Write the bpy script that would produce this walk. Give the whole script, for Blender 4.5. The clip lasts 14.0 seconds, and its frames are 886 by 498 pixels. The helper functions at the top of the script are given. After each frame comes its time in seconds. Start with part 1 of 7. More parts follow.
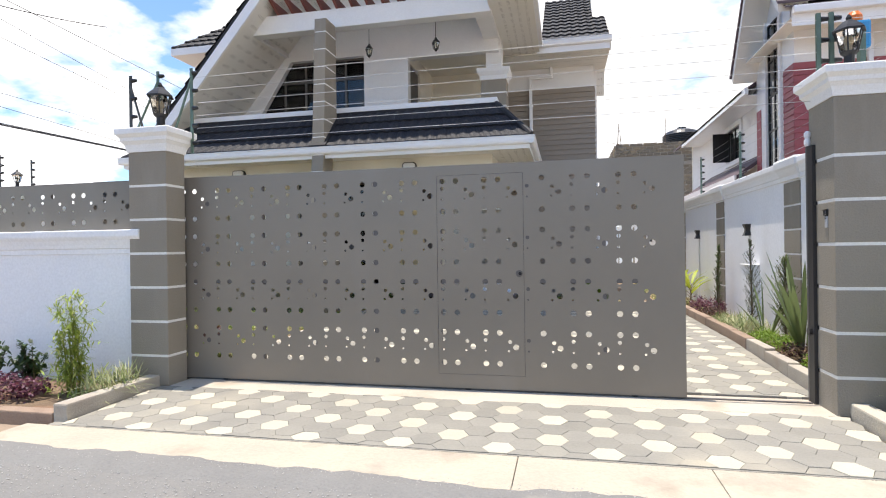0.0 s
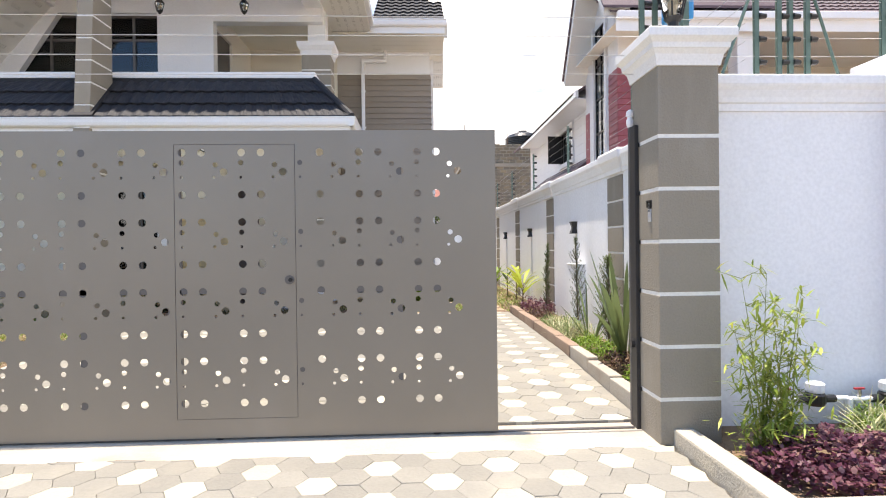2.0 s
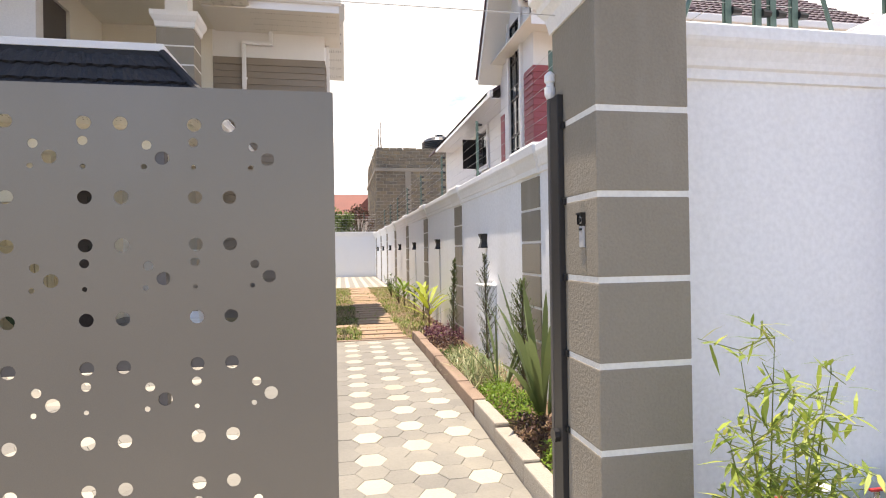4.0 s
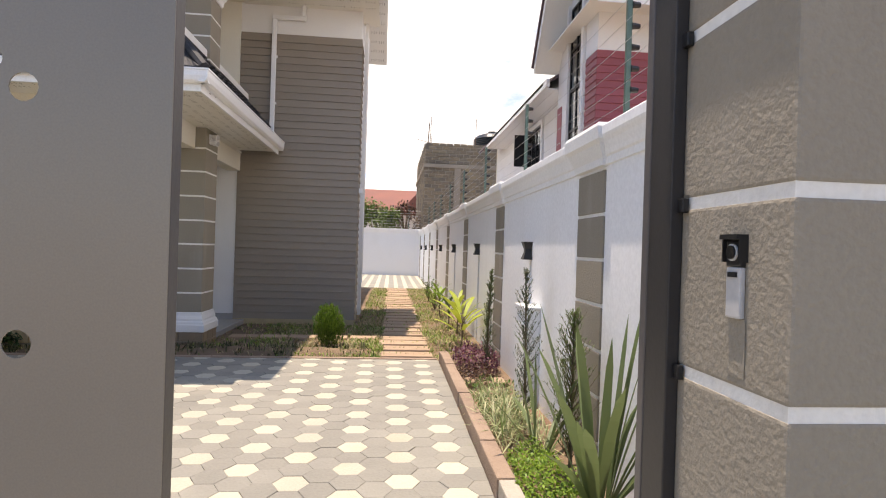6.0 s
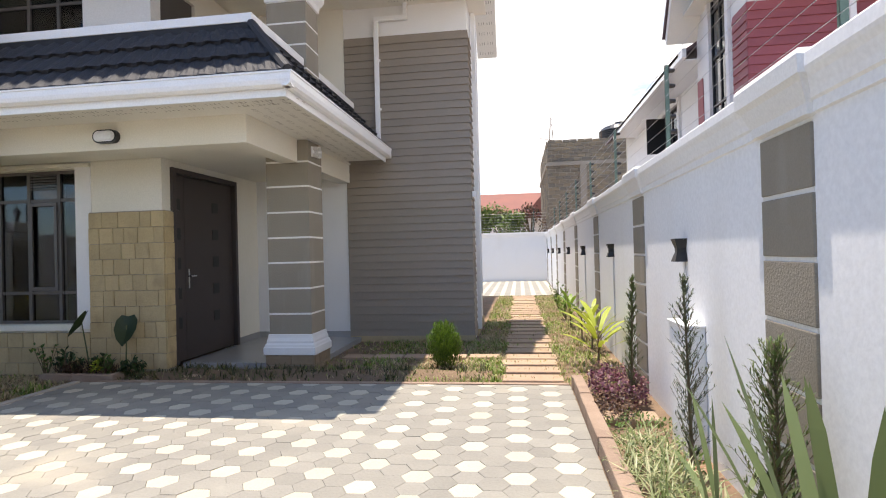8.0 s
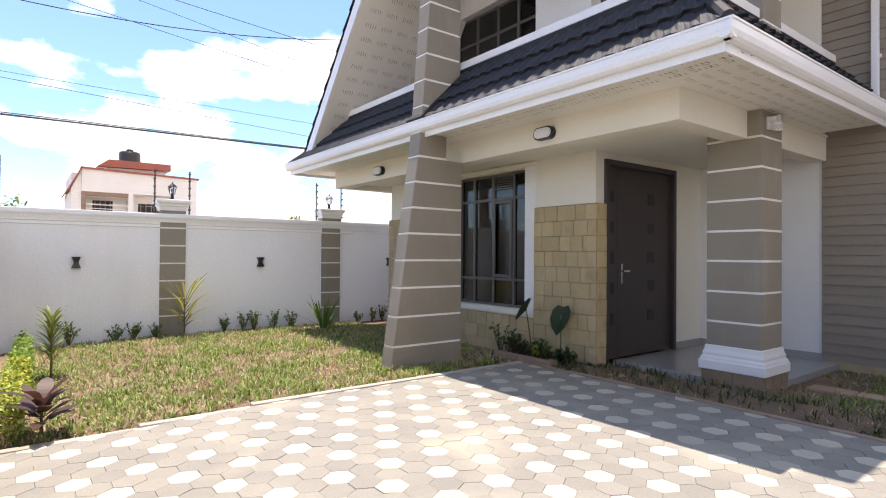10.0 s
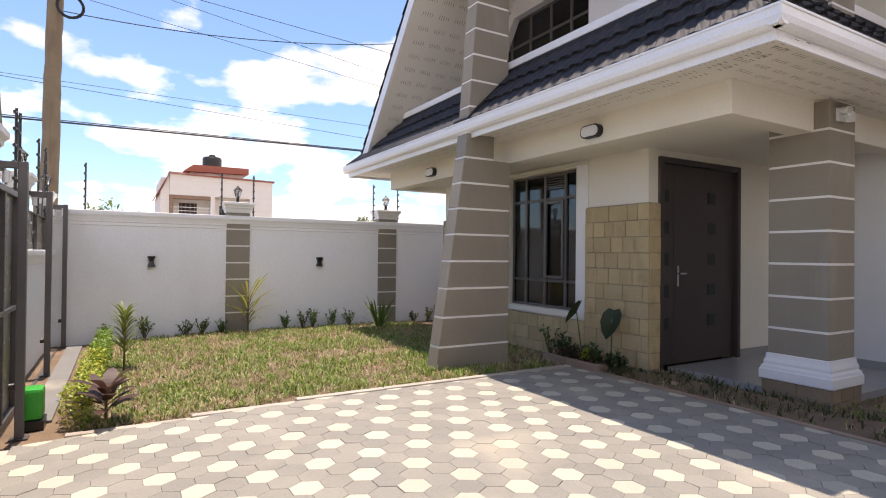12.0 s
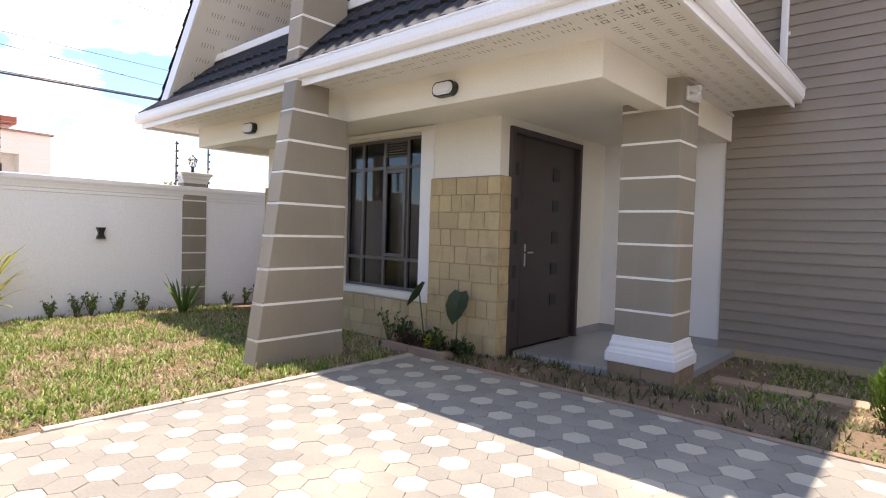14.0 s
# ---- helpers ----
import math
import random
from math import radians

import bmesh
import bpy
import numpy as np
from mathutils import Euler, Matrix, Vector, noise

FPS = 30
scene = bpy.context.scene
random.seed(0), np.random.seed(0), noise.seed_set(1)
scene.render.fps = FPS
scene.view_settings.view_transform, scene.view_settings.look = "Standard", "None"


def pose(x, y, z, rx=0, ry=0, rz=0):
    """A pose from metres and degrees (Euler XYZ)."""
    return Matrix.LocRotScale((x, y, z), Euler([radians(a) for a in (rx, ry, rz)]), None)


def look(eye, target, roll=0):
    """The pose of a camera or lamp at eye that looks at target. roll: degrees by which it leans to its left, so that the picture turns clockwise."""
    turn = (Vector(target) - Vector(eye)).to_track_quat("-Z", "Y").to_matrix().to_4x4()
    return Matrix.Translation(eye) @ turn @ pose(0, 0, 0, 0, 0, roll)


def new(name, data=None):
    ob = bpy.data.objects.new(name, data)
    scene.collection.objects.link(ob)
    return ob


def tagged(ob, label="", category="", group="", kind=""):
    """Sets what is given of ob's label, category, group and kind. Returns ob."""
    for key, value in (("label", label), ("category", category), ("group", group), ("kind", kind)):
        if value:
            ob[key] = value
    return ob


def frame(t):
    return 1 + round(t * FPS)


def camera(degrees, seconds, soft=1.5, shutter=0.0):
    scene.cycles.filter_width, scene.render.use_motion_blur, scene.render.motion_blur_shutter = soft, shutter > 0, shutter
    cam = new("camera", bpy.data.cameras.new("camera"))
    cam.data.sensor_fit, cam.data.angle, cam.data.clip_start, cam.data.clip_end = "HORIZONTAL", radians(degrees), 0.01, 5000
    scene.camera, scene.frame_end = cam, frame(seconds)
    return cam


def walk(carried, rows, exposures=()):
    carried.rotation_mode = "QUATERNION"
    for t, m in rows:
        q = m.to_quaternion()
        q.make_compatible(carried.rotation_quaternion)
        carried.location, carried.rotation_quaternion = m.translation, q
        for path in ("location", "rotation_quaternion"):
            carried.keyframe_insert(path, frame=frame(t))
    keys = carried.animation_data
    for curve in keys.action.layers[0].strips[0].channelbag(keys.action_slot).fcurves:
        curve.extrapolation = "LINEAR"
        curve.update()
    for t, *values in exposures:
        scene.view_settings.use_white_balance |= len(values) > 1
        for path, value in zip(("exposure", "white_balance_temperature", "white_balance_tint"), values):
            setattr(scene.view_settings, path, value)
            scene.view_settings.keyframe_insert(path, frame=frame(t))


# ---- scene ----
cam = camera(77.5, 14.0, soft=1.1)
PATH = [
    (0, (0.849, 0.47, 1.308), (0.418, 2.423, 1.307), -0.8),
    (0.5, (0.818, 0.837, 1.298), (0.538, 2.817, 1.283), -0.5),
    (1, (0.884, 1.115, 1.25), (1.089, 3.104, 1.253), -3.5),
    (1.5, (1.194, 1.385, 1.234), (1.161, 3.384, 1.227), -7.5),
    (2, (1.301, 1.671, 1.294), (1.385, 3.669, 1.281), -0.7),
    (2.5, (1.368, 2.069, 1.343), (1.607, 4.054, 1.325), -0.6),
    (3, (1.524, 2.377, 1.32), (1.846, 4.351, 1.314), -0.7),
    (3.2, (1.568, 2.525, 1.334), (1.936, 4.49, 1.341), -1.0),
    (5.5, (2.205, 3.955, 1.526), (2.506, 5.932, 1.52), 0.7),
    (6, (2.192, 4.245, 1.524), (2.379, 6.236, 1.521), 1.8),
    (6.5, (2.193, 4.448, 1.551), (2.231, 6.448, 1.559), 0.8),
    (7.2, (2.278, 4.775, 1.552), (2.184, 6.772, 1.562), -0.8),
    (9.3, (2.336, 5.735, 1.524), (1.319, 7.458, 1.555), -0.6),
    (9.5, (2.268, 5.803, 1.519), (1.074, 7.407, 1.554), -0.3),
    (10, (2.195, 5.89, 1.519), (0.604, 7.101, 1.54), 0.4),
    (10.5, (2.003, 5.973, 1.497), (0.226, 6.892, 1.512), 0.7),
    (11, (2.101, 6.052, 1.52), (0.305, 6.932, 1.543), 0.4),
    (11.5, (2.298, 6.09, 1.557), (0.561, 7.08, 1.576), 0.1),
    (12, (2.347, 6.116, 1.532), (0.618, 7.122, 1.551), 0.6),
    (12.5, (2.224, 6.175, 1.489), (0.475, 7.145, 1.501), 3.0),
    (13, (1.968, 6.298, 1.495), (0.224, 7.276, 1.488), 0.5),
    (13.5, (1.751, 6.484, 1.496), (0.184, 7.728, 1.49), 1.0),
    (14, (1.51, 6.612, 1.543), (0.176, 8.1, 1.479), 1.7),
]
walk(cam, [(t, look(eye, target, roll)) for t, eye, target, roll in PATH],
     exposures=[(0.0, 0.55, 6850, 12), (2.0, 0.90, 7200, 14), (3.2, 0.83, 7480, 15), (6.0, 0.56, 7600, 17), (7.2, 0.62, 7150, 14), (9.5, 0.97, 7030, 17), (10.0, 0.88, 7100, 18), (10.5, 0.60, 7230, 19), (12.0, 0.54, 7280, 20), (13.0, 0.56, 7250, 20), (13.5, 0.66, 7200, 20), (14.0, 1.03, 7270, 20)])

# ---- world, sun, exposure ----
SUN_DIR = Vector((-0.107, 0.020, 1.0)).normalized()      # towards the sun, almost overhead
sun_data = bpy.data.lights.new("sun", "SUN")
sun_data.energy, sun_data.angle, sun_data.color = 4.45, radians(0.53), (1.0, 0.95, 0.87)
sun = new("sun", sun_data)
sun.matrix_world = look(SUN_DIR * 60, (0, 0, 0))

world = bpy.data.worlds.new("sky")
scene.world = world
world.use_nodes = True
wn, wl = world.node_tree.nodes, world.node_tree.links
wn.clear()
w_out = wn.new("ShaderNodeOutputWorld")
w_bg = wn.new("ShaderNodeBackground")
w_sky = wn.new("ShaderNodeTexSky")
w_sky.sky_type, w_sky.sun_disc = "NISHITA", False
w_sky.sun_elevation, w_sky.sun_rotation = math.asin(SUN_DIR.z), math.atan2(SUN_DIR.x, SUN_DIR.y)
w_sky.air_density, w_sky.dust_density, w_sky.ozone_density = 1.0, 0.6, 2.0
w_bg.inputs["Strength"].default_value = 0.15
# clouds: noise on the sky's dome, flattened towards the horizon
w_tc = wn.new("ShaderNodeTexCoord")
w_sep = wn.new("ShaderNodeSeparateXYZ")
w_add = wn.new("ShaderNodeMath"); w_add.operation = "ADD"; w_add.inputs[1].default_value = 0.22
w_max = wn.new("ShaderNodeMath"); w_max.operation = "MAXIMUM"; w_max.inputs[1].default_value = 0.08
w_dx = wn.new("ShaderNodeMath"); w_dx.operation = "DIVIDE"
w_dy = wn.new("ShaderNodeMath"); w_dy.operation = "DIVIDE"
w_com = wn.new("ShaderNodeCombineXYZ")
w_n1 = wn.new("ShaderNodeTexNoise")
w_n1.inputs["Scale"].default_value, w_n1.inputs["Detail"].default_value, w_n1.inputs["Roughness"].default_value = 1.9, 7.0, 0.52
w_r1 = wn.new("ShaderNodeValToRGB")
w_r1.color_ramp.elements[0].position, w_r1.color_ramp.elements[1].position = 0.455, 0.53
w_n2 = wn.new("ShaderNodeTexNoise")
w_n2.inputs["Scale"].default_value, w_n2.inputs["Detail"].default_value = 4.0, 5.0
w_r2 = wn.new("ShaderNodeValToRGB")
w_r2.color_ramp.elements[0].position, w_r2.color_ramp.elements[1].position = 0.35, 0.65
w_r2.color_ramp.elements[0].color, w_r2.color_ramp.elements[1].color = (5.6, 5.9, 6.4, 1), (7.6, 7.6, 7.6, 1)
w_mix = wn.new("ShaderNodeMixRGB")
w_gain = wn.new("ShaderNodeMixRGB"); w_gain.blend_type = "MULTIPLY"
w_gain.inputs["Fac"].default_value, w_gain.inputs["Color2"].default_value = 1.0, (0.82, 1.0, 1.18, 1)
wl.new(w_tc.outputs["Generated"], w_sep.inputs[0])
wl.new(w_sep.outputs["Z"], w_max.inputs[0]); wl.new(w_max.outputs[0], w_add.inputs[0])
wl.new(w_sep.outputs["X"], w_dx.inputs[0]); wl.new(w_add.outputs[0], w_dx.inputs[1])
wl.new(w_sep.outputs["Y"], w_dy.inputs[0]); wl.new(w_add.outputs[0], w_dy.inputs[1])
wl.new(w_dx.outputs[0], w_com.inputs["X"]); wl.new(w_dy.outputs[0], w_com.inputs["Y"])
wl.new(w_com.outputs[0], w_n1.inputs["Vector"]); wl.new(w_com.outputs[0], w_n2.inputs["Vector"])
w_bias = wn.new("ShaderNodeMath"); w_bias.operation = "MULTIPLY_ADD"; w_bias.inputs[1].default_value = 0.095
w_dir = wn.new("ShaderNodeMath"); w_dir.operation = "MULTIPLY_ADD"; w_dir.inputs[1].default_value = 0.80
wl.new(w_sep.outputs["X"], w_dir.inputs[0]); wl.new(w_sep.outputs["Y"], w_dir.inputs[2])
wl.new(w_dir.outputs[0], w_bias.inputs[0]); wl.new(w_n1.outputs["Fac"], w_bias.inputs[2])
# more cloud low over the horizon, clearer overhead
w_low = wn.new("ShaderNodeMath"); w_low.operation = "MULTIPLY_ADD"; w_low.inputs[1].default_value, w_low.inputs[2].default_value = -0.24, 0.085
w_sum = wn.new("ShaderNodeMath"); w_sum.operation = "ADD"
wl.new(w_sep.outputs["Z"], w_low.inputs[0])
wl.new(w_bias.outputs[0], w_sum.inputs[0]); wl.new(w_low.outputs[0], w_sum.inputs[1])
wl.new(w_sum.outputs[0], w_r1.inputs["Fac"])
wl.new(w_n2.outputs["Fac"], w_r2.inputs["Fac"])
wl.new(w_sky.outputs[0], w_gain.inputs["Color1"])
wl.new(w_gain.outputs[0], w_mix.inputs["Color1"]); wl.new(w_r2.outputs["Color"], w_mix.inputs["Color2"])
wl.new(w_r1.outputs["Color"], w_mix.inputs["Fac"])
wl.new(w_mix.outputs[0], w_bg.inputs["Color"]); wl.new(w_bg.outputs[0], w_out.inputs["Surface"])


# ---- materials ----
def material(name, color, rough=0.7, second=None, scale=3.0, fine=60.0, mix=0.5, bump=0.15, metal=0.0, per_object=0.0, stain=None, coat=0.0):
    """Two-scale procedural surface: broad patches towards `second`, fine grain in relief, optional stains."""
    m = bpy.data.materials.new(name)
    m.use_nodes = True
    n, l = m.node_tree.nodes, m.node_tree.links
    b = n["Principled BSDF"]
    second = second or tuple(c * 0.82 for c in color)
    tc = n.new("ShaderNodeTexCoord")
    geo = n.new("ShaderNodeNewGeometry")
    big, small = n.new("ShaderNodeTexNoise"), n.new("ShaderNodeTexNoise")
    big.inputs["Scale"].default_value, big.inputs["Detail"].default_value = scale, 6.0
    small.inputs["Scale"].default_value, small.inputs["Detail"].default_value = fine, 4.0
    l.new(geo.outputs["Position"], big.inputs["Vector"]); l.new(geo.outputs["Position"], small.inputs["Vector"])
    ramp = n.new("ShaderNodeValToRGB")
    ramp.color_ramp.elements[0].position, ramp.color_ramp.elements[1].position = 0.5 - mix / 2, 0.5 + mix / 2
    ramp.color_ramp.elements[0].color, ramp.color_ramp.elements[1].color = (*second, 1), (*color, 1)
    l.new(big.outputs["Fac"], ramp.inputs["Fac"])
    grain = n.new("ShaderNodeMixRGB"); grain.blend_type = "MULTIPLY"; grain.inputs["Fac"].default_value = 0.30
    gr = n.new("ShaderNodeValToRGB")
    gr.color_ramp.elements[0].position, gr.color_ramp.elements[1].position = 0.25, 0.7
    gr.color_ramp.elements[0].color, gr.color_ramp.elements[1].color = (0.72, 0.72, 0.72, 1), (1.08, 1.08, 1.08, 1)
    l.new(small.outputs["Fac"], gr.inputs["Fac"])
    l.new(ramp.outputs["Color"], grain.inputs["Color1"]); l.new(gr.outputs["Color"], grain.inputs["Color2"])
    last = grain.outputs["Color"]
    if stain:
        sn = n.new("ShaderNodeTexNoise"); sn.inputs["Scale"].default_value = stain[1]; sn.inputs["Detail"].default_value = 8.0
        st = n.new("ShaderNodeMapping"); st.inputs["Scale"].default_value = stain[2] if len(stain) > 2 else (1, 1, 1)
        l.new(geo.outputs["Position"], st.inputs["Vector"]); l.new(st.outputs[0], sn.inputs["Vector"])
        sr = n.new("ShaderNodeValToRGB")
        sr.color_ramp.elements[0].position, sr.color_ramp.elements[1].position = 0.56, 0.74
        sm = n.new("ShaderNodeMixRGB"); sm.inputs["Color2"].default_value = (*stain[0], 1)
        half = n.new("ShaderNodeMath"); half.operation = "MULTIPLY"; half.inputs[1].default_value = stain[3] if len(stain) > 3 else 0.6
        l.new(sn.outputs["Fac"], sr.inputs["Fac"]); l.new(sr.outputs["Color"], half.inputs[0]); l.new(half.outputs[0], sm.inputs["Fac"])
        l.new(last, sm.inputs["Color1"]); last = sm.outputs["Color"]
    if per_object:
        oi = n.new("ShaderNodeObjectInfo")
        hv = n.new("ShaderNodeHueSaturation")
        mr = n.new("ShaderNodeMapRange")
        mr.inputs["To Min"].default_value, mr.inputs["To Max"].default_value = 1 - per_object, 1 + per_object
        isl = n.new("ShaderNodeMapRange")
        isl.inputs["To Min"].default_value, isl.inputs["To Max"].default_value = 1 - per_object, 1 + per_object
        both = n.new("ShaderNodeMath"); both.operation = "MULTIPLY"
        l.new(oi.outputs["Random"], mr.inputs["Value"]); l.new(geo.outputs["Random Per Island"], isl.inputs["Value"])
        l.new(mr.outputs[0], both.inputs[0]); l.new(isl.outputs[0], both.inputs[1]); l.new(both.outputs[0], hv.inputs["Value"])
        l.new(isl.outputs[0], hv.inputs["Saturation"])
        l.new(last, hv.inputs["Color"]); last = hv.outputs["Color"]
    l.new(last, b.inputs["Base Color"])
    b.inputs["Roughness"].default_value, b.inputs["Metallic"].default_value, b.inputs["Coat Weight"].default_value = rough, metal, coat
    if bump:
        bp = n.new("ShaderNodeBump"); bp.inputs["Strength"].default_value, bp.inputs["Distance"].default_value = bump, 0.01
        l.new(small.outputs["Fac"], bp.inputs["Height"]); l.new(bp.outputs["Normal"], b.inputs["Normal"])
    return m


def foliage(name, dark, light, third=None, rough=0.5):
    """Leaves: colour varies leaf by leaf, a little light passes through."""
    m = bpy.data.materials.new(name)
    m.use_nodes = True
    n, l = m.node_tree.nodes, m.node_tree.links
    b = n["Principled BSDF"]
    geo = n.new("ShaderNodeNewGeometry")
    ramp = n.new("ShaderNodeValToRGB")
    ramp.color_ramp.elements[0].color, ramp.color_ramp.elements[1].color = (*dark, 1), (*light, 1)
    if third:
        e = ramp.color_ramp.elements.new(0.72); e.color = (*light, 1)
        ramp.color_ramp.elements[2].color = (*third, 1)
    l.new(geo.outputs["Random Per Island"], ramp.inputs["Fac"])
    l.new(ramp.outputs["Color"], b.inputs["Base Color"])
    b.inputs["Roughness"].default_value = rough
    tr = n.new("ShaderNodeBsdfTranslucent")
    l.new(ramp.outputs["Color"], tr.inputs["Color"])
    mx = n.new("ShaderNodeMixShader"); mx.inputs["Fac"].default_value = 0.3
    l.new(b.outputs[0], mx.inputs[1]); l.new(tr.outputs[0], mx.inputs[2])
    l.new(mx.outputs[0], n["Material Output"].inputs["Surface"])
    return m


def glass(name, tint, rough=0.02):
    m = bpy.data.materials.new(name)
    m.use_nodes = True
    b = m.node_tree.nodes["Principled BSDF"]
    b.inputs["Base Color"].default_value = (*tint, 1)
    b.inputs["Roughness"].default_value = rough
    b.inputs["Transmission Weight"].default_value = 1.0
    b.inputs["IOR"].default_value = 1.5
    return m


WHITE = material("white_masonry_paint", (0.86, 0.86, 0.86), 0.75, (0.82, 0.83, 0.84), 1.2, 40, 0.7, 0.08, stain=((0.66, 0.65, 0.61), 1.1, (1, 1, 0.35), 0.3))
WHITE_SMOOTH = material("white_moulding_paint", (0.82, 0.82, 0.81), 0.55, (0.76, 0.76, 0.75), 2.0, 70, 0.7, 0.12)
CREAM = material("cream_wall_paint", (0.80, 0.77, 0.68), 0.7, (0.74, 0.71, 0.61), 1.5, 60, 0.7, 0.12)
SOFFIT = material("white_soffit_board", (0.80, 0.78, 0.72), 0.55, (0.75, 0.73, 0.67), 1.5, 60, 0.7, 0.05)
TAUPE = material("taupe_textured_plaster", (0.285, 0.252, 0.200), 0.8, (0.24, 0.212, 0.168), 1.6, 85, 0.6, 0.42, stain=((0.34, 0.31, 0.26), 5.0, (1, 1, 0.25), 0.4))
JOINT = material("pale_joint_render", (0.82, 0.81, 0.77), 0.8, (0.70, 0.68, 0.63), 5, 60, 0.6, 0.3)
SIDING = material("taupe_siding_board", (0.29, 0.245, 0.200), 0.6, (0.265, 0.225, 0.18), 2.0, 50, 0.6, 0.15, per_object=0.05)
RED_SIDING = material("red_siding_board", (0.34, 0.085, 0.10), 0.6, (0.29, 0.07, 0.085), 2.0, 50, 0.6, 0.15, per_object=0.06)
RED_PLASTER = material("red_textured_plaster", (0.33, 0.11, 0.11), 0.8, (0.27, 0.09, 0.09), 1.6, 38, 0.6, 0.8)
GATE = material("grey_gate_paint", (0.248, 0.219, 0.181), 0.36, (0.200, 0.178, 0.149), 0.7, 260, 0.45, 0.02, metal=0.25, stain=((0.27, 0.25, 0.23), 1.5, (1, 1, 0.4), 0.35))
GATE_FRAME = material("dark_gate_steel", (0.125, 0.115, 0.112), 0.45, (0.10, 0.092, 0.09), 2.0, 80, 0.6, 0.08, metal=0.3)
ROOF = material("charcoal_roof_tile", (0.019, 0.020, 0.025), 0.68, (0.013, 0.014, 0.018), 2.0, 140, 0.7, 0.5, per_object=0.04)
ROOF_RED = material("maroon_roof_tile", (0.10, 0.065, 0.075), 0.55, (0.08, 0.05, 0.06), 2.0, 140, 0.7, 0.5)
FLASHING = material("black_flashing", (0.018, 0.019, 0.022), 0.75, (0.014, 0.014, 0.017), 3.0, 90, 0.6, 0.1)
GUTTER = material("white_gutter_pvc", (0.84, 0.85, 0.86), 0.3, (0.79, 0.80, 0.81), 2.0, 60, 0.7, 0.03, coat=0.2)
DARK_SLOT = material("vent_slot_shadow_gap", (0.19, 0.165, 0.13), 0.9)
HEX_PALE = material("cream_hex_paver", (0.50, 0.462, 0.365), 0.85, (0.43, 0.40, 0.32), 2.5, 70, 0.6, 0.35, per_object=0.07, stain=((0.47, 0.37, 0.26), 1.6, (1, 1, 1), 0.5))
HEX_GREY = material("grey_hex_paver", (0.292, 0.276, 0.232), 0.88, (0.228, 0.217, 0.188), 2.2, 55, 0.6, 0.4, per_object=0.09, stain=((0.43, 0.385, 0.295), 0.8, (1, 1, 1), 0.75))
PAVE_BED = material("sandy_paver_joint", (0.31, 0.29, 0.25), 0.95, (0.25, 0.235, 0.20), 6, 120, 0.6, 0.5)
CONCRETE = material("pale_concrete", (0.54, 0.49, 0.40), 0.9, (0.42, 0.38, 0.315), 1.6, 60, 0.6, 0.6, stain=((0.33, 0.235, 0.155), 1.4, (1, 1, 1), 0.8))
CONCRETE_DIRTY = material("dusty_stained_concrete", (0.49, 0.43, 0.335), 0.95, (0.40, 0.36, 0.29), 2.2, 40, 0.5, 0.9, stain=((0.30, 0.25, 0.19), 2.0, (1, 1, 1), 0.9))
KERB = material("kerb_concrete", (0.46, 0.42, 0.35), 0.9, (0.36, 0.32, 0.27), 3, 70, 0.6, 0.6, stain=((0.30, 0.22, 0.16), 2.5, (1, 1, 1), 0.6))
KERB_RED = material("earthy_kerb_concrete", (0.36, 0.26, 0.19), 0.95, (0.26, 0.185, 0.135), 4, 60, 0.6, 0.8, stain=((0.22, 0.15, 0.11), 3.0, (1, 1, 1), 0.7))
ASPHALT = material("gravelly_road", (0.24, 0.235, 0.22), 0.95, (0.17, 0.165, 0.155), 1.5, 55, 0.7, 1.0, stain=((0.50, 0.44, 0.34), 1.3, (1, 1, 1), 0.6))
DUST = material("red_dusty_earth", (0.34, 0.255, 0.18), 0.95, (0.26, 0.20, 0.145), 1.2, 40, 0.7, 0.8)
SOIL = material("lawn_soil", (0.25, 0.17, 0.105), 0.95, (0.12, 0.082, 0.052), 2.6, 45, 0.6, 1.0, stain=((0.42, 0.21, 0.13), 1.6, (1, 1, 1), 0.5))
STONE = material("yellow_cut_stone", (0.50, 0.40, 0.235), 0.85, (0.40, 0.315, 0.18), 4, 45, 0.7, 0.7, per_object=0.10, stain=((0.25, 0.19, 0.11), 3.5, (1, 1, 0.6), 0.7))
BROWN_STONE = material("brown_cut_stone", (0.30, 0.225, 0.15), 0.9, (0.20, 0.15, 0.10), 4, 45, 0.7, 0.7, per_object=0.12)
STONE_GREY = material("weathered_block", (0.36, 0.305, 0.215), 0.9, (0.20, 0.165, 0.12), 0.9, 20, 0.6, 0.8, per_object=0.22, stain=((0.10, 0.085, 0.065), 0.7, (1, 1, 1), 0.7))
MORTAR = material("rough_mortar", (0.40, 0.36, 0.29), 0.95, (0.26, 0.23, 0.185), 1.0, 25, 0.7, 0.8)
SLAB = material("stepping_slab", (0.41, 0.295, 0.205), 0.9, (0.32, 0.23, 0.16), 3, 60, 0.7, 0.5, per_object=0.12)
PORCH = material("grey_porch_tile", (0.36, 0.36, 0.355), 0.25, (0.32, 0.32, 0.315), 2, 90, 0.6, 0.02)
DOOR = material("dark_brown_steel_door", (0.064, 0.050, 0.047), 0.5, (0.052, 0.041, 0.038), 2, 120, 0.6, 0.25)
DOOR_INSET = material("black_door_inset", (0.010, 0.009, 0.009), 0.35)
STEEL_FRAME = material("bronze_window_steel", (0.115, 0.105, 0.10), 0.45, (0.095, 0.087, 0.082), 2, 80, 0.6, 0.05, metal=0.2)
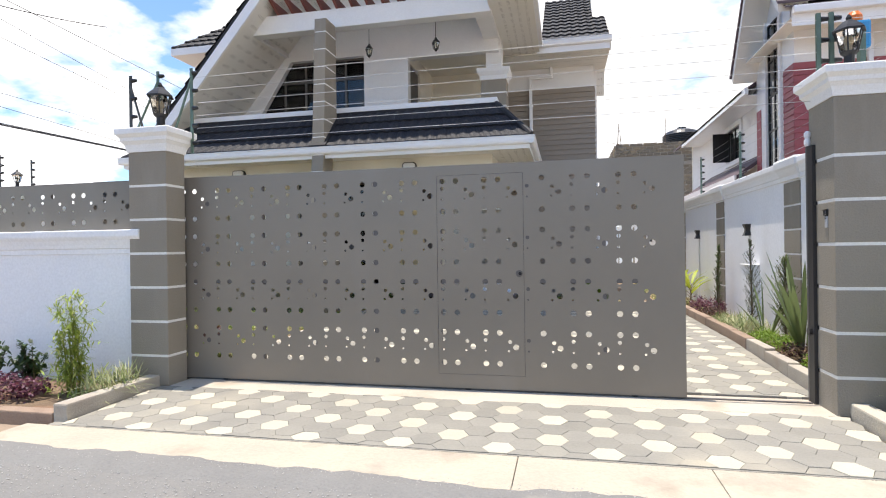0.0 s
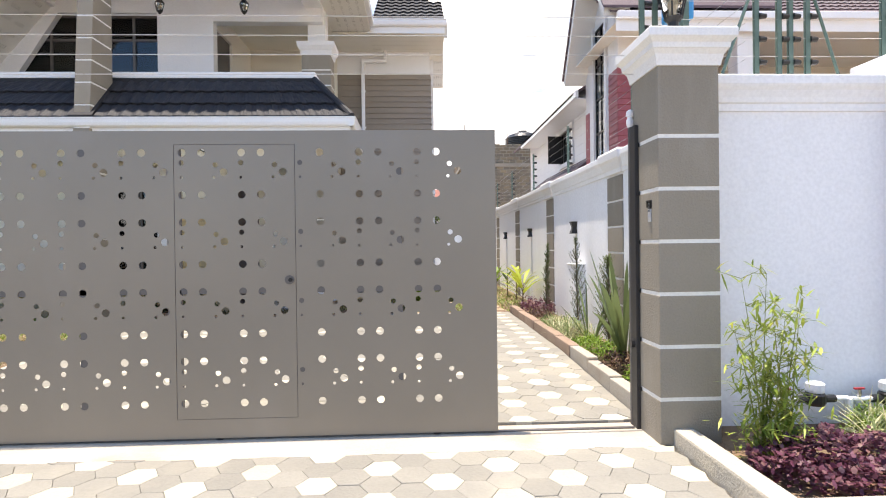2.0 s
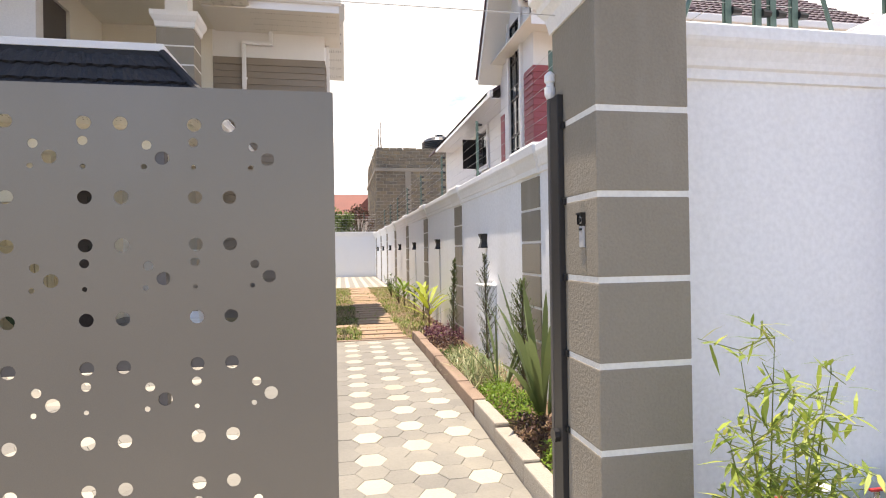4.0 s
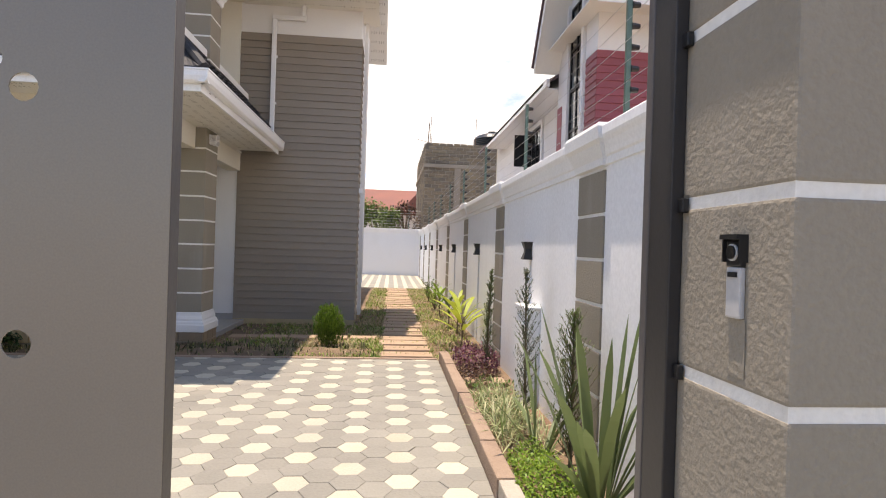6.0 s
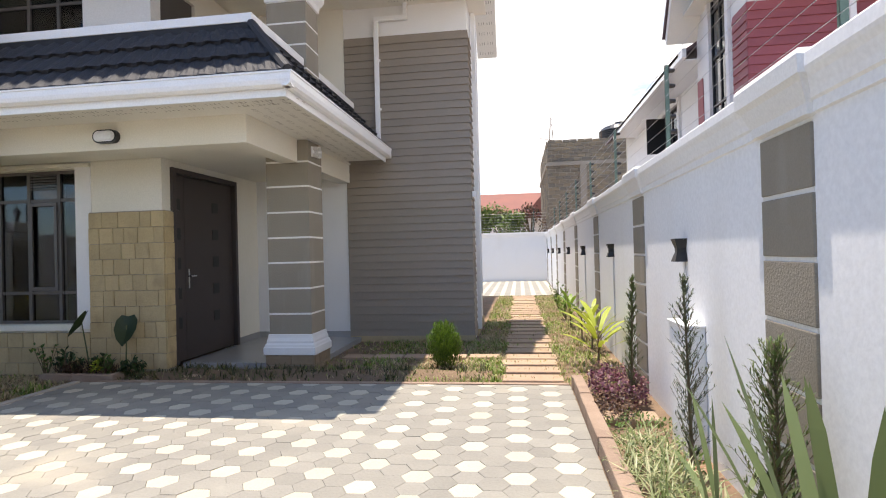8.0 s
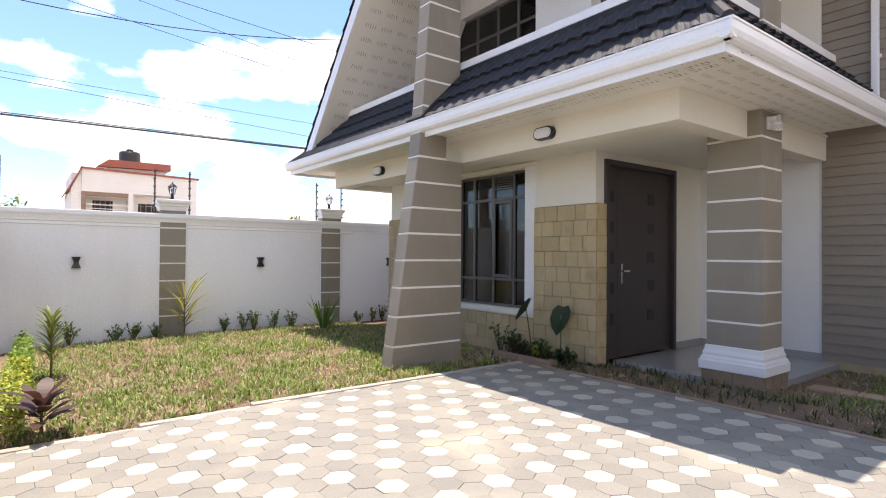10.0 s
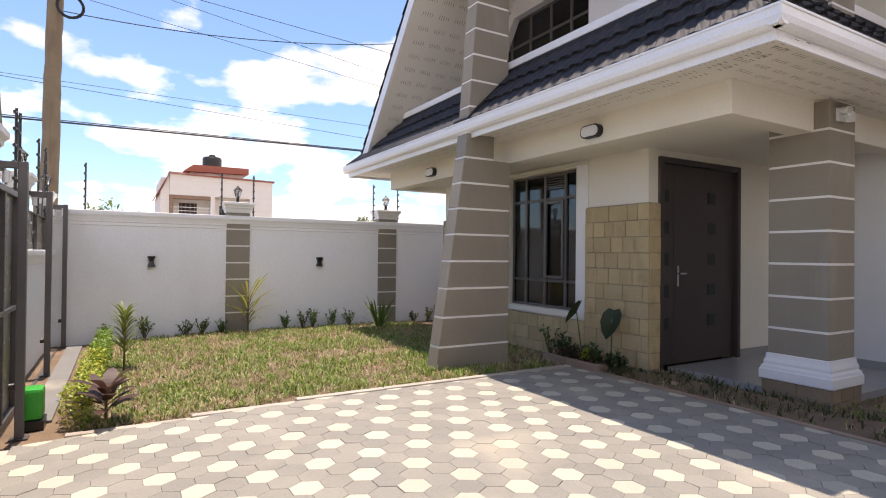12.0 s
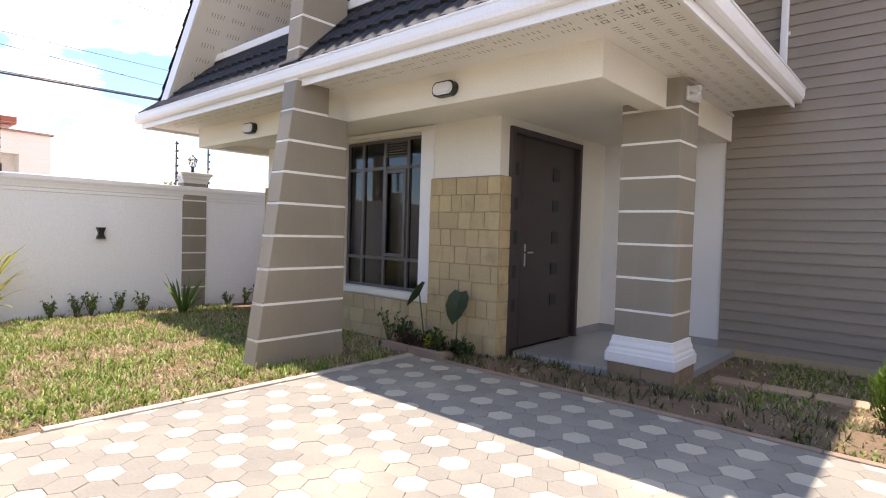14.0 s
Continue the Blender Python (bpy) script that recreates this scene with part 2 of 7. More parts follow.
SILVER = material("silver_painted_metal", (0.52, 0.52, 0.52), 0.4, (0.46, 0.46, 0.46), 3, 90, 0.5, 0.02)
CHROME = material("brushed_chrome", (0.62, 0.62, 0.62), 0.25, None, 3, 90, 0.5, 0.02, metal=1.0)
BLACK = material("black_metal", (0.012, 0.012, 0.013), 0.45, None, 3, 90, 0.5, 0.05, metal=0.2)
# darker copy of the gate steel, for the receiving post's shaded web
SHADED_STEEL = material("shaded_gate_steel", (0.030, 0.028, 0.028), 0.5, (0.024, 0.022, 0.022), 2, 80, 0.6, 0.05)
BLACK_PLASTIC = material("black_plastic", (0.015, 0.015, 0.016), 0.35, None, 3, 60, 0.5, 0.05)
GREEN_STEEL = material("green_galvanised_post", (0.13, 0.20, 0.16), 0.5, (0.10, 0.15, 0.12), 4, 60, 0.6, 0.2, metal=0.3)
DARK_STEEL = material("weathered_fence_post", (0.06, 0.07, 0.07), 0.5, (0.05, 0.055, 0.055), 4, 60, 0.6, 0.2, metal=0.3)
WIRE = material("galvanised_wire", (0.66, 0.66, 0.66), 0.35, None, 3, 60, 0.5, 0.0, metal=0.6)
CABLE = material("black_cable", (0.02, 0.022, 0.028), 0.6)
WOOD_POLE = material("weathered_timber_pole", (0.29, 0.23, 0.15), 0.85, (0.18, 0.14, 0.09), 3, 40, 0.7, 0.9, stain=((0.16, 0.11, 0.07), 6.0, (1, 1, 0.15), 0.7))
GREEN_PLASTIC = material("bright_green_plastic", (0.02, 0.42, 0.035), 0.35)
BLUE_PLASTIC = material("bright_blue_plastic", (0.03, 0.30, 0.62), 0.4)
ORANGE_PLASTIC = material("orange_lamp_plastic", (0.75, 0.17, 0.02), 0.4)
LAMP_WHITE = material("opal_lamp_cover", (0.85, 0.86, 0.88), 0.3)
LAMP_GLOW = material("amber_bulb", (0.62, 0.50, 0.33), 0.3)
PERGOLA = material("red_brown_pergola", (0.20, 0.055, 0.04), 0.55, (0.16, 0.045, 0.033), 3, 60, 0.6, 0.2)
RED_ROOF = material("red_tile_far", (0.20, 0.085, 0.065), 0.8, (0.27, 0.10, 0.07), 0.8, 10, 0.6, 0.4)
FAR_RED = material("red_fascia_far", (0.36, 0.12, 0.08), 0.7)
FAR_BROWN = material("brown_render_far", (0.30, 0.20, 0.14), 0.8)
FAR_CREAM = material("cream_render_far", (0.80, 0.79, 0.76), 0.8, (0.72, 0.71, 0.67), 0.5, 8, 0.6, 0.1)
GLASS = glass("window_glass", (0.30, 0.33, 0.35))
LAMP_GLASS = glass("lantern_glass", (0.95, 0.95, 0.92), 0.1)
BARK = material("plant_stem", (0.17, 0.13, 0.07), 0.9, (0.11, 0.085, 0.05), 8, 60, 0.6, 0.6)
# near-black colour in place of the unlit rooms' shade
ROOM_SHADE = material("room_shade_paint", (0.05, 0.045, 0.04), 0.9)
RUST_PIPE = material("rebar_rust", (0.14, 0.08, 0.05), 0.9)
RED_PLASTIC = material("red_tap", (0.5, 0.03, 0.03), 0.4)

LEAF_BAMBOO = foliage("bamboo_leaves", (0.16, 0.23, 0.03), (0.36, 0.44, 0.07), (0.50, 0.48, 0.12))
LEAF_GREEN = foliage("mid_green_leaves", (0.05, 0.10, 0.02), (0.13, 0.21, 0.04))
LEAF_BRIGHT = foliage("bright_groundcover", (0.10, 0.19, 0.015), (0.24, 0.36, 0.04))
LEAF_DARK = foliage("dark_evergreen", (0.025, 0.05, 0.015), (0.07, 0.12, 0.035))
LEAF_CYPRESS = foliage("cypress_sprays", (0.06, 0.085, 0.045), (0.17, 0.20, 0.12))
LEAF_CONIFER = foliage("soft_green_conifer", (0.06, 0.10, 0.025), (0.17, 0.22, 0.07))
LEAF_YELLOW = foliage("yellow_green_leaves", (0.13, 0.20, 0.02), (0.42, 0.48, 0.06), (0.55, 0.45, 0.06))
LEAF_CROTON = foliage("croton_leaves", (0.07, 0.11, 0.02), (0.22, 0.26, 0.05), (0.45, 0.40, 0.12))
LEAF_PALM = foliage("yellow_palm_leaflets", (0.20, 0.26, 0.03), (0.46, 0.42, 0.08), (0.50, 0.34, 0.07))
LEAF_PURPLE = foliage("purple_groundcover", (0.05, 0.015, 0.03), (0.17, 0.05, 0.085), (0.24, 0.13, 0.11))
LEAF_MAROON = foliage("bronze_leaves", (0.03, 0.014, 0.012), (0.10, 0.05, 0.035), (0.22, 0.14, 0.07))
LEAF_STRIPED = foliage("pale_striped_blades", (0.14, 0.20, 0.06), (0.42, 0.44, 0.24), (0.58, 0.54, 0.34))
LEAF_AGAVE = foliage("flax_blades", (0.06, 0.095, 0.04), (0.16, 0.21, 0.085), (0.32, 0.33, 0.11))
GRASS = foliage("patchy_lawn_grass", (0.08, 0.15, 0.02), (0.25, 0.34, 0.06), (0.44, 0.44, 0.17), 0.5)
GRASS_DRY = foliage("dry_grass", (0.26, 0.20, 0.11), (0.54, 0.44, 0.27), (0.14, 0.20, 0.04), 0.7)
# dead and green blades, coloured darker to carry the shade under the eave
GRASS_WITHERED_SHADED = foliage("shade_darkened_withered_blades", (0.035, 0.045, 0.015), (0.12, 0.12, 0.05), (0.30, 0.24, 0.13), 0.7)
LEAF_TREE = foliage("far_tree_leaves", (0.06, 0.11, 0.025), (0.20, 0.27, 0.07))


# ---- builders ----
def box(bm, x0, x1, y0, y1, z0, z1, bevel=0.0):
    vs = [bm.verts.new(p) for p in ((x0, y0, z0), (x1, y0, z0), (x1, y1, z0), (x0, y1, z0), (x0, y0, z1), (x1, y0, z1), (x1, y1, z1), (x0, y1, z1))]
    fs = [bm.faces.new([vs[i] for i in q]) for q in ((3, 2, 1, 0), (4, 5, 6, 7), (0, 1, 5, 4), (1, 2, 6, 5), (2, 3, 7, 6), (3, 0, 4, 7))]
    if bevel:
        es = list({e for f in fs for e in f.edges})
        bmesh.ops.bevel(bm, geom=es, offset=bevel, segments=2, affect="EDGES", profile=0.6)
    return bm


def cubes(*rows, bevel=0.0):
    bm = bmesh.new()
    for r in rows:
        box(bm, *r, bevel=bevel)
    return bm


def extrude(bm, outline, axis, a, b):
    """A closed outline of pairs, swept along axis from a to b. x: pairs (y, z); y: (x, z); z: (x, y)."""
    put = {"x": lambda p, s: (s, p[0], p[1]), "y": lambda p, s: (p[0], s, p[1]), "z": lambda p, s: (p[0], p[1], s)}[axis]
    va = [bm.verts.new(put(p, a)) for p in outline]
    vb = [bm.verts.new(put(p, b)) for p in outline]
    k = len(outline)
    for i in range(k):
        bm.faces.new((va[i], va[(i + 1) % k], vb[(i + 1) % k], vb[i]))
    bm.faces.new(list(reversed(va)))
    bm.faces.new(vb)
    bmesh.ops.recalc_face_normals(bm, faces=bm.faces)
    return bm


def loft(bm, x0, x1, y0, y1, rings, closed=True):
    """Rectangular rings (outset, z) joined upwards: plinths, caps and mouldings."""
    last = None
    for off, z in rings:
        ring = [bm.verts.new(p) for p in ((x0 - off, y0 - off, z), (x1 + off, y0 - off, z), (x1 + off, y1 + off, z), (x0 - off, y1 + off, z))]
        if last:
            for i in range(4):
                bm.faces.new((last[i], last[(i + 1) % 4], ring[(i + 1) % 4], ring[i]))
        elif closed:
            bm.faces.new(list(reversed(ring)))
        last = ring
    if closed:
        bm.faces.new(last)
    return bm


def tube(bm, p, q, r, r2=None, sides=8):
    p, q = Vector(p), Vector(q)
    r2 = r if r2 is None else r2
    d = (q - p).normalized()
    u = d.orthogonal().normalized()
    w = d.cross(u)
    a = [bm.verts.new(p + (u * math.cos(t) + w * math.sin(t)) * r) for t in (2 * math.pi * i / sides for i in range(sides))]
    b = [bm.verts.new(q + (u * math.cos(t) + w * math.sin(t)) * r2) for t in (2 * math.pi * i / sides for i in range(sides))]
    for i in range(sides):
        bm.faces.new((a[i], a[(i + 1) % sides], b[(i + 1) % sides], b[i]))
    bm.faces.new(list(reversed(a)))
    bm.faces.new(b)
    return bm


def polytube(bm, pts, radii, sides=5):
    """One unbroken tube through points, with a radius at each."""
    pts = [Vector(p) for p in pts]
    last = None
    for k, p in enumerate(pts):
        d = (pts[min(k + 1, len(pts) - 1)] - pts[max(k - 1, 0)]).normalized()
        u = d.cross(Vector((0.31, 0.17, 0.93)) if abs(d.z) < 0.9 else Vector((1, 0.2, 0))).normalized()
        w = d.cross(u)
        ring = [bm.verts.new(p + (u * math.cos(2 * math.pi * i / sides) + w * math.sin(2 * math.pi * i / sides)) * radii[k]) for i in range(sides)]
        if last:
            for i in range(sides):
                bm.faces.new((last[i], last[(i + 1) % sides], ring[(i + 1) % sides], ring[i]))
        else:
            bm.faces.new(list(reversed(ring)))
        last = ring
    bm.faces.new(last)
    return bm


def lathe(bm, cx, cy, rows, sides=24):
    """Rings of (radius, z) about an upright axis."""
    last = None
    for r, z in rows:
        ring = [bm.verts.new((cx + r * math.cos(2 * math.pi * i / sides), cy + r * math.sin(2 * math.pi * i / sides), z)) for i in range(sides)]
        if last:
            for i in range(sides):
                bm.faces.new((last[i], last[(i + 1) % sides], ring[(i + 1) % sides], ring[i]))
        else:
            bm.faces.new(list(reversed(ring)))
        last = ring
    bm.faces.new(last)
    return bm


def part(name, bm, mat, parent=None, label="", smooth=False):
    me = bpy.data.meshes.new(name)
    if isinstance(bm, bpy.types.Mesh):
        me = bm
    else:
        bm.to_mesh(me)
        bm.free()
    if not me.materials:
        me.materials.append(mat)
    if smooth:
        me.polygons.foreach_set("use_smooth", [True] * len(me.polygons))
    ob = new(name, me)
    if parent is not None:
        ob.parent = parent
        ob.matrix_parent_inverse = Matrix()
    if label:
        ob["label"] = label
    return ob


def part_each(name, rows, mat, parent, label=""):
    """One part for each box."""
    return [part(name, cubes(r), mat, parent, label) for r in rows]


def thing(name, label, category, group="", kind=""):
    ob = new(name)
    ob.empty_display_size = 0.1
    return tagged(ob, label, category, group, kind)


def setting(name, bm, mat, label, category="", smooth=False):
    return tagged(part(name, bm, mat, smooth=smooth), label, category or name.split("_")[0], kind="structure")


def mesh_from(name, verts, faces):
    me = bpy.data.meshes.new(name)
    me.from_pydata(verts, [], faces)
    me.update()
    return me


def pz(y):
    """Height of the paved yard, which rises from the gate."""
    return 0.075 + 0.075 * min(1.0, max(0.0, (y - 5.4) / 2.2))

# ---- ground, road, yard ----
bm = bmesh.new()
for i in range(-12, 12):
    for j in range(-12, 12):
        xs, ys = (150.0 * (abs(k) / 12) ** 2.2 * (1 if k > 0 else -1) * 8 for k in (i, i + 1)), (150.0 * (abs(k) / 12) ** 2.2 * (1 if k > 0 else -1) * 8 for k in (j, j + 1))
        (xa, xb), (ya, yb) = xs, ys
        bm.faces.new([bm.verts.new((x, y, -0.03)) for x, y in ((xa, ya), (xb, ya), (xb, yb), (xa, yb))])
bmesh.ops.remove_doubles(bm, verts=bm.verts, dist=0.001)
setting("ground", bm, DUST, "reddish dusty bare earth around the plots", "ground")

bm = bmesh.new()
for i in range(80):
    for j in range(9):
        bm.faces.new([bm.verts.new((-20 + x * 0.5, -3.0 + y * 0.72, -0.012 + 0.010 * noise.noise((x * 0.9, y * 0.9, 0)))) for x, y in ((i, j), (i + 1, j), (i + 1, j + 1), (i, j + 1))])
bmesh.ops.remove_doubles(bm, verts=bm.verts, dist=0.001)
setting("road", bm, ASPHALT, "worn grey gravelly road with sandy patches", "road", smooth=True)

# road grit spilt over the foot of the concrete strip
vs, fs = [], []
for i in range(181):
    x = -4.5 + i * 0.05
    edge = 3.50 + 0.10 * noise.noise((x * 0.9, 0, 2)) + 0.07 * noise.noise((x * 3.1, 4, 0)) + 0.03 * noise.noise((x * 9, 7, 0)) - 0.05 * math.sin((x + 1.5) * 0.8)
    for k, z in ((0.0, -0.035), (0.45, 0.0185), (0.8, 0.0195), (1.0, 0.0162)):
        vs.append((x, 3.22 + (edge - 3.22) * k, z + (0.003 * noise.noise((x * 7, k * 5, 1)) if 0 < k < 1 else 0)))
    if i:
        a = 4 * i
        fs += [(a - 4 + k, a + k, a + k + 1, a - 3 + k) for k in range(3)]
tagged(part("road_grit", mesh_from("road_grit", vs, fs), ASPHALT, smooth=True), "grey grit spilt from the road over the concrete edge", "gravel", kind="stuff")

# loose stones on the road's edge
rng = np.random.default_rng(4)
vs, fs = [], []
for k in range(5200):
    x, y = rng.uniform(-4.5, 4.5), 3.50 - abs(rng.normal(0, 0.55))
    r = rng.uniform(0.002, 0.0075)
    b = len(vs)
    for p in ((1, 0, 0), (-0.5, 0.8, 0), (-0.5, -0.8, 0), (0.1, 0, 0.8)):
        vs.append((x + p[0] * r * rng.uniform(0.6, 1.3), y + p[1] * r * rng.uniform(0.6, 1.3), (0.017 if y > 3.38 else -0.008) + p[2] * r))
    fs += [(b, b + 1, b + 3), (b + 1, b + 2, b + 3), (b + 2, b, b + 3)]
tagged(part("gravel", mesh_from("gravel", vs, fs), material("pale_gravel", (0.56, 0.54, 0.50), 0.9, (0.36, 0.35, 0.32), 30, 90)), "loose pale gravel scattered along the road edge", "gravel", kind="stuff")

# concrete strip between road and apron: cast in slabs
edge_strip = setting("pavement", cubes((-20, 20, 3.36, 3.50, -0.1, 0.004)), CONCRETE_DIRTY, "sandy concrete strip in front of the paved apron", "pavement")
for a, b in ((-3.2, 0.548), (0.552, 1.658), (1.662, 7.5)):
    part("slab", cubes((a, b, 3.42, 3.915, -0.1, 0.016), bevel=0.006), CONCRETE_DIRTY, edge_strip)
part("threshold", cubes((-2.80, 2.78, 4.95, 5.42, -0.1, 0.058), bevel=0.008), CONCRETE, edge_strip, "sun-bleached concrete gate threshold")
part("track_channel", cubes((-7.6, 2.72, 5.285, 5.315, 0.05, 0.066)), GATE_FRAME, edge_strip, "steel gate track")
part("apron_bed", cubes((-3.0, 2.86, 3.90, 4.96, -0.1, 0.018)), PAVE_BED, edge_strip)

bm = bmesh.new()
ys = [5.2, 5.43, 6.0, 6.5, 7.0, 7.6, 11.05, 14.2, 22.0, 31.2]
for ya, yb in zip(ys, ys[1:]):
    bm.faces.new([bm.verts.new(p) for p in ((-8.1, ya, pz(ya) - 0.022), (3.6, ya, pz(ya) - 0.022), (3.6, yb, pz(yb) - 0.022), (-8.1, yb, pz(yb) - 0.022))])
floor_yard = setting("floor", bm, SOIL, "brown garden soil of the walled yard", "floor")
yard_bed = bmesh.new()
for ya, yb in ((5.43, 6.0), (6.0, 6.5), (6.5, 7.0), (7.0, 7.6), (7.6, 10.99)):
    yard_bed.faces.new([yard_bed.verts.new(p) for p in ((-2.80, ya, pz(ya) - 0.010), (2.80, ya, pz(ya) - 0.010), (2.80, yb, pz(yb) - 0.010), (-2.80, yb, pz(yb) - 0.010))])
part("paver_bed", yard_bed, PAVE_BED, floor_yard)
part("paved_back_yard", cubes((-8, 3.5, 22.6, 31.0, 0.0, 0.15)), HEX_GREY, floor_yard)
for k in range(17):
    part("pale_strip", cubes((-2.0 + k * 0.333, -1.86 + k * 0.333, 22.6, 31.0, 0.1, 0.154)), HEX_PALE, floor_yard)


# ---- boundary walls ----
def wall_profile(face, out, thick, z0, top):
    """Outline of a rendered wall with moulded coping; out is the sign of the side that shows."""
    rows = [(0, z0), (0, top - 0.235), (0.016, top - 0.23), (0.016, top - 0.185), (0.028, top - 0.175), (0.034, top - 0.145), (0.05, top - 0.10), (0.066, top - 0.075), (0.072, top - 0.06), (0.072, top - 0.008), (0.066, top)]
    a = [(face + out * d, z) for d, z in rows]
    b = [(face - out * (thick + d), z) for d, z in reversed(rows)]
    return a + b


CAP_RINGS = [(0.0, 0.0), (0.012, 0.0), (0.018, 0.035), (0.022, 0.05), (0.03, 0.085), (0.055, 0.12), (0.062, 0.125), (0.066, 0.165), (0.10, 0.20), (0.104, 0.205), (0.104, 0.265), (0.096, 0.275), (0.0, 0.285)]


def banded_pillar(name, x0, x1, y0, y1, z0, top, joints, label, mat=TAUPE, cap=True, group="boundary pillars", cap_size=1.0):
    """A pillar of plaster blocks with pale joints and a moulded white cap."""
    p = thing(name, label, "pillar", group)
    part("core", cubes((x0 + 0.003, x1 - 0.003, y0 + 0.003, y1 - 0.003, z0, top)), JOINT, p, "pale joints")
    levels = [z0] + list(joints) + [top]
    for a, b in zip(levels, levels[1:]):
        part("block", cubes((x0, x1, y0, y1, a + (0.011 if a > z0 else 0), b - (0.011 if b < top else 0)), bevel=0.006), mat, p)
    if cap:
        part("cap", loft(bmesh.new(), x0, x1, y0, y1, [(o * cap_size, top - 0.004 + h * cap_size) for o, h in CAP_RINGS]), WHITE_SMOOTH, p, "white moulded cap")
    return p


# side wall towards the neighbour, with its pillars
SIDE_X = 3.535
bm = extrude(bmesh.new(), wall_profile(SIDE_X, -1, 0.17, -0.05, 2.315), "y", 5.45, 31.2)
wall_east = setting("wall_east", bm, WHITE, "white rendered boundary wall with moulded coping", "wall")
for k in range(8):
    yc = 7.87 + 3.14 * k
    lev = [2.065 - 0.292 * i for i in range(8)]
    for a, b in zip(lev[1:], lev):
        part("pillar_block", cubes((SIDE_X - 0.014, SIDE_X + 0.02, yc - 0.24, yc + 0.24, max(a, 0.1) + 0.011, b - 0.011), bevel=0.006), TAUPE, wall_east)
    part("pillar_joint", cubes((SIDE_X - 0.006, SIDE_X + 0.02, yc - 0.238, yc + 0.238, 0.1, 2.06)), JOINT, wall_east)
    m = bmesh.new()
    loft(m, SIDE_X - 0.02, SIDE_X + 0.19, yc - 0.25, yc + 0.25, [(0.0, 2.075), (0.018, 2.08), (0.02, 2.125), (0.036, 2.16), (0.055, 2.21), (0.075, 2.235), (0.08, 2.31), (0.07, 2.335), (0.0, 2.338)])
    part("pillar_coping", m, WHITE_SMOOTH, wall_east)

bm = extrude(bmesh.new(), wall_profile(31.0, -1, 0.17, -0.05, 2.40), "x", -8.3, 3.7)
setting("wall_north", bm, WHITE, "white rendered wall closing the back of the plot", "wall")

WEST_X = -7.92
bm = extrude(bmesh.new(), wall_profile(WEST_X, 1, 0.17, -0.05, 2.17), "y", 5.0, 31.2)
setting("wall_west", bm, WHITE, "white rendered boundary wall with moulded coping", "wall")

FRONT_Y = 5.03
bm = extrude(bmesh.new(), wall_profile(FRONT_Y, -1, 0.14, -0.05, 1.535), "x", -8.2, -3.1)
wall_front_left = setting("wall_south", bm, WHITE, "low white front wall with moulded coping", "wall")
bm = extrude(bmesh.new(), wall_profile(5.28, -1, 0.16, -0.05, 2.395), "x", 3.10, 4.60)
wall_front_right = setting("wall_street", bm, WHITE, "tall white front wall beside the gate pillar", "wall")
bm = extrude(bmesh.new(), wall_profile(5.28, -1, 0.16, -0.05, 2.395), "x", 4.95, 14)
setting("wall_neighbour", bm, WHITE, "white front wall of the neighbouring plot", "wall")

GATE_JOINTS = [0.335, 0.657, 0.98, 1.302, 1.624, 1.945]
banded_pillar("gate_pillar", 2.757, 3.138, 4.975, 5.385, -0.05, 2.375, GATE_JOINTS, "taupe banded gate pillar with white cap and intercom", group="gate pillars", cap_size=0.77)
banded_pillar("gate_pillar", -3.21, -2.80, 4.975, 5.235, -0.05, 2.27, GATE_JOINTS, "taupe banded gate pillar with white moulded cap", group="gate pillars", cap_size=0.8)
banded_pillar("boundary_pillar", 4.55, 5.0, 5.12, 5.50, -0.05, 2.32, [0.33, 0.65, 0.97, 1.29, 1.62, 1.94], "dark red banded pillar of the neighbouring plot", RED_PLASTER, cap_size=0.85)
for yc in (7.89, 10.77, 13.65, 16.5, 19.4):
    banded_pillar("boundary_pillar", WEST_X - 0.20, WEST_X + 0.035, yc - 0.195, yc + 0.195, 0.0, 2.23, [0.47, 0.76, 1.055, 1.345, 1.64, 1.935], "taupe banded pillar in the white boundary wall", cap_size=0.66)
banded_pillar("boundary_pillar", -5.75, -5.38, 4.99, 5.165, 0.0, 2.23, [0.47, 0.76, 1.055, 1.345, 1.64, 1.935], "taupe banded pillar in the front wall", cap_size=0.66)
banded_pillar("boundary_pillar", -8.12, -7.78, 4.97, 5.165, 0.0, 2.23, [0.47, 0.76, 1.055, 1.345, 1.64, 1.935], "taupe banded corner pillar of the front wall", cap_size=0.66)

# kerbs
kerb_bed = thing("bed_kerb", "earth-stained concrete kerb beside the paved yard", "kerb")
y = 5.46
k = 0
while y < 10.95:
    ln = min(0.60, 11.0 - y)
    part("kerb_stone", cubes((2.815 + 0.004 * (k % 3), 2.925, y + 0.004, y + ln - 0.004, pz(y) - 0.06, pz(y + ln) + 0.115 - 0.006 * (k % 2)), bevel=0.012), KERB_RED if y > 6.8 else KERB, kerb_bed)
    y += ln
    k += 1
kerb_lawn = thing("lawn_edging", "thin sandy concrete edging between lawn and paving", "kerb")
y = 5.75
while y < 10.9:
    part("edging_stone", cubes((-2.88, -2.795, y + 0.003, min(y + 0.9, 10.98) - 0.003, 0.0, pz(y) + 0.014), bevel=0.008), KERB, kerb_lawn)
    y += 0.9
part("drain_slab", cubes((-7.75, -3.4, 5.42, 5.62, 0.0, 0.085), bevel=0.006), ASPHALT, kerb_lawn, "grey concrete drain strip")
kerb_north = thing("yard_edging", "thin concrete edging along the far side of the paving", "kerb")
x = -2.6
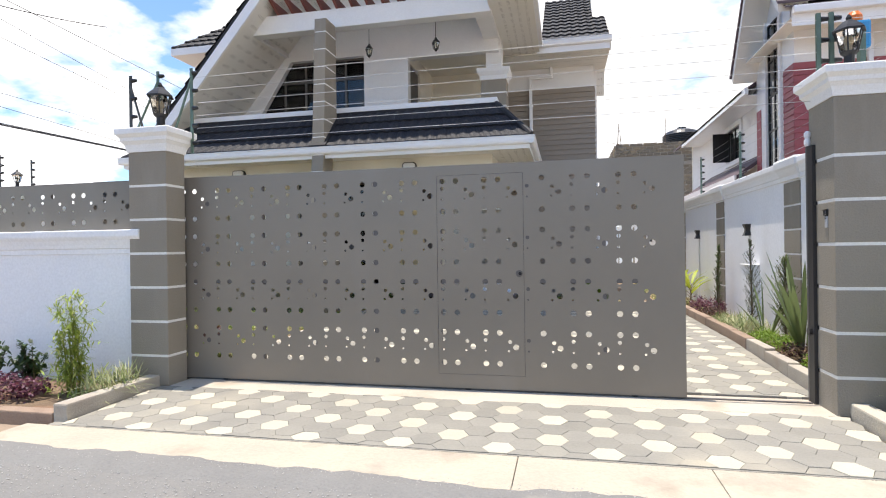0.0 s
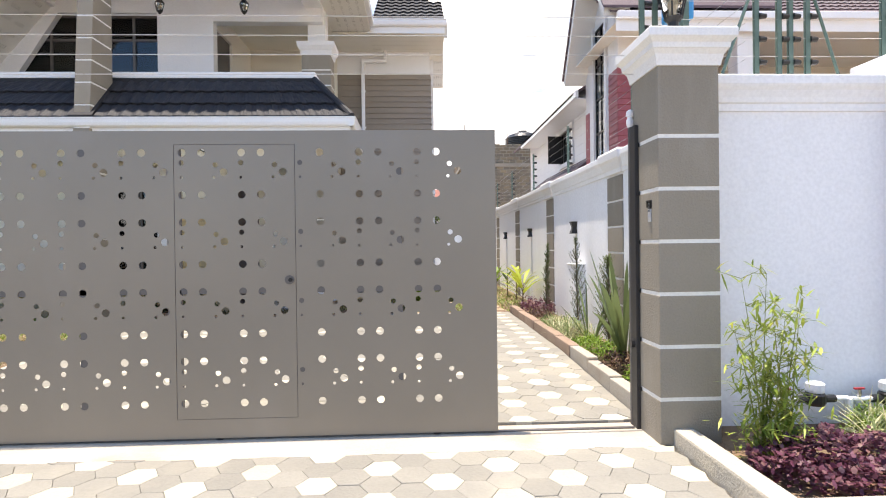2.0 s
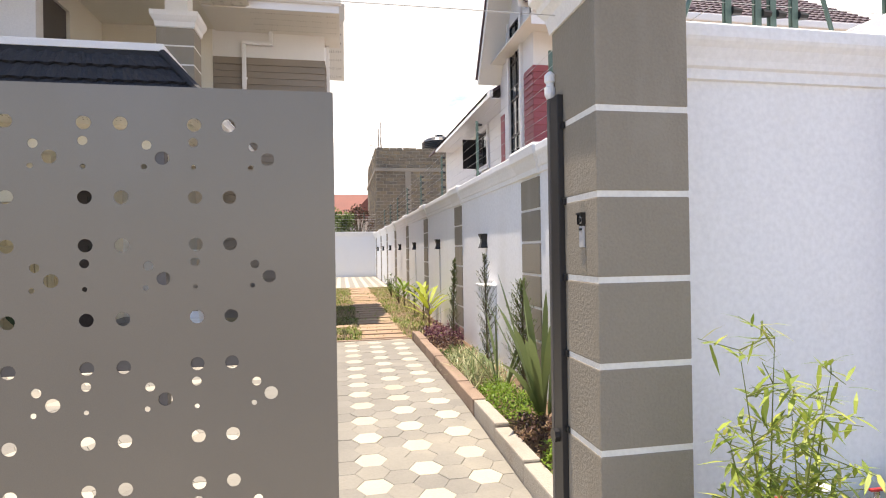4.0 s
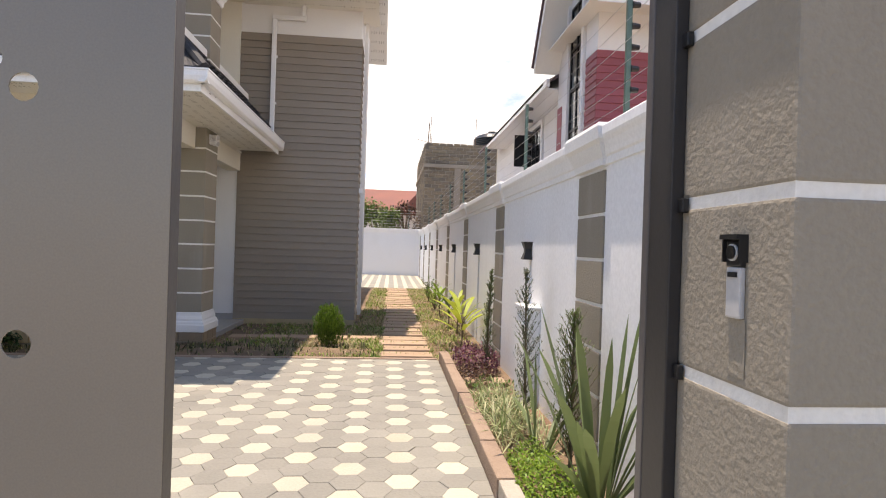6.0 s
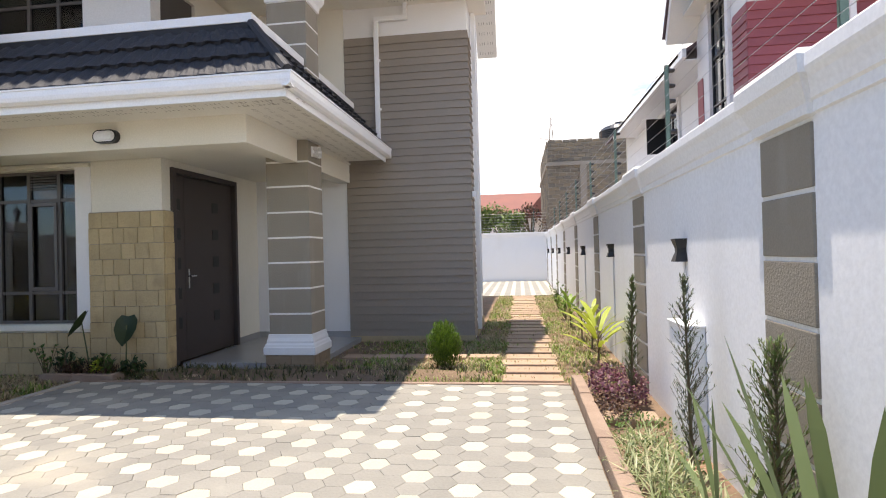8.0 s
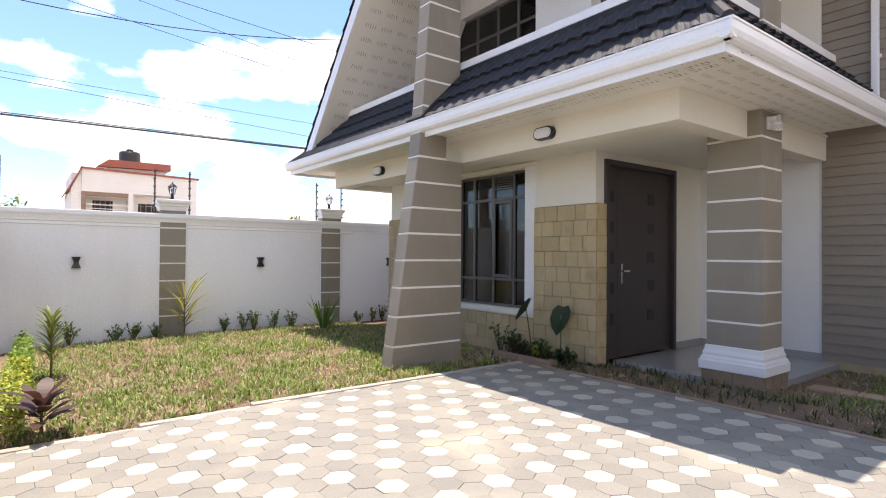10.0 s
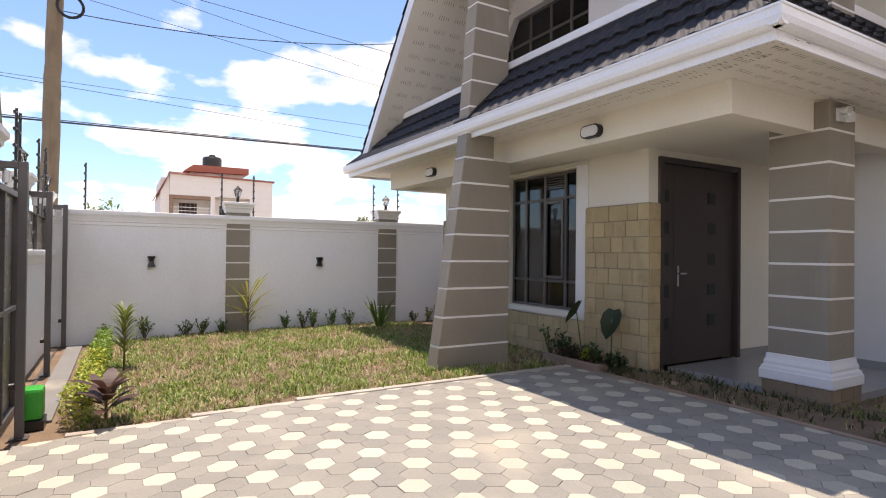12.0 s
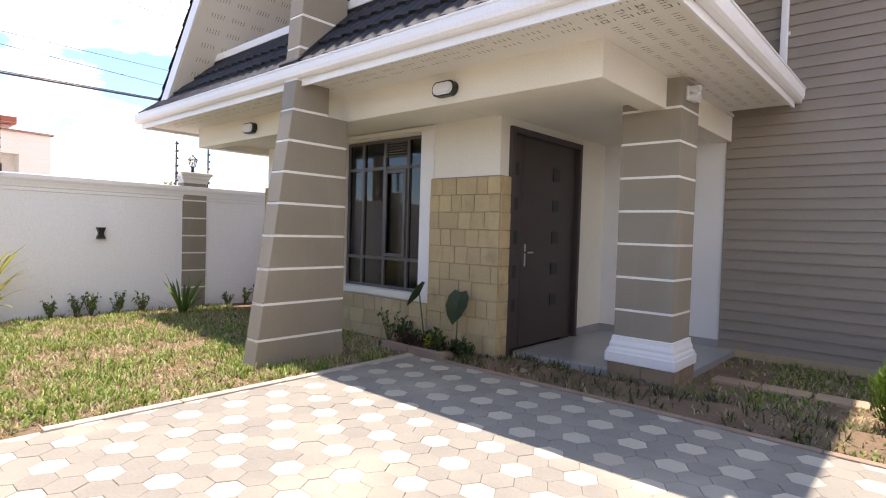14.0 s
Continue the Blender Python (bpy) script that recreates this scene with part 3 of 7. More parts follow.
while x < 2.7:
    part("edging_stone", cubes((x + 0.003, min(x + 0.9, 2.8) - 0.003, 10.985, 11.06, 0.0, 0.162), bevel=0.008), KERB_RED, kerb_north)
    x += 0.9


def planter_kerb(x_in, sign, mat, label, front):
    k = thing("planter_kerb", label, "kerb", "planter kerbs")
    lo, hi = sorted((x_in, x_in + sign * 0.13))
    part("side_stone", cubes((lo, hi, 3.98, 5.0, -0.06, 0.155), bevel=0.015), mat, k)
    a, b = sorted((x_in + sign * 0.135, x_in + sign * 5))
    n = 8
    for i in range(n):
        part("front_stone", cubes((a + (b - a) * i / n + 0.003, a + (b - a) * (i + 1) / n - 0.003, 3.98, 4.10, -0.06, front), bevel=0.012), mat if sign > 0 else KERB_RED, k)
    soil = bmesh.new()
    c, d = sorted((x_in + sign * 0.12, x_in + sign * 5))
    box(soil, c, d, 4.08, 5.28, -0.04, 0.06)
    part("soil", soil, SOIL, k)
    return k


planter_kerb(2.84, 1, CONCRETE, "pale concrete kerb of the planted verge", 0.13)
planter_kerb(-2.90, -1, KERB, "weathered grey concrete kerb of the planted verge", 0.08)

# ---- gate ----
def holes_for(x0, x1, z0, z1, cols, rows_z):
    """The punched pattern: pairs of large holes, with a trail of smaller ones between."""
    out = []
    for cx in cols:
        for b in rows_z:
            for dx, dz, r in ((0, 0, .025), (.122, 0, .025), (0, .27, .025), (.122, .27, .025), (-.004, .205, .017), (-.004, .112, .009), (.210, .192, .017), (.262, .145, .025), (.200, .112, .010)):
                x, z = cx + dx, b + dz
                if x - r > x0 + 0.012 and x + r < x1 - 0.012 and z - r > z0 + 0.012 and z + r < z1 - 0.012:
                    out.append((x, z, r))
    return out


def punched_sheet(x0, x1, z0, z1, y, thick, holes):
    bm = bmesh.new()
    edges = []

    def ring(points):
        v = [bm.verts.new((px, y, pzz)) for px, pzz in points]
        for i in range(len(v)):
            edges.append(bm.edges.new((v[i], v[(i + 1) % len(v)])))
    ring(((x0, z0), (x1, z0), (x1, z1), (x0, z1)))
    for hx, hz, r in holes:
        ring([(hx + r * math.cos(2 * math.pi * i / 14), hz + r * math.sin(2 * math.pi * i / 14)) for i in range(14)])
    bmesh.ops.triangle_fill(bm, use_beauty=True, use_dissolve=False, edges=edges, normal=(0, -1, 0))
    geo = bmesh.ops.extrude_face_region(bm, geom=list(bm.faces))
    bmesh.ops.translate(bm, vec=(0, thick, 0), verts=[v for v in geo["geom"] if isinstance(v, bmesh.types.BMVert)])
    bmesh.ops.recalc_face_normals(bm, faces=bm.faces)
    return bm


GY = 5.262
HOLE_COLS = [1.29 - 0.375 * k for k in range(16)]
HOLE_ROWS = [0.30, 0.745, 1.19, 1.635]
gate = thing("sliding_gate", "taupe grey steel sliding gate punched with round holes, half open", "gate")
for name, a, b, z0, z1 in (("sheet", -3.90, -0.262, 0.075, 2.045), ("sheet", 0.505, 1.80, 0.075, 2.045), ("wicket_door", -0.258, 0.501, 0.20, 1.955)):
    part(name, punched_sheet(a, b, z0, z1, GY, 0.003, holes_for(a, b, z0, z1, HOLE_COLS, HOLE_ROWS)), GATE, gate)
part("sheet", cubes((-0.262, 0.505, GY, GY + 0.003, 0.075, 0.197)), GATE, gate)
part("sheet", cubes((-0.262, 0.505, GY, GY + 0.003, 1.958, 2.045)), GATE, gate)
for a, b, z0, z1 in ((-3.90, 1.80, 1.995, 2.045), (-3.90, 1.80, 0.075, 0.135), (-3.90, 1.80, 1.00, 1.04)):
    part("rail", cubes((a, b, GY + 0.0035, GY + 0.05, z0, z1), bevel=0.003), GATE_FRAME, gate)
for x in (-3.90, -3.25, -2.60, -2.02, -1.44, -0.86, -0.31, 0.515, 1.14, 1.755):
    part("stile", cubes((x, x + 0.045, GY + 0.0035, GY + 0.048, 0.135, 1.995), bevel=0.003), GATE_FRAME, gate)
part("wicket_frame", cubes((0.46, 0.514, GY + 0.0035, GY + 0.03, 0.135, 1.995), (-0.265, -0.225, GY + 0.0035, GY + 0.03, 0.135, 1.995), (-0.225, 0.46, GY + 0.0035, GY + 0.03, 0.175, 0.225), (-0.225, 0.46, GY + 0.0035, GY + 0.03, 1.935, 1.975)), GATE_FRAME, gate)
lock = part("lock_box", cubes((0.36, 0.455, GY + 0.0035, GY + 0.04, 1.05, 1.16), bevel=0.006), GATE_FRAME, gate)
part("lock_plate", tube(bmesh.new(), (0.462, GY + 0.001, 1.085), (0.462, GY - 0.008, 1.085), 0.030, sides=16), GATE_FRAME, gate, "dark round lock plate")
part("keyhole_ring", tube(bmesh.new(), (0.470, GY - 0.008, 1.085), (0.470, GY - 0.014, 1.085), 0.014, sides=12), BLACK, gate)
for x in (-2.4, 0.0, 1.4):
    part("wheel", tube(bmesh.new(), (x, GY + 0.012, 0.085), (x, GY + 0.042, 0.085), 0.032, sides=16), BLACK, gate)

# perforated panel above the low front wall
panel = thing("perforated_panel", "grey punched steel screen fixed above the low front wall", "screen")
px = [-3.22 - 0.375 * k for k in range(1, 13)]
for a, b in ((-5.38, -3.22), (-7.78, -5.75)):
    part("sheet", punched_sheet(a, b, 1.545, 2.01, 5.09, 0.003, holes_for(a, b, 1.545, 2.01, px, [1.62])), GATE, panel)
    for x in (a, (a + b) / 2, b - 0.04):
        part("stile", cubes((x, x + 0.04, 5.095, 5.135, 1.54, 2.0)), GATE_FRAME, panel)
    part("rail", cubes((a, b, 5.0935, 5.135, 2.0, 2.015)), GATE_FRAME, panel)

# receiving post on the pillar and guide posts behind the front wall
post = thing("gate_post", "dark steel receiving post with rubber stops on the gate pillar", "post")
part("channel", cubes((2.728, 2.7565, 5.361, 5.388, 0.05, 2.08), bevel=0.003), GATE_FRAME, post)
# web coloured near-black for the post's shaded side; the flange stays grey
part("shaded_web", cubes((2.730, 2.7565, 5.272, 5.360, 0.05, 2.075), bevel=0.003), SHADED_STEEL, post, "steel web with its shade painted near-black")
for z in (0.33, 0.66, 0.98, 1.30, 1.62, 1.94):
    part("bracket", cubes((2.743, 2.7565, 5.252, 5.2715, z - 0.014, z + 0.014), bevel=0.003), BLACK, post)
part("stop", tube(bmesh.new(), (2.7295, 5.32, 0.62), (2.706, 5.32, 0.62), 0.03), BLACK_PLASTIC, post, "black rubber stop")
part("insulator_cap", lathe(bmesh.new(), 2.739, 5.372, [(0.016, 2.08), (0.024, 2.10), (0.024, 2.13), (0.017, 2.135), (0.017, 2.15), (0.024, 2.155), (0.024, 2.185), (0.010, 2.2)], 14), LAMP_WHITE, post, "white porcelain insulator")
for x, y in ((-3.06, 5.415), (-5.62, 5.345), (-7.75, 5.345)):
    g = thing("guide_post", "tall grey steel guide post behind the front wall", "post", "gate guide posts")
    part("upright", cubes((x, x + 0.06, y, y + 0.06, 0.07, 2.22), bevel=0.004), GATE_FRAME, g)
    part("arm", cubes((x + 0.003, x + 0.057, 5.13, y - 0.001, 2.165, 2.215), bevel=0.004), GATE_FRAME, g)
    part("bracket", cubes((x - 0.04, x + 0.10, 5.20, 5.33, 2.145, 2.164), bevel=0.003), GATE_FRAME, g)
    for ry in (5.232, 5.338):
        rl = part("roller", tube(bmesh.new(), (x + 0.03, ry, 2.05), (x + 0.03, ry, 2.144), 0.026, sides=14), LAMP_WHITE, g, "pale nylon guide roller")
        part("axle", tube(bmesh.new(), (x + 0.03, ry, 2.035), (x + 0.03, ry, 2.05), 0.009, sides=8), CHROME, rl)
    part("buffer", tube(bmesh.new(), (x + 0.03, y - 0.0005, 0.47), (x + 0.03, y - 0.04, 0.47), 0.026, sides=14), BLACK_PLASTIC, g, "black rubber buffer")
    part("base_plate", cubes((x - 0.03, x + 0.09, y - 0.03, y + 0.09, 0.062, 0.07)), GATE_FRAME, g)

motor = thing("gate_motor", "bright green plastic gate motor housing on a dark base", "gate motor")
part("cover", cubes((-3.40, -3.20, 5.43, 5.575, 0.145, 0.40), bevel=0.03), GREEN_PLASTIC, motor, smooth=False)
part("base", cubes((-3.41, -3.19, 5.42, 5.585, 0.06, 0.145), bevel=0.008), BLACK_PLASTIC, motor, "dark base")

# intercom in a niche of the pillar
com = thing("intercom", "silver door intercom with black camera and hood", "intercom")
part("body", cubes((2.747, 2.7565, 5.076, 5.114, 1.425, 1.508), bevel=0.003), SILVER, com)
part("camera_plate", cubes((2.746, 2.7565, 5.076, 5.114, 1.509, 1.552), bevel=0.003), BLACK_PLASTIC, com, "black camera panel")
part("hood", cubes((2.736, 2.7565, 5.072, 5.118, 1.553, 1.561), (2.741, 2.7565, 5.072, 5.0755, 1.516, 1.553), (2.741, 2.7565, 5.1145, 5.118, 1.516, 1.553)), BLACK_PLASTIC, com, "black rain hood")
part("lens_ring", tube(bmesh.new(), (2.746, 5.095, 1.532), (2.743, 5.095, 1.532), 0.014, sides=20), SILVER, com, "silver lens ring")
part("lens", tube(bmesh.new(), (2.743, 5.095, 1.532), (2.740, 5.095, 1.532), 0.011, sides=18), DOOR_INSET, com, "black camera lens")
part("button", cubes((2.744, 2.747, 5.084, 5.106, 1.492, 1.500)), BLACK_PLASTIC, com, "dark call button")
part("plaster_patch", cubes((2.7548, 2.7565, 5.072, 5.116, 1.33, 1.424)), TAUPE, com, "smooth plaster patch below the intercom")

# ---- the house ----
house = thing("house", "two-storey house with white walls, taupe siding and charcoal tiled roofs", "house")
FY, UY, BY = 11.48, 11.75, 13.985        # lower front wall, upper front wall, wall behind the porch


def slab_with_opening(x0, x1, z0, z1, ox0, ox1, oz0, oz1, y0, y1):
    """A wall in one piece with a rectangular hole through it."""
    bm = bmesh.new()
    ring = lambda a, b, c, d, y: [bm.verts.new(p) for p in ((a, y, c), (b, y, c), (b, y, d), (a, y, d))]
    fo, fi, bo, bi = ring(x0, x1, z0, z1, y0), ring(ox0, ox1, oz0, oz1, y0), ring(x0, x1, z0, z1, y1), ring(ox0, ox1, oz0, oz1, y1)
    for k in range(4):
        m = (k + 1) % 4
        for q in ((fo[k], fo[m], fi[m], fi[k]), (bo[m], bo[k], bi[k], bi[m]), (fo[m], fo[k], bo[k], bo[m]), (fi[k], fi[m], bi[m], bi[k])):
            bm.faces.new(q)
    bmesh.ops.recalc_face_normals(bm, faces=bm.faces)
    return bm


part("wall", slab_with_opening(-6.78, -2.06, 0.0, 3.03, -4.80, -3.25, 0.76, 2.74, FY, FY + 0.20), CREAM, house, "cream front wall")
part_each("wall", [(-2.26, -2.06, FY + 0.20, 11.70, 0.0, 3.03), (-2.26, -2.06, 13.24, 22.0, 0.0, 3.03), (-2.26, -2.06, 11.70, 13.24, 2.73, 3.03)], CREAM, house)
part("wall", cubes((-2.06, 1.57, BY, BY + 0.2, 0.0, 6.3)), WHITE_SMOOTH, house)
part("wall", cubes((1.375, 1.575, BY + 0.2, 16.1, 0.0, 6.2)), WHITE_SMOOTH, house)
part("wall", cubes((0.55, 1.375, 15.9, 16.1, 0.0, 6.2)), WHITE_SMOOTH, house)
part("wall", cubes((0.55, 0.75, 16.1, 22.0, 0.0, 6.2)), WHITE_SMOOTH, house)
part("wall", cubes((-6.78, -6.58, FY + 0.2, 22.0, 0.0, 4.6)), WHITE_SMOOTH, house)
part("wall", cubes((-6.78, 0.75, 22.0, 22.2, 0.0, 6.2)), WHITE_SMOOTH, house)
part_each("upper_floor", [(-6.9, -0.42, 10.72, 22.0, 3.07, 3.25), (-0.42, 0.54, 14.2, 22.0, 3.07, 3.25)], CONCRETE, house)
# added walls behind the windows, painted near-black for the rooms' dimness
part_each("dim_room_backing", [(-6.58, -2.26, 15.0, 15.1, 0.15, 3.06), (-6.58, 0.5, 16.0, 16.1, 3.25, 7.0)], ROOM_SHADE, house)
part_each("skirting", [(-2.055, -0.47, BY - 0.012, BY - 0.002, 0.205, 0.30), (-2.058, -2.045, 13.30, BY - 0.012, 0.205, 0.30)], PORCH, house, "grey tile skirting")
part("porch_floor", cubes((-2.062, -0.28, 11.84, BY - 0.001, 0.0, 0.205), bevel=0.008), PORCH, house, "polished grey porch tiles")
part_each("house_plinth", [(-0.46, 1.60, BY - 0.03, BY, 0.0, 0.22), (1.576, 1.60, BY + 0.51, 16.1, 0.0, 0.30)], STONE, house)

# upper front wall with its windows: its left side follows the roof's slope
rake = lambda z: -7.45 + (z - 3.41) / 1.15 + 0.30
for o, d in (([(-3.33, 3.25), (-2.35, 3.25), (-2.35, 8.6), (-3.33, 7.9)], 0.2),
             ([(rake(5.50), 5.50), (-3.33, 5.50), (-3.33, 7.9), (rake(7.9), 7.9)], 0.2),
             ([(-6.75, 3.25), (-3.33, 3.25), (-3.33, 3.6), (-6.75, 3.6)], 0.2),
             ([(-2.35, 5.36), (-0.42, 5.36), (-0.42, 6.6), (-2.35, 8.4)], 0.2),
             ([(-6.95, 3.6), (-6.30, 3.6), (-5.05, 5.5), (-5.62, 5.5)], 0.12)):
    part("wall", extrude(bmesh.new(), o, "y", UY, UY + d), WHITE_SMOOTH, house, "white upper wall under the roof slope")
part_each("wall", [(-2.55, -2.35, 12.75, BY, 3.25, 6.4), (-2.55, -2.35, UY + 0.2, 12.75, 5.3, 6.4)], CREAM, house)
part("balcony_ceiling", cubes((-2.35, -0.42, UY + 0.2, BY, 5.62, 5.68)), CREAM, house)
part("wall", cubes((-2.35, -0.472, BY - 0.02, BY - 0.003, 3.25, 5.62)), CREAM, house, "cream wall behind the balcony")
bd = part("balcony_door", cubes((-2.47, -2.40, UY + 0.2, 12.75, 3.25, 5.3)), STEEL_FRAME, house, "dark steel balcony door")


def steel_window(name, x0, x1, z0, z1, y, mull, trans, parent, slant=None, vent=None):
    """A steel casement window: outer frame, mullions, transoms, one pane per light."""
    w = part(name, cubes((x0, x1, y, y + 0.05, z0, z0 + 0.04), (x0, x1, y, y + 0.05, z1 - 0.04, z1), (x1 - 0.04, x1, y, y + 0.05, z0 + 0.04, z1 - 0.04), (x0, x0 + 0.04, y, y + 0.05, z0 + 0.04, z1 - 0.04), bevel=0.003), STEEL_FRAME, parent, "dark bronze steel window")
    for x in mull:
        part("mullion", cubes((x - 0.022, x + 0.022, y - 0.004, y + 0.05, z0 + 0.04, z1 - 0.04)), STEEL_FRAME, w)
    for z in trans:
        part("transom", cubes((x0 + 0.04, x1 - 0.04, y + 0.002, y + 0.046, z - 0.02, z + 0.02)), STEEL_FRAME, w)
    xs, zs = [x0 + 0.02] + list(mull) + [x1 - 0.02], [z0 + 0.02] + list(trans) + [z1 - 0.02]
    for i, (a, b) in enumerate(zip(xs, xs[1:])):
        for j, (c, d) in enumerate(zip(zs, zs[1:])):
            g = part("pane", cubes((a + 0.01, b - 0.01, y + 0.022, y + 0.026, c + 0.01, d - 0.01)), GLASS, w)
            g.visible_shadow = False
    return w


win = steel_window("window", -4.80, -3.25, 0.76, 2.74, FY + 0.10, [-4.46, -4.02, -3.58], [1.16, 2.36], house)
part("opening_casement", cubes((-4.00, -3.96, FY + 0.075, FY + 0.098, 1.19, 2.33), (-3.64, -3.60, FY + 0.075, FY + 0.098, 1.19, 2.33), (-3.96, -3.64, FY + 0.075, FY + 0.098, 1.19, 1.235), (-3.96, -3.64, FY + 0.075, FY + 0.098, 2.285, 2.33)), STEEL_FRAME, win)
for i in range(6):
    part("louvre", cubes((-4.0, -3.60, FY + 0.085, FY + 0.098, 2.50 + i * 0.035, 2.515 + i * 0.035)), STEEL_FRAME, win)
part("window_sill", cubes((-4.86, -3.19, FY - 0.045, FY + 0.10, 0.68, 0.758), bevel=0.008), CREAM, house, "cream window sill")
part("hood_mould", cubes((-4.95, -3.02, FY - 0.05, FY - 0.001, 2.752, 2.80), bevel=0.01), CREAM, house)
part("window_reveal", cubes((-3.25, -3.03, FY - 0.012, FY - 0.001, 0.70, 2.86)), WHITE_SMOOTH, house)
w2 = steel_window("window", -6.25, -3.33, 3.6, 5.50, UY + 0.12, [-5.75, -5.25, -4.75, -4.25, -3.8], [4.3, 5.06], house)
w3 = steel_window("window", -2.30, -0.60, 3.3, 5.2, 15.2, [-1.5], [4.6], house)

# yellow stone facing: stones laid in courses, each a piece of its own
facing = part("stone_facing", cubes((-6.78, -3.05, FY - 0.022, FY - 0.001, 0.0, 0.66), (-3.05, -2.058, FY - 0.022, FY - 0.001, 0.0, 2.17), (-2.0585, -2.03, FY - 0.022, 11.64, 0.0, 2.17)), MORTAR, house, "yellow cut stone facing")
rng = random.Random(7)


def stones(x0, x1, z0, z1, put):
    z = z0
    k = 0
    while z < z1 - 0.03:
        h = min(0.196, z1 - z)
        x = x0
        while x < x1 - 0.02:
            w = rng.choice((0.15, 0.19, 0.19, 0.22, 0.30))
            if x + w > x1 - 0.07:
                w = x1 - x
            d = rng.uniform(0.0, 0.007)
            put(x + 0.003, x + w - 0.003, z + 0.003, z + h - 0.003, d)
            x += w
        z += h
        k += 1


stones(-3.05, -2.016, 0.20, 2.17, lambda a, b, c, d, e: part("stone", cubes((a, b, FY - 0.038 - e, FY - 0.021, c, d), bevel=0.004), STONE, facing))
stones(-4.9, -3.055, 0.08, 0.66, lambda a, b, c, d, e: part("stone", cubes((a, b, FY - 0.038 - e, FY - 0.021, c, d), bevel=0.004), STONE, facing))
stones(-6.78, -4.9, 0.08, 0.66, lambda a, b, c, d, e: part("stone", cubes((a, b, FY - 0.036 - e, FY - 0.021, c, d)), STONE, facing))
stones(-6.80, -6.45, 0.66, 2.17, lambda a, b, c, d, e: part("stone", cubes((a, b, FY - 0.036 - e, FY - 0.001, c, d)), STONE, facing))
stones(FY - 0.02, 11.64, 0.20, 2.17, lambda a, b, c, d, e: part("stone", cubes((-2.031, -2.014 + e, a, b, c, d), bevel=0.004), STONE, facing))

# front door: frame, wide and narrow leaf, square insets, handle
door = part("door", cubes((-2.14, -2.02, 11.645, 11.715, 0.205, 2.73), (-2.14, -2.02, 13.19, 13.255, 0.205, 2.73), (-2.14, -2.02, 11.715, 13.19, 2.665, 2.73), bevel=0.004), DOOR, house, "dark brown double steel front door with square insets")
part("narrow_leaf", cubes((-2.13, -2.085, 11.72, 11.965, 0.215, 2.66), bevel=0.003), DOOR, door)
part("wide_leaf", cubes((-2.13, -2.085, 11.972, 13.185, 0.215, 2.66), bevel=0.003), DOOR, door)
for i in range(5):
    z = 0.72 + i * 0.388
    part("inset", cubes((-2.0865, -2.079, 11.765, 11.875, z - 0.075, z + 0.075)), DOOR_INSET, door)
    part("inset", cubes((-2.0865, -2.079, 12.64, 12.79, z - 0.065, z + 0.085)), DOOR_INSET, door)
hd = part("handle", cubes((-2.0865, -2.078, 12.03, 12.065, 1.16, 1.42), bevel=0.003), CHROME, door, "chrome lever handle")
part("lever", cubes((-2.05, -2.036, 12.035, 12.16, 1.315, 1.335), (-2.078, -2.05, 12.04, 12.055, 1.315, 1.335)), CHROME, door, "chrome lever")

# siding of the bay: each board overlaps the one below
siding = part("siding_wall", cubes((-0.455, 1.575, BY - 0.008, BY - 0.001, 0.20, 5.11)), SIDING, house, "taupe horizontal siding")
STEP = 0.1225
n = int((5.11 - 0.20) / STEP)
sid_me = None
for i in range(n + 1):
    z = 0.20 + i * STEP
    if sid_me is None:
        b = extrude(bmesh.new(), [(BY - 0.010, 0), (BY - 0.030, 0.001), (BY - 0.027, 0.012), (BY - 0.010, STEP + 0.008)], "x", -0.467, 1.585)
        o = part("board", b, SIDING, siding)
        sid_me = o.data
    else:
        o = new("board", sid_me)
        o.parent = siding
    o.location = (0, 0, min(z, 5.11 - STEP))
    o = part("side_board", extrude(bmesh.new(), [(1.576, 0), (1.60, 0.001), (1.597, 0.012), (1.577, STEP + 0.008)], "y", BY - 0.02, BY + 0.5), SIDING, siding) if i == 0 else new("side_board", side_me)
    if i == 0:
        side_me = o.data
    else:
        o.parent = siding
    o.location = (0, 0, min(z, 5.11 - STEP))
part_each("corner_trim", [(1.60, 1.66, BY + 0.5, BY + 0.62, 0.25, 5.6), (1.576, 1.64, BY + 1.2, BY + 1.3, 0.8, 5.6)], WHITE_SMOOTH, house)
cctv_box = part("junction_box", cubes((1.60, 1.66, BY - 0.03, BY + 0.05, 2.43, 2.52), bevel=0.006), LAMP_WHITE, house, "small white junction box")

# ring beam, soffit, gutter of the veranda roof
b = extrude(bmesh.new(), [(-7.18, 10.50), (-0.42, 10.50), (-0.42, BY), (-0.64, BY), (-0.64, 10.72), (-6.96, 10.72), (-6.96, FY + 0.5), (-7.18, FY + 0.5)], "z", 2.735, 3.04)
bmesh.ops.bevel(b, geom=list(b.edges), offset=0.010, segments=2, affect="EDGES", profile=0.6)
part("beam", b, CREAM, house, "cream ring beam")
part_each("porch_ceiling", [(-6.955, -2.262, 10.725, FY - 0.003, 2.82, 2.85), (-2.255, -0.645, 10.725, BY - 0.022, 2.82, 2.85)], CREAM, house, "cream veranda ceiling")
part_each("soffit", [(-7.70, 0.27, 9.88, 13.60, 3.03, 3.06), (-7.7, -0.4, 13.6, BY, 3.03, 3.06)], SOFFIT, house, "perforated white soffit")
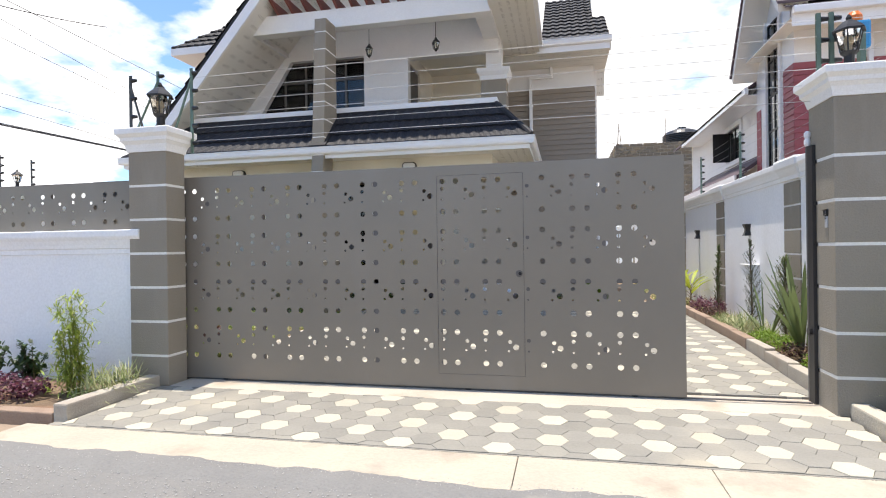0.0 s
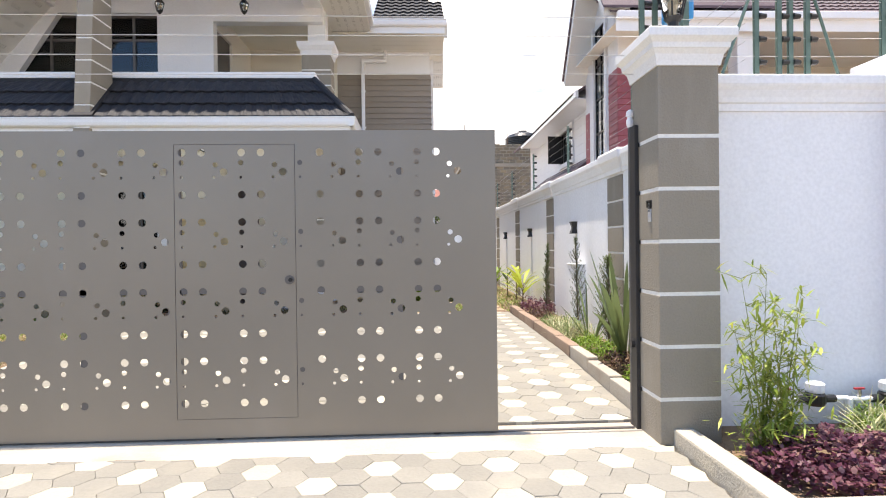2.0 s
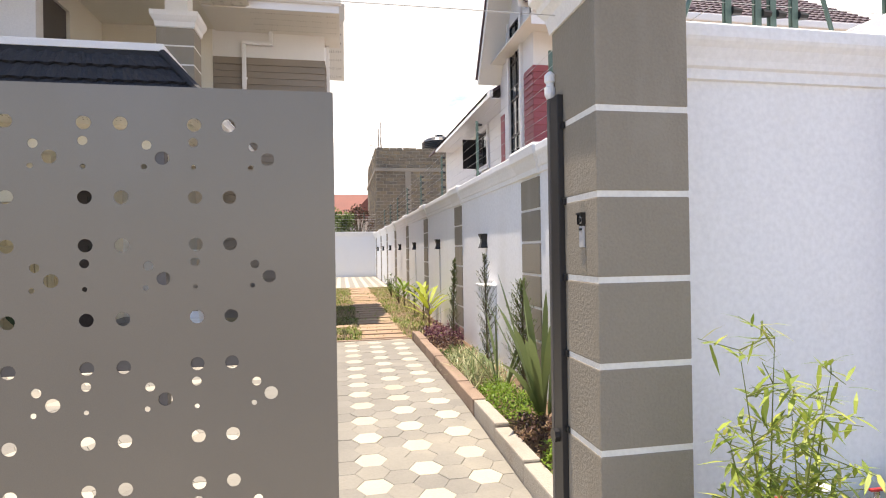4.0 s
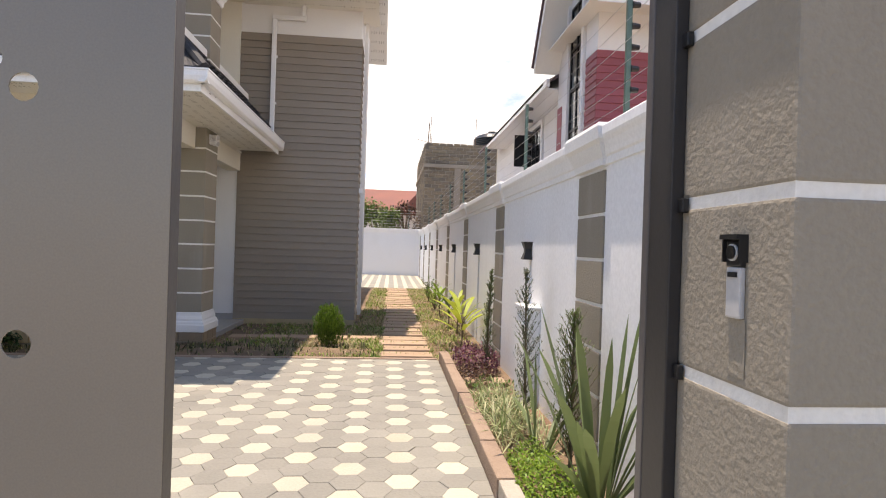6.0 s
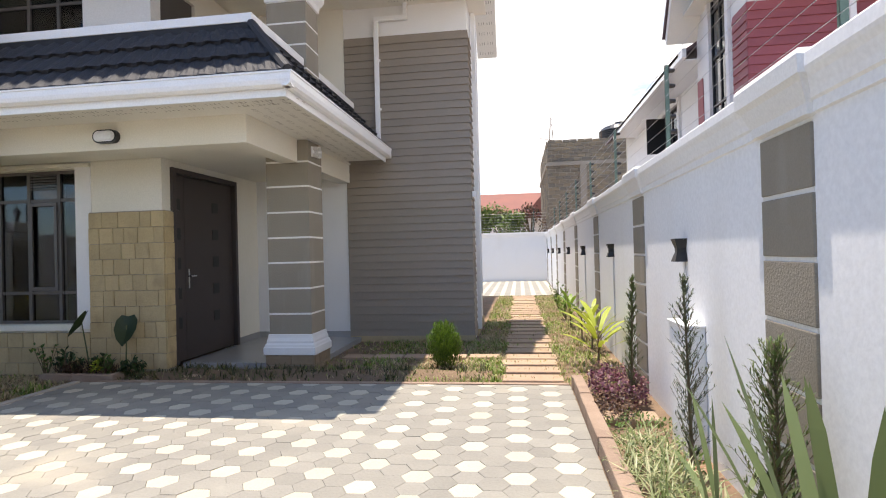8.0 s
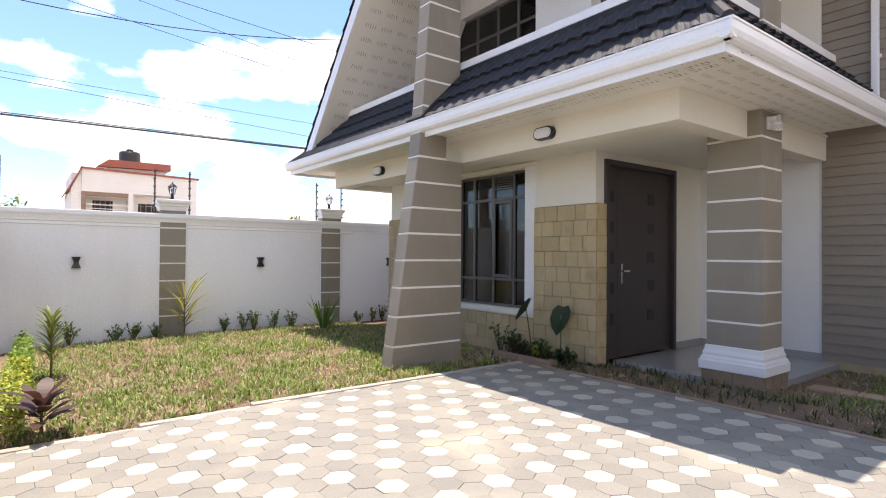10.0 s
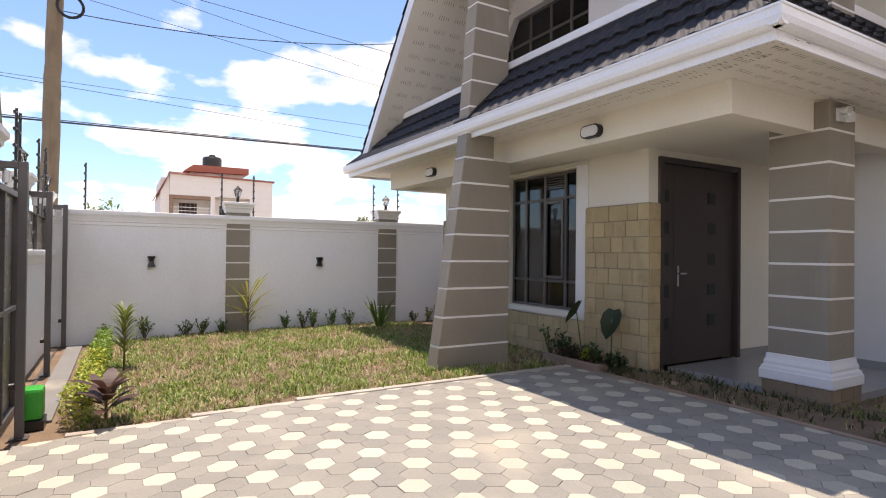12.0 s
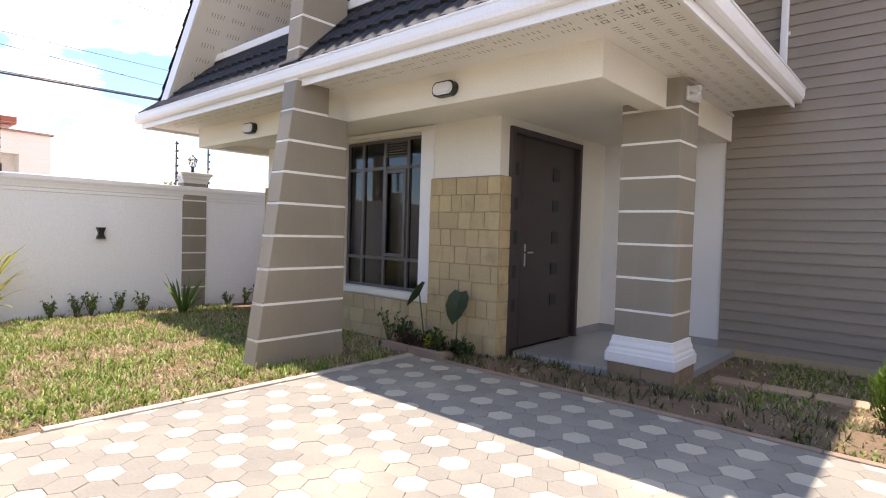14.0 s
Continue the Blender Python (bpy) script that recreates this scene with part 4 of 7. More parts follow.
part_each("fascia", [(-7.72, 0.29, 9.855, 9.88, 2.985, 3.15), (0.27, 0.292, 9.88, 13.58, 2.985, 3.15), (-7.722, -7.70, 9.88, 12.6, 2.985, 3.15)], GUTTER, house, "white fascia board")
G = [(0.0, 0.0), (-0.05, 0.0), (-0.075, 0.02), (-0.085, 0.06), (-0.085, 0.115), (-0.095, 0.12), (-0.095, 0.135), (-0.075, 0.135), (-0.07, 0.03), (0.0, 0.012)]
b = extrude(bmesh.new(), [(9.853 + a, 3.055 + c) for a, c in G], "x", -7.78, 0.375)
extrude(b, [(0.294 - a, 3.055 + c) for a, c in G], "y", 9.76, 13.60)
part("gutter", b, GUTTER, house, "white moulded gutter")


def slots(name, spots, axis, parent, length=0.05, width=0.007):
    """Vent slots of the soffit boards."""
    vs, fs = [], []
    for x, y, z in spots:
        b = len(vs)
        dx, dy = (length / 2, width / 2) if axis == "x" else (width / 2, length / 2)
        vs += [(x - dx, y - dy, z), (x + dx, y - dy, z), (x + dx, y + dy, z), (x - dx, y + dy, z)]
        fs.append((b, b + 1, b + 2, b + 3))
    return part(name, mesh_from(name, vs, fs), DARK_SLOT, parent)


sp = []
x = -7.4
while x < 0.2:
    for k in range(4):
        for r in (0.10, 0.22, 0.34):
            sp.append((x + k * 0.046 + r * 0.1, 9.88 + r, 3.027))
    x += 0.26
y = 10.1
sp2 = []
while y < 13.4:
    for k in range(4):
        for r in (0.12, 0.26, 0.40, 0.54):
            sp2.append((0.27 - r, y + k * 0.046, 3.027))
    y += 0.26
tagged(slots("soffit_perforation", sp, "y", house), kind="stuff")
tagged(slots("soffit_perforation", sp2, "x", house), kind="stuff")


def tile_roof(name, p00, p10, p01, p11, courses, mat, parent, wave=0.19, amp=0.017, lift=0.036, label=""):
    """Pressed metal tiles: waves across, a step at the foot of each course. The corners: eave left and right, top left and right."""
    p00, p10, p01, p11 = map(Vector, (p00, p10, p01, p11))
    along = (p10 - p00).normalized()
    up = ((p01 + p11) / 2 - (p00 + p10) / 2).normalized()
    nrm = along.cross(up).normalized()
    if nrm.z < 0:
        nrm = -nrm
    cols = max(8, int((p10 - p00).length / 0.045))
    vs, fs, rows = [], [], []
    for c in range(courses):
        for v, h in ((c / courses, lift), ((c + 0.5) / courses, lift * 0.55), ((c + 0.999) / courses, 0.0)):
            row = []
            for i in range(cols + 1):
                u = i / cols
                q = (p00.lerp(p10, u)).lerp(p01.lerp(p11, u), v)
                s = (q - p00).dot(along)
                wv = math.sin(2 * math.pi * s / wave)
                row.append(len(vs))
                q = q + nrm * (h + amp * (abs(wv) ** 0.7) * (1 if wv > 0 else -0.6)) + up * (-0.015 * wv if h == lift else 0)
                vs.append(tuple(q))
            rows.append(row)
    for a, b in zip(rows, rows[1:]):
        for i in range(cols):
            fs.append((a[i], a[i + 1], b[i + 1], b[i]))
    # folded front edge
    foot = []
    for i in range(cols + 1):
        q = Vector(vs[rows[0][i]]) - Vector((0, 0, 0.03))
        foot.append(len(vs))
        vs.append(tuple(q))
    for i in range(cols):
        fs.append((foot[i], foot[i + 1], rows[0][i + 1], rows[0][i]))
    return part(name, mesh_from(name, vs, fs), mat, parent, label)


EV, TP = 3.195, 3.91
tile_roof("veranda_roof", (-7.75, 9.84, EV), (0.31, 9.84, EV), (-7.0, 10.48, TP), (-0.33, 10.48, TP), 3, ROOF, house, label="charcoal pressed-metal roof tiles")
tile_roof("veranda_roof", (0.31, 9.84, EV), (0.31, 13.62, EV), (-0.33, 10.48, TP), (-0.33, 13.97, TP), 3, ROOF, house, label="charcoal pressed-metal roof tiles")
hip = bmesh.new()
tube(hip, (0.325, 9.825, EV + 0.02), (-0.33, 10.48, TP + 0.03), 0.05, 0.05, 8)
part("hip_cap", hip, ROOF, house)
part("flashing", cubes((-7.0, -0.325, 10.465, 10.50, 3.78, 3.955), (-0.345, -0.318, 10.50, 13.97, 3.78, 3.955)), FLASHING, house, "black flashing below the parapet")
part_each("parapet", [(-6.98, -0.40, 10.51, 10.66, 3.25, 3.95), (-0.50, -0.345, 10.66, BY, 3.25, 3.95)], WHITE_SMOOTH, house)
part("coping", cubes((-7.0, -0.315, 10.455, 10.70, 3.955, 4.05), (-0.54, -0.315, 10.70, BY - 0.002, 3.955, 4.05), bevel=0.008), WHITE_SMOOTH, house, "white parapet coping")

# buttress: a slim fin with a raking front edge that rises through the veranda roof
FINX0, FINX1 = -3.635, -3.405
front = lambda z: 9.385 + (z - 0.15) * 0.143 if z < 2.98 else 9.79 + (z - 2.98) * 0.075
back = lambda z: 10.455 if z < 2.74 else (10.20 if z < 3.05 else 10.42)
fin = part("buttress", extrude(bmesh.new(), [(front(0.05) + 0.006, 0.05), (10.449, 0.05), (10.449, 2.73), (10.19, 2.73), (10.19, 3.05), (10.40, 3.06), (10.40, 5.62), (front(5.62) + 0.006, 5.62), (front(2.98) + 0.006, 2.98)], "x", FINX0 + 0.003, FINX1 - 0.003), JOINT, house, "taupe banded buttress with raking front")
lev = [0.05, 0.41, 0.765, 1.115, 1.45, 1.78, 2.10, 2.42, 2.74, 3.05, 3.38, 3.71, 4.04, 4.37, 4.70, 5.03, 5.36, 5.62]
for a, b in zip(lev, lev[1:]):
    c, d = a + (0.010 if a > 0.05 else 0), b - 0.010
    m = (c + d) / 2
    bb = extrude(bmesh.new(), [(front(c), c), (back(m), c), (back(m), d), (front(d), d)], "x", FINX0, FINX1)
    bmesh.ops.bevel(bb, geom=list(bb.edges), offset=0.006, segments=1, affect="EDGES")
    part("block", bb, TAUPE, fin)
part("fin_flashing", extrude(bmesh.new(), [(9.78, 3.12), (9.76, 3.22), (10.5, 3.95), (10.5, 3.86)], "x", FINX0 - 0.05, FINX1 + 0.05), FLASHING, house)

# porch column
col = part("column", cubes((-0.837, -0.283, 11.803, 12.277, 0.30, 3.025)), JOINT, house, "taupe banded porch column with white moulded base")
lev = [0.56, 0.83, 1.15, 1.475, 1.79, 2.11, 2.435, 2.745, 3.028]
for a, b in zip(lev, lev[1:]):
    part("block", cubes((-0.84, -0.28, 11.80, 12.28, a + 0.011, b - 0.011), bevel=0.005), TAUPE, col)
part("base", loft(bmesh.new(), -0.84, -0.28, 11.80, 12.28, [(0.055, 0.318), (0.06, 0.325), (0.06, 0.41), (0.05, 0.42), (0.045, 0.445), (0.028, 0.465), (0.03, 0.49), (0.016, 0.53), (0.012, 0.57), (0.0, 0.575)]), WHITE_SMOOTH, col, "white moulded base")
ped = part("pedestal", cubes((-0.87, -0.25, 11.77, 12.31, 0.05, 0.317)), MORTAR, house, "brown cut stone pedestal")
for z, cuts in ((0.06, (-0.88, -0.70, -0.42, -0.24)), (0.19, (-0.88, -0.54, -0.24))):
    for a, b in zip(cuts, cuts[1:]):
        part("stone", cubes((a + 0.003, b - 0.003, 11.755, 11.785, z + 0.003, z + 0.124), bevel=0.004), BROWN_STONE, ped)
for z, cuts in ((0.06, (11.786, 12.05, 12.325)), (0.19, (11.786, 11.93, 12.16, 12.325))):
    for a, b in zip(cuts, cuts[1:]):
        part("stone", cubes((-0.262, -0.235, a + 0.003, b - 0.003, z + 0.003, z + 0.124), bevel=0.004), BROWN_STONE, ped)
col2 = part("upper_column", cubes((-0.803, -0.283, 11.837, 12.263, 3.25, 4.80)), JOINT, house, "taupe banded balcony column with white capital")
lev = [3.6, 3.93, 4.24, 4.52, 4.80]
for a, b in zip(lev, lev[1:]):
    part("block", cubes((-0.806, -0.28, 11.834, 12.266, a + 0.010, b - 0.010), bevel=0.008), TAUPE, col2)
part("capital", loft(bmesh.new(), -0.80, -0.286, 11.84, 12.26, [(0.0, 4.79), (0.02, 4.80), (0.03, 4.87), (0.05, 4.90), (0.075, 4.95), (0.08, 5.02), (0.0, 5.025)]), WHITE_SMOOTH, col2, "white moulded capital")
part("shaft", cubes((-0.70, -0.38, 11.90, 12.20, 5.02, 5.62)), WHITE_SMOOTH, col2)

# upper beam with pergola slats
part("upper_beam", cubes((-5.35, -0.40, 10.42, 10.66, 5.60, 5.96), bevel=0.01), WHITE_SMOOTH, house, "white balcony beam")
part_each("upper_beam", [(-0.72, -0.40, 10.66, 12.0, 5.60, 5.96), (-5.35, -5.10, 10.66, UY, 5.60, 5.96)], WHITE_SMOOTH, house)
slat_me = None
for k in range(15):
    x = -4.95 + k * 0.31
    b = extrude(bmesh.new(), [(10.44, 5.963), (10.9, 5.963), (10.9, 6.15), (10.10, 6.15), (10.10, 6.12)], "x", 0, 0.05) if slat_me is None else None
    o = part("pergola_slat", b, PERGOLA, house, "red-brown pergola slat") if b else new("pergola_slat", slat_me)
    slat_me = o.data
    o.parent = house
    o.location = (x, 0, 0)
part("pergola_deck", cubes((-5.2, -0.3, 10.95, UY, 6.15, 6.2)), WHITE_SMOOTH, house)

# main roof: steep gable whose left slope comes down to the veranda eave
SL = 1.15
zl = lambda x: 3.41 + SL * (x + 7.45)
RX, RZ = -2.50, 9.10
b = extrude(bmesh.new(), [(-7.52, zl(-7.52) - 0.02), (RX, RZ - 0.02), (0.36, 5.81), (0.36, 5.72), (RX, RZ - 0.14), (-7.44, zl(-7.44) - 0.14)], "y", 10.02, 17.0)
part("main_roof", b, FLASHING, house, "steep charcoal gable roof")
tile_roof("main_roof_tiles", (-7.56, 17.0, zl(-7.56)), (-7.56, 10.0, zl(-7.56)), (RX, 17.0, RZ), (RX, 10.0, RZ), 22, ROOF, house)
tile_roof("main_roof_tiles", (0.39, 10.0, 5.80), (0.39, 12.9, 5.80), (RX, 10.0, RZ), (RX, 12.9, RZ), 14, ROOF, house)
b = extrude(bmesh.new(), [(-7.42, zl(-7.42) - 0.145), (RX, RZ - 0.145), (RX, RZ - 0.42), (-7.20, zl(-7.20) - 0.42)], "y", 9.99, 10.015)
extrude(b, [(RX, RZ - 0.145), (0.36, 5.70), (0.14, 5.70), (RX, RZ - 0.42)], "y", 9.99, 10.015)
part("barge_board", b, GUTTER, house, "white barge board")
b = extrude(bmesh.new(), [(-7.14, zl(-7.14) - 0.40), (RX, RZ - 0.40), (RX, RZ - 0.43), (-7.12, zl(-7.12) - 0.43)], "y", 10.02, UY)
part("gable_soffit", b, SOFFIT, house, "sloping perforated white soffit")
vs, fs = [], []
x = -6.95
while x < -3.0:
    for y0 in (10.2, 10.5, 10.8, 11.1, 11.4):
        for k in range(5):
            y = y0 + k * 0.042
            z = zl(x) - 0.436
            b0 = len(vs)
            vs += [(x, y, z), (x + 0.045, y, z + 0.045 * SL), (x + 0.045, y + 0.007, z + 0.045 * SL), (x, y + 0.007, z)]
            fs.append((b0, b0 + 1, b0 + 2, b0 + 3))
    x += 0.155
tagged(part("soffit_perforation", mesh_from("soffit_perforation", vs, fs), DARK_SLOT, house), kind="stuff")
part("soffit", cubes((-0.42, 0.36, 10.02, 12.95, 5.64, 5.67)), SOFFIT, house)
part("gutter", cubes((0.34, 0.44, 10.0, 12.80, 5.69, 5.82), bevel=0.02), GUTTER, house)
sp = []
y = 10.2
while y < 12.8:
    for k in range(4):
        for r in (0.1, 0.25, 0.4, 0.55):
            sp.append((0.33 - r, y + k * 0.046, 5.637))
    y += 0.26
tagged(slots("soffit_perforation", sp, "x", house), kind="stuff")

# roof over the bay
tile_roof("bay_roof", (0.40, 12.90, 5.86), (1.86, 12.90, 5.86), (0.40, 16.5, 8.3), (1.86, 16.5, 8.3), 13, ROOF, house, label="charcoal pressed-metal roof tiles")
part("bay_roof_deck", extrude(bmesh.new(), [(12.92, 5.80), (16.5, 8.24), (16.5, 8.1), (12.92, 5.68)], "x", 0.40, 1.85), FLASHING, house)
b = extrude(bmesh.new(), [(12.90 + a, 5.73 + c) for a, c in G], "x", 0.30, 1.90)
part("gutter", b, GUTTER, house)
part("fascia", cubes((0.30, 1.86, 12.90, 12.92, 5.60, 5.82)), GUTTER, house)
part_each("soffit", [(-0.42, 1.86, 12.92, BY, 5.60, 5.63), (1.575, 1.86, BY, 14.6, 5.60, 5.63)], SOFFIT, house)
sp = []
x = 0.35
while x < 1.8:
    for k in range(4):
        for r in (0.15, 0.4, 0.65, 0.9):
            sp.append((x + k * 0.046, 12.92 + r, 5.597))
    x += 0.26
tagged(slots("soffit_perforation", sp, "y", house), kind="stuff")
# east gable above the side wall
b = extrude(bmesh.new(), [(13.95, 5.9), (15.15, 7.6), (16.45, 5.50), (16.45, 5.78), (15.15, 7.95), (13.85, 6.2)], "x", 1.575, 1.97)
part("side_gable", b, SOFFIT, house, "white perforated gable overhang")
vs, fs = [], []
for i in range(12):
    t = i / 12
    yy, zz = 16.40 - t * 1.2, 5.50 + 0.08 + t * 1.94
    for gx in (1.64, 1.80):
        for k in range(3):
            b0 = len(vs)
            vs += [(gx + k * 0.046, yy - 0.008, zz - 0.03), (gx + k * 0.046 + 0.007, yy - 0.008, zz - 0.03), (gx + k * 0.046 + 0.007, yy - 0.035, zz + 0.015), (gx + k * 0.046, yy - 0.035, zz + 0.015)]
            fs.append((b0, b0 + 1, b0 + 2, b0 + 3))
tagged(part("soffit_perforation", mesh_from("soffit_perforation", vs, fs), DARK_SLOT, house), kind="stuff")
part("rear_roof", extrude(bmesh.new(), [(-7.3, 5.7), (-2.5, 9.0), (0.9, 6.3), (0.9, 6.15), (-7.3, 5.6)], "y", 17.0, 22.6), FLASHING, house)
# hipped roof over the west rooms, behind the gable
tile_roof("west_roof", (-7.60, 11.15, 5.83), (-5.6, 11.15, 5.83), (-5.9, 12.9, 7.35), (-5.0, 12.9, 7.35), 9, ROOF, house)
tile_roof("west_roof", (-7.60, 16.0, 5.83), (-7.60, 11.15, 5.83), (-5.9, 14.5, 7.35), (-5.9, 12.9, 7.35), 9, ROOF, house)
part("west_eave", cubes((-7.62, -5.6, 11.13, 16.0, 5.66, 5.82), bevel=0.01), GUTTER, house)
part("wall", cubes((-6.9, -6.7, 12.0, 16.0, 4.5, 5.68)), WHITE_SMOOTH, house)

# downpipe on the siding
pipe = part("downpipe", cubes((0.06, 0.135, 13.885, 13.95, 3.17, 5.34), bevel=0.012), GUTTER, house, "white rectangular downpipe")
part("pipe_elbow", cubes((0.06, 0.62, 13.885, 13.95, 5.34, 5.41), (0.55, 0.62, 13.885, 13.95, 5.41, 5.62), bevel=0.012), GUTTER, pipe)
part("pipe_elbow", cubes((0.05, 0.30, 13.70, 13.95, 3.10, 3.17), bevel=0.012), GUTTER, pipe)
for z in (3.9, 4.7):
    part("bracket", cubes((0.045, 0.15, 13.95, 13.975, z, z + 0.04)), GUTTER, pipe)

# bulkhead lights on the beam
for x in (-1.98, -5.55):
    l = thing("bulkhead_light", "oval white bulkhead lamp with dark rim on the cream beam", "lamp", "bulkhead lights")
    b = bmesh.new()
    o = [(x + dx + 0.07 * math.cos(a), 2.87 + 0.07 * math.sin(a)) for dx, a in [(0.07 * (1 if math.cos(t) > 0 else -1), t) for t in (2 * math.pi * (i + 0.5) / 20 for i in range(20))]]
    extrude(b, o, "y", 10.435, 10.498)
    part("rim", b, BLACK_PLASTIC, l, "dark rim")
    b = bmesh.new()
    o = [(x + (p - x) * 0.86, 2.87 + (q - 2.87) * 0.80) for p, q in o]
    extrude(b, o, "y", 10.41, 10.434)
    bmesh.ops.bevel(b, geom=[e for e in b.edges if all(abs(v.co.y - 10.41) < 1e-5 for v in e.verts)], offset=0.015, segments=3, affect="EDGES")
    part("cover", b, LAMP_WHITE, l, "opal cover")

# twin spot on the column
sl = thing("floodlight", "small white twin-head sensor lamp on the column", "lamp")
part("plate", cubes((-0.279, -0.255, 11.90, 11.97, 2.82, 2.95), bevel=0.006), LAMP_WHITE, sl)
for z in (2.845, 2.925):
    hd2 = part("head", tube(bmesh.new(), (-0.255, 11.935, z), (-0.165, 11.905, z - 0.02), 0.026, 0.036, 16), LAMP_WHITE, sl)
    part("bezel", tube(bmesh.new(), (-0.165, 11.905, z - 0.02), (-0.160, 11.903, z - 0.021), 0.030, 0.030, 16), SILVER, hd2, "dull lamp lens")
part("bulkhead", extrude(bmesh.new(), [(12.06 + (0.05 if math.cos(t) > 0 else -0.05) + 0.055 * math.cos(t), 2.885 + 0.055 * math.sin(t)) for t in (2 * math.pi * (i + 0.5) / 20 for i in range(20))], "x", -0.279, -0.225), LAMP_WHITE, sl, "oval opal bulkhead")


def hanging_lantern(x, y, top, z):
    l = thing("hanging_lantern", "small black hanging lantern on a chain", "lantern", "balcony lanterns")
    part("chain", tube(bmesh.new(), (x, y, z + 0.1), (x, y, top), 0.006), BLACK, l)
    part("roof", lathe(bmesh.new(), x, y, [(0.085, z + 0.02), (0.075, z + 0.04), (0.03, z + 0.09), (0.012, z + 0.13)], 6), BLACK, l)
    part("glass", lathe(bmesh.new(), x, y, [(0.045, z - 0.10), (0.068, z + 0.018)], 6), LAMP_GLASS, l, "clear glass")
    for k in range(6):
        a = k * math.pi / 3
        part("bar", tube(bmesh.new(), (x + 0.047 * math.cos(a), y + 0.047 * math.sin(a), z - 0.10), (x + 0.072 * math.cos(a), y + 0.072 * math.sin(a), z + 0.02), 0.006, sides=5), BLACK, l)
    part("base", lathe(bmesh.new(), x, y, [(0.012, z - 0.15), (0.03, z - 0.125), (0.052, z - 0.10)], 6), BLACK, l)
    part("bulb", lathe(bmesh.new(), x, y, [(0.012, z - 0.06), (0.018, z - 0.03), (0.01, z)], 8), LAMP_GLOW, l, "warm bulb")


hanging_lantern(-2.92, 10.95, 5.95, 5.30)
hanging_lantern(-1.55, 10.95, 5.95, 5.30)

# ---- plants ----
def blades(name, pos, direc, length, width, mat, parent=None, bend=0.35, label="", segments=2):
    """Many narrow leaves as one mesh: each tapers, folds and bends over."""
    vs, fs = [], []
    for p, d, L, W in zip(pos, direc, length, width):
        p, d = Vector(p), Vector(d).normalized()
        side = d.cross(Vector((0, 0, 1)))
        side = side.normalized() if side.length > 1e-3 else Vector((1, 0, 0))
        out = Vector((d.x, d.y, 0))
        out = out.normalized() if out.length > 1e-3 else Vector((1, 0, 0))
        b = len(vs)
        for s in range(segments):
            t = s / segments
            q = p + d * (L * t) + (out * 0.35 - Vector((0, 0, 1)) * 0.65) * (bend * L * t * t)
            w = W * (0.55 + 0.9 * t) if t < 0.5 else W * (1.45 - 0.9 * t)
            vs += [tuple(q - side * w), tuple(q + side * w)]
        q = p + d * L + (out * 0.35 - Vector((0, 0, 1)) * 0.65) * (bend * L)
        vs.append(tuple(q))
        for s in range(segments - 1):
            fs.append((b + 2 * s, b + 2 * s + 1, b + 2 * s + 3, b + 2 * s + 2))
        fs.append((b + 2 * segments - 2, b + 2 * segments - 1, b + 2 * segments))
    return part(name, mesh_from(name, vs, fs), mat, parent, label)


def unit(r):
    v = Vector((r.gauss(0, 1), r.gauss(0, 1), r.gauss(0, 1)))
    return v.normalized()


def sprays(name, pts, L, W, mat, parent, r, up=0.3, bend=0.2, label="", segments=2):
    ds = [unit(r) + Vector((0, 0, up)) for _ in pts]
    return blades(name, pts, ds, [L * r.uniform(0.6, 1.3) for _ in pts], [W * r.uniform(0.7, 1.2) for _ in pts], mat, parent, bend, label, segments)


def flax(x, y, z, n, L, W, mat, seed, label, spread=0.45, name="flax_plant"):
    r = random.Random(seed)
    p = thing(name, label, "plant")
    for k in range(n):
        a = r.uniform(0, 2 * math.pi)
        s = abs(r.gauss(0, spread))
        d = Vector((math.cos(a) * s, math.sin(a) * s, 1))
        blades("blade", [(x + 0.05 * math.cos(a), y + 0.05 * math.sin(a), z)], [d], [L * r.uniform(0.6, 1.15)], [W * r.uniform(0.8, 1.2)], mat, p, bend=r.uniform(0.0, 0.25) + s * 0.35, segments=6)
    return p


def bamboo(x, y, z, h, seed, label):
    r = random.Random(seed)
    p = thing("bamboo", label, "plant", "young bamboo plants")
    b = bmesh.new()
    pts = []
    for k in range(11):
        a = r.uniform(0, 2 * math.pi)
        base = Vector((x + 0.07 * math.cos(a), y + 0.07 * math.sin(a), z))
        lean = Vector((r.gauss(0.0, 0.09), r.gauss(0, 0.08), 1)).normalized()
        H = h * r.uniform(0.45, 1.0)
        last = base
        for s in range(1, 8):
            q = base + lean * (H * s / 7) + Vector((lean.x, lean.y, 0)) * (0.32 * H * (s / 7) ** 3)
            tube(b, last, q, 0.006 * (1.15 - s / 8), 0.006 * (1.05 - s / 8), 5)
            if s > 1 or r.random() < 0.5:
                for j in range(3):
                    tw = q + Vector((r.gauss(0, 0.07), r.gauss(0, 0.07), r.uniform(-0.03, 0.08)))
                    tube(b, q, tw, 0.0022, 0.0012, 4)
                    for i in range(5):
                        pts.append(tw.lerp(q, r.random() * 0.6) + unit(r) * 0.012)
            last = q
    part("stem", b, foliage("bamboo_stem", (0.16, 0.20, 0.03), (0.26, 0.28, 0.06)), p, "thin green stems")
    low = [(x + r.gauss(0, 0.10), y + r.gauss(0, 0.08), z + r.uniform(0.03, 0.28)) for _ in range(200)]
    sprays("leaves", pts + [Vector(q) for q in low], 0.08, 0.0075, LEAF_BAMBOO, p, r, up=0.1, bend=0.3)
    return p


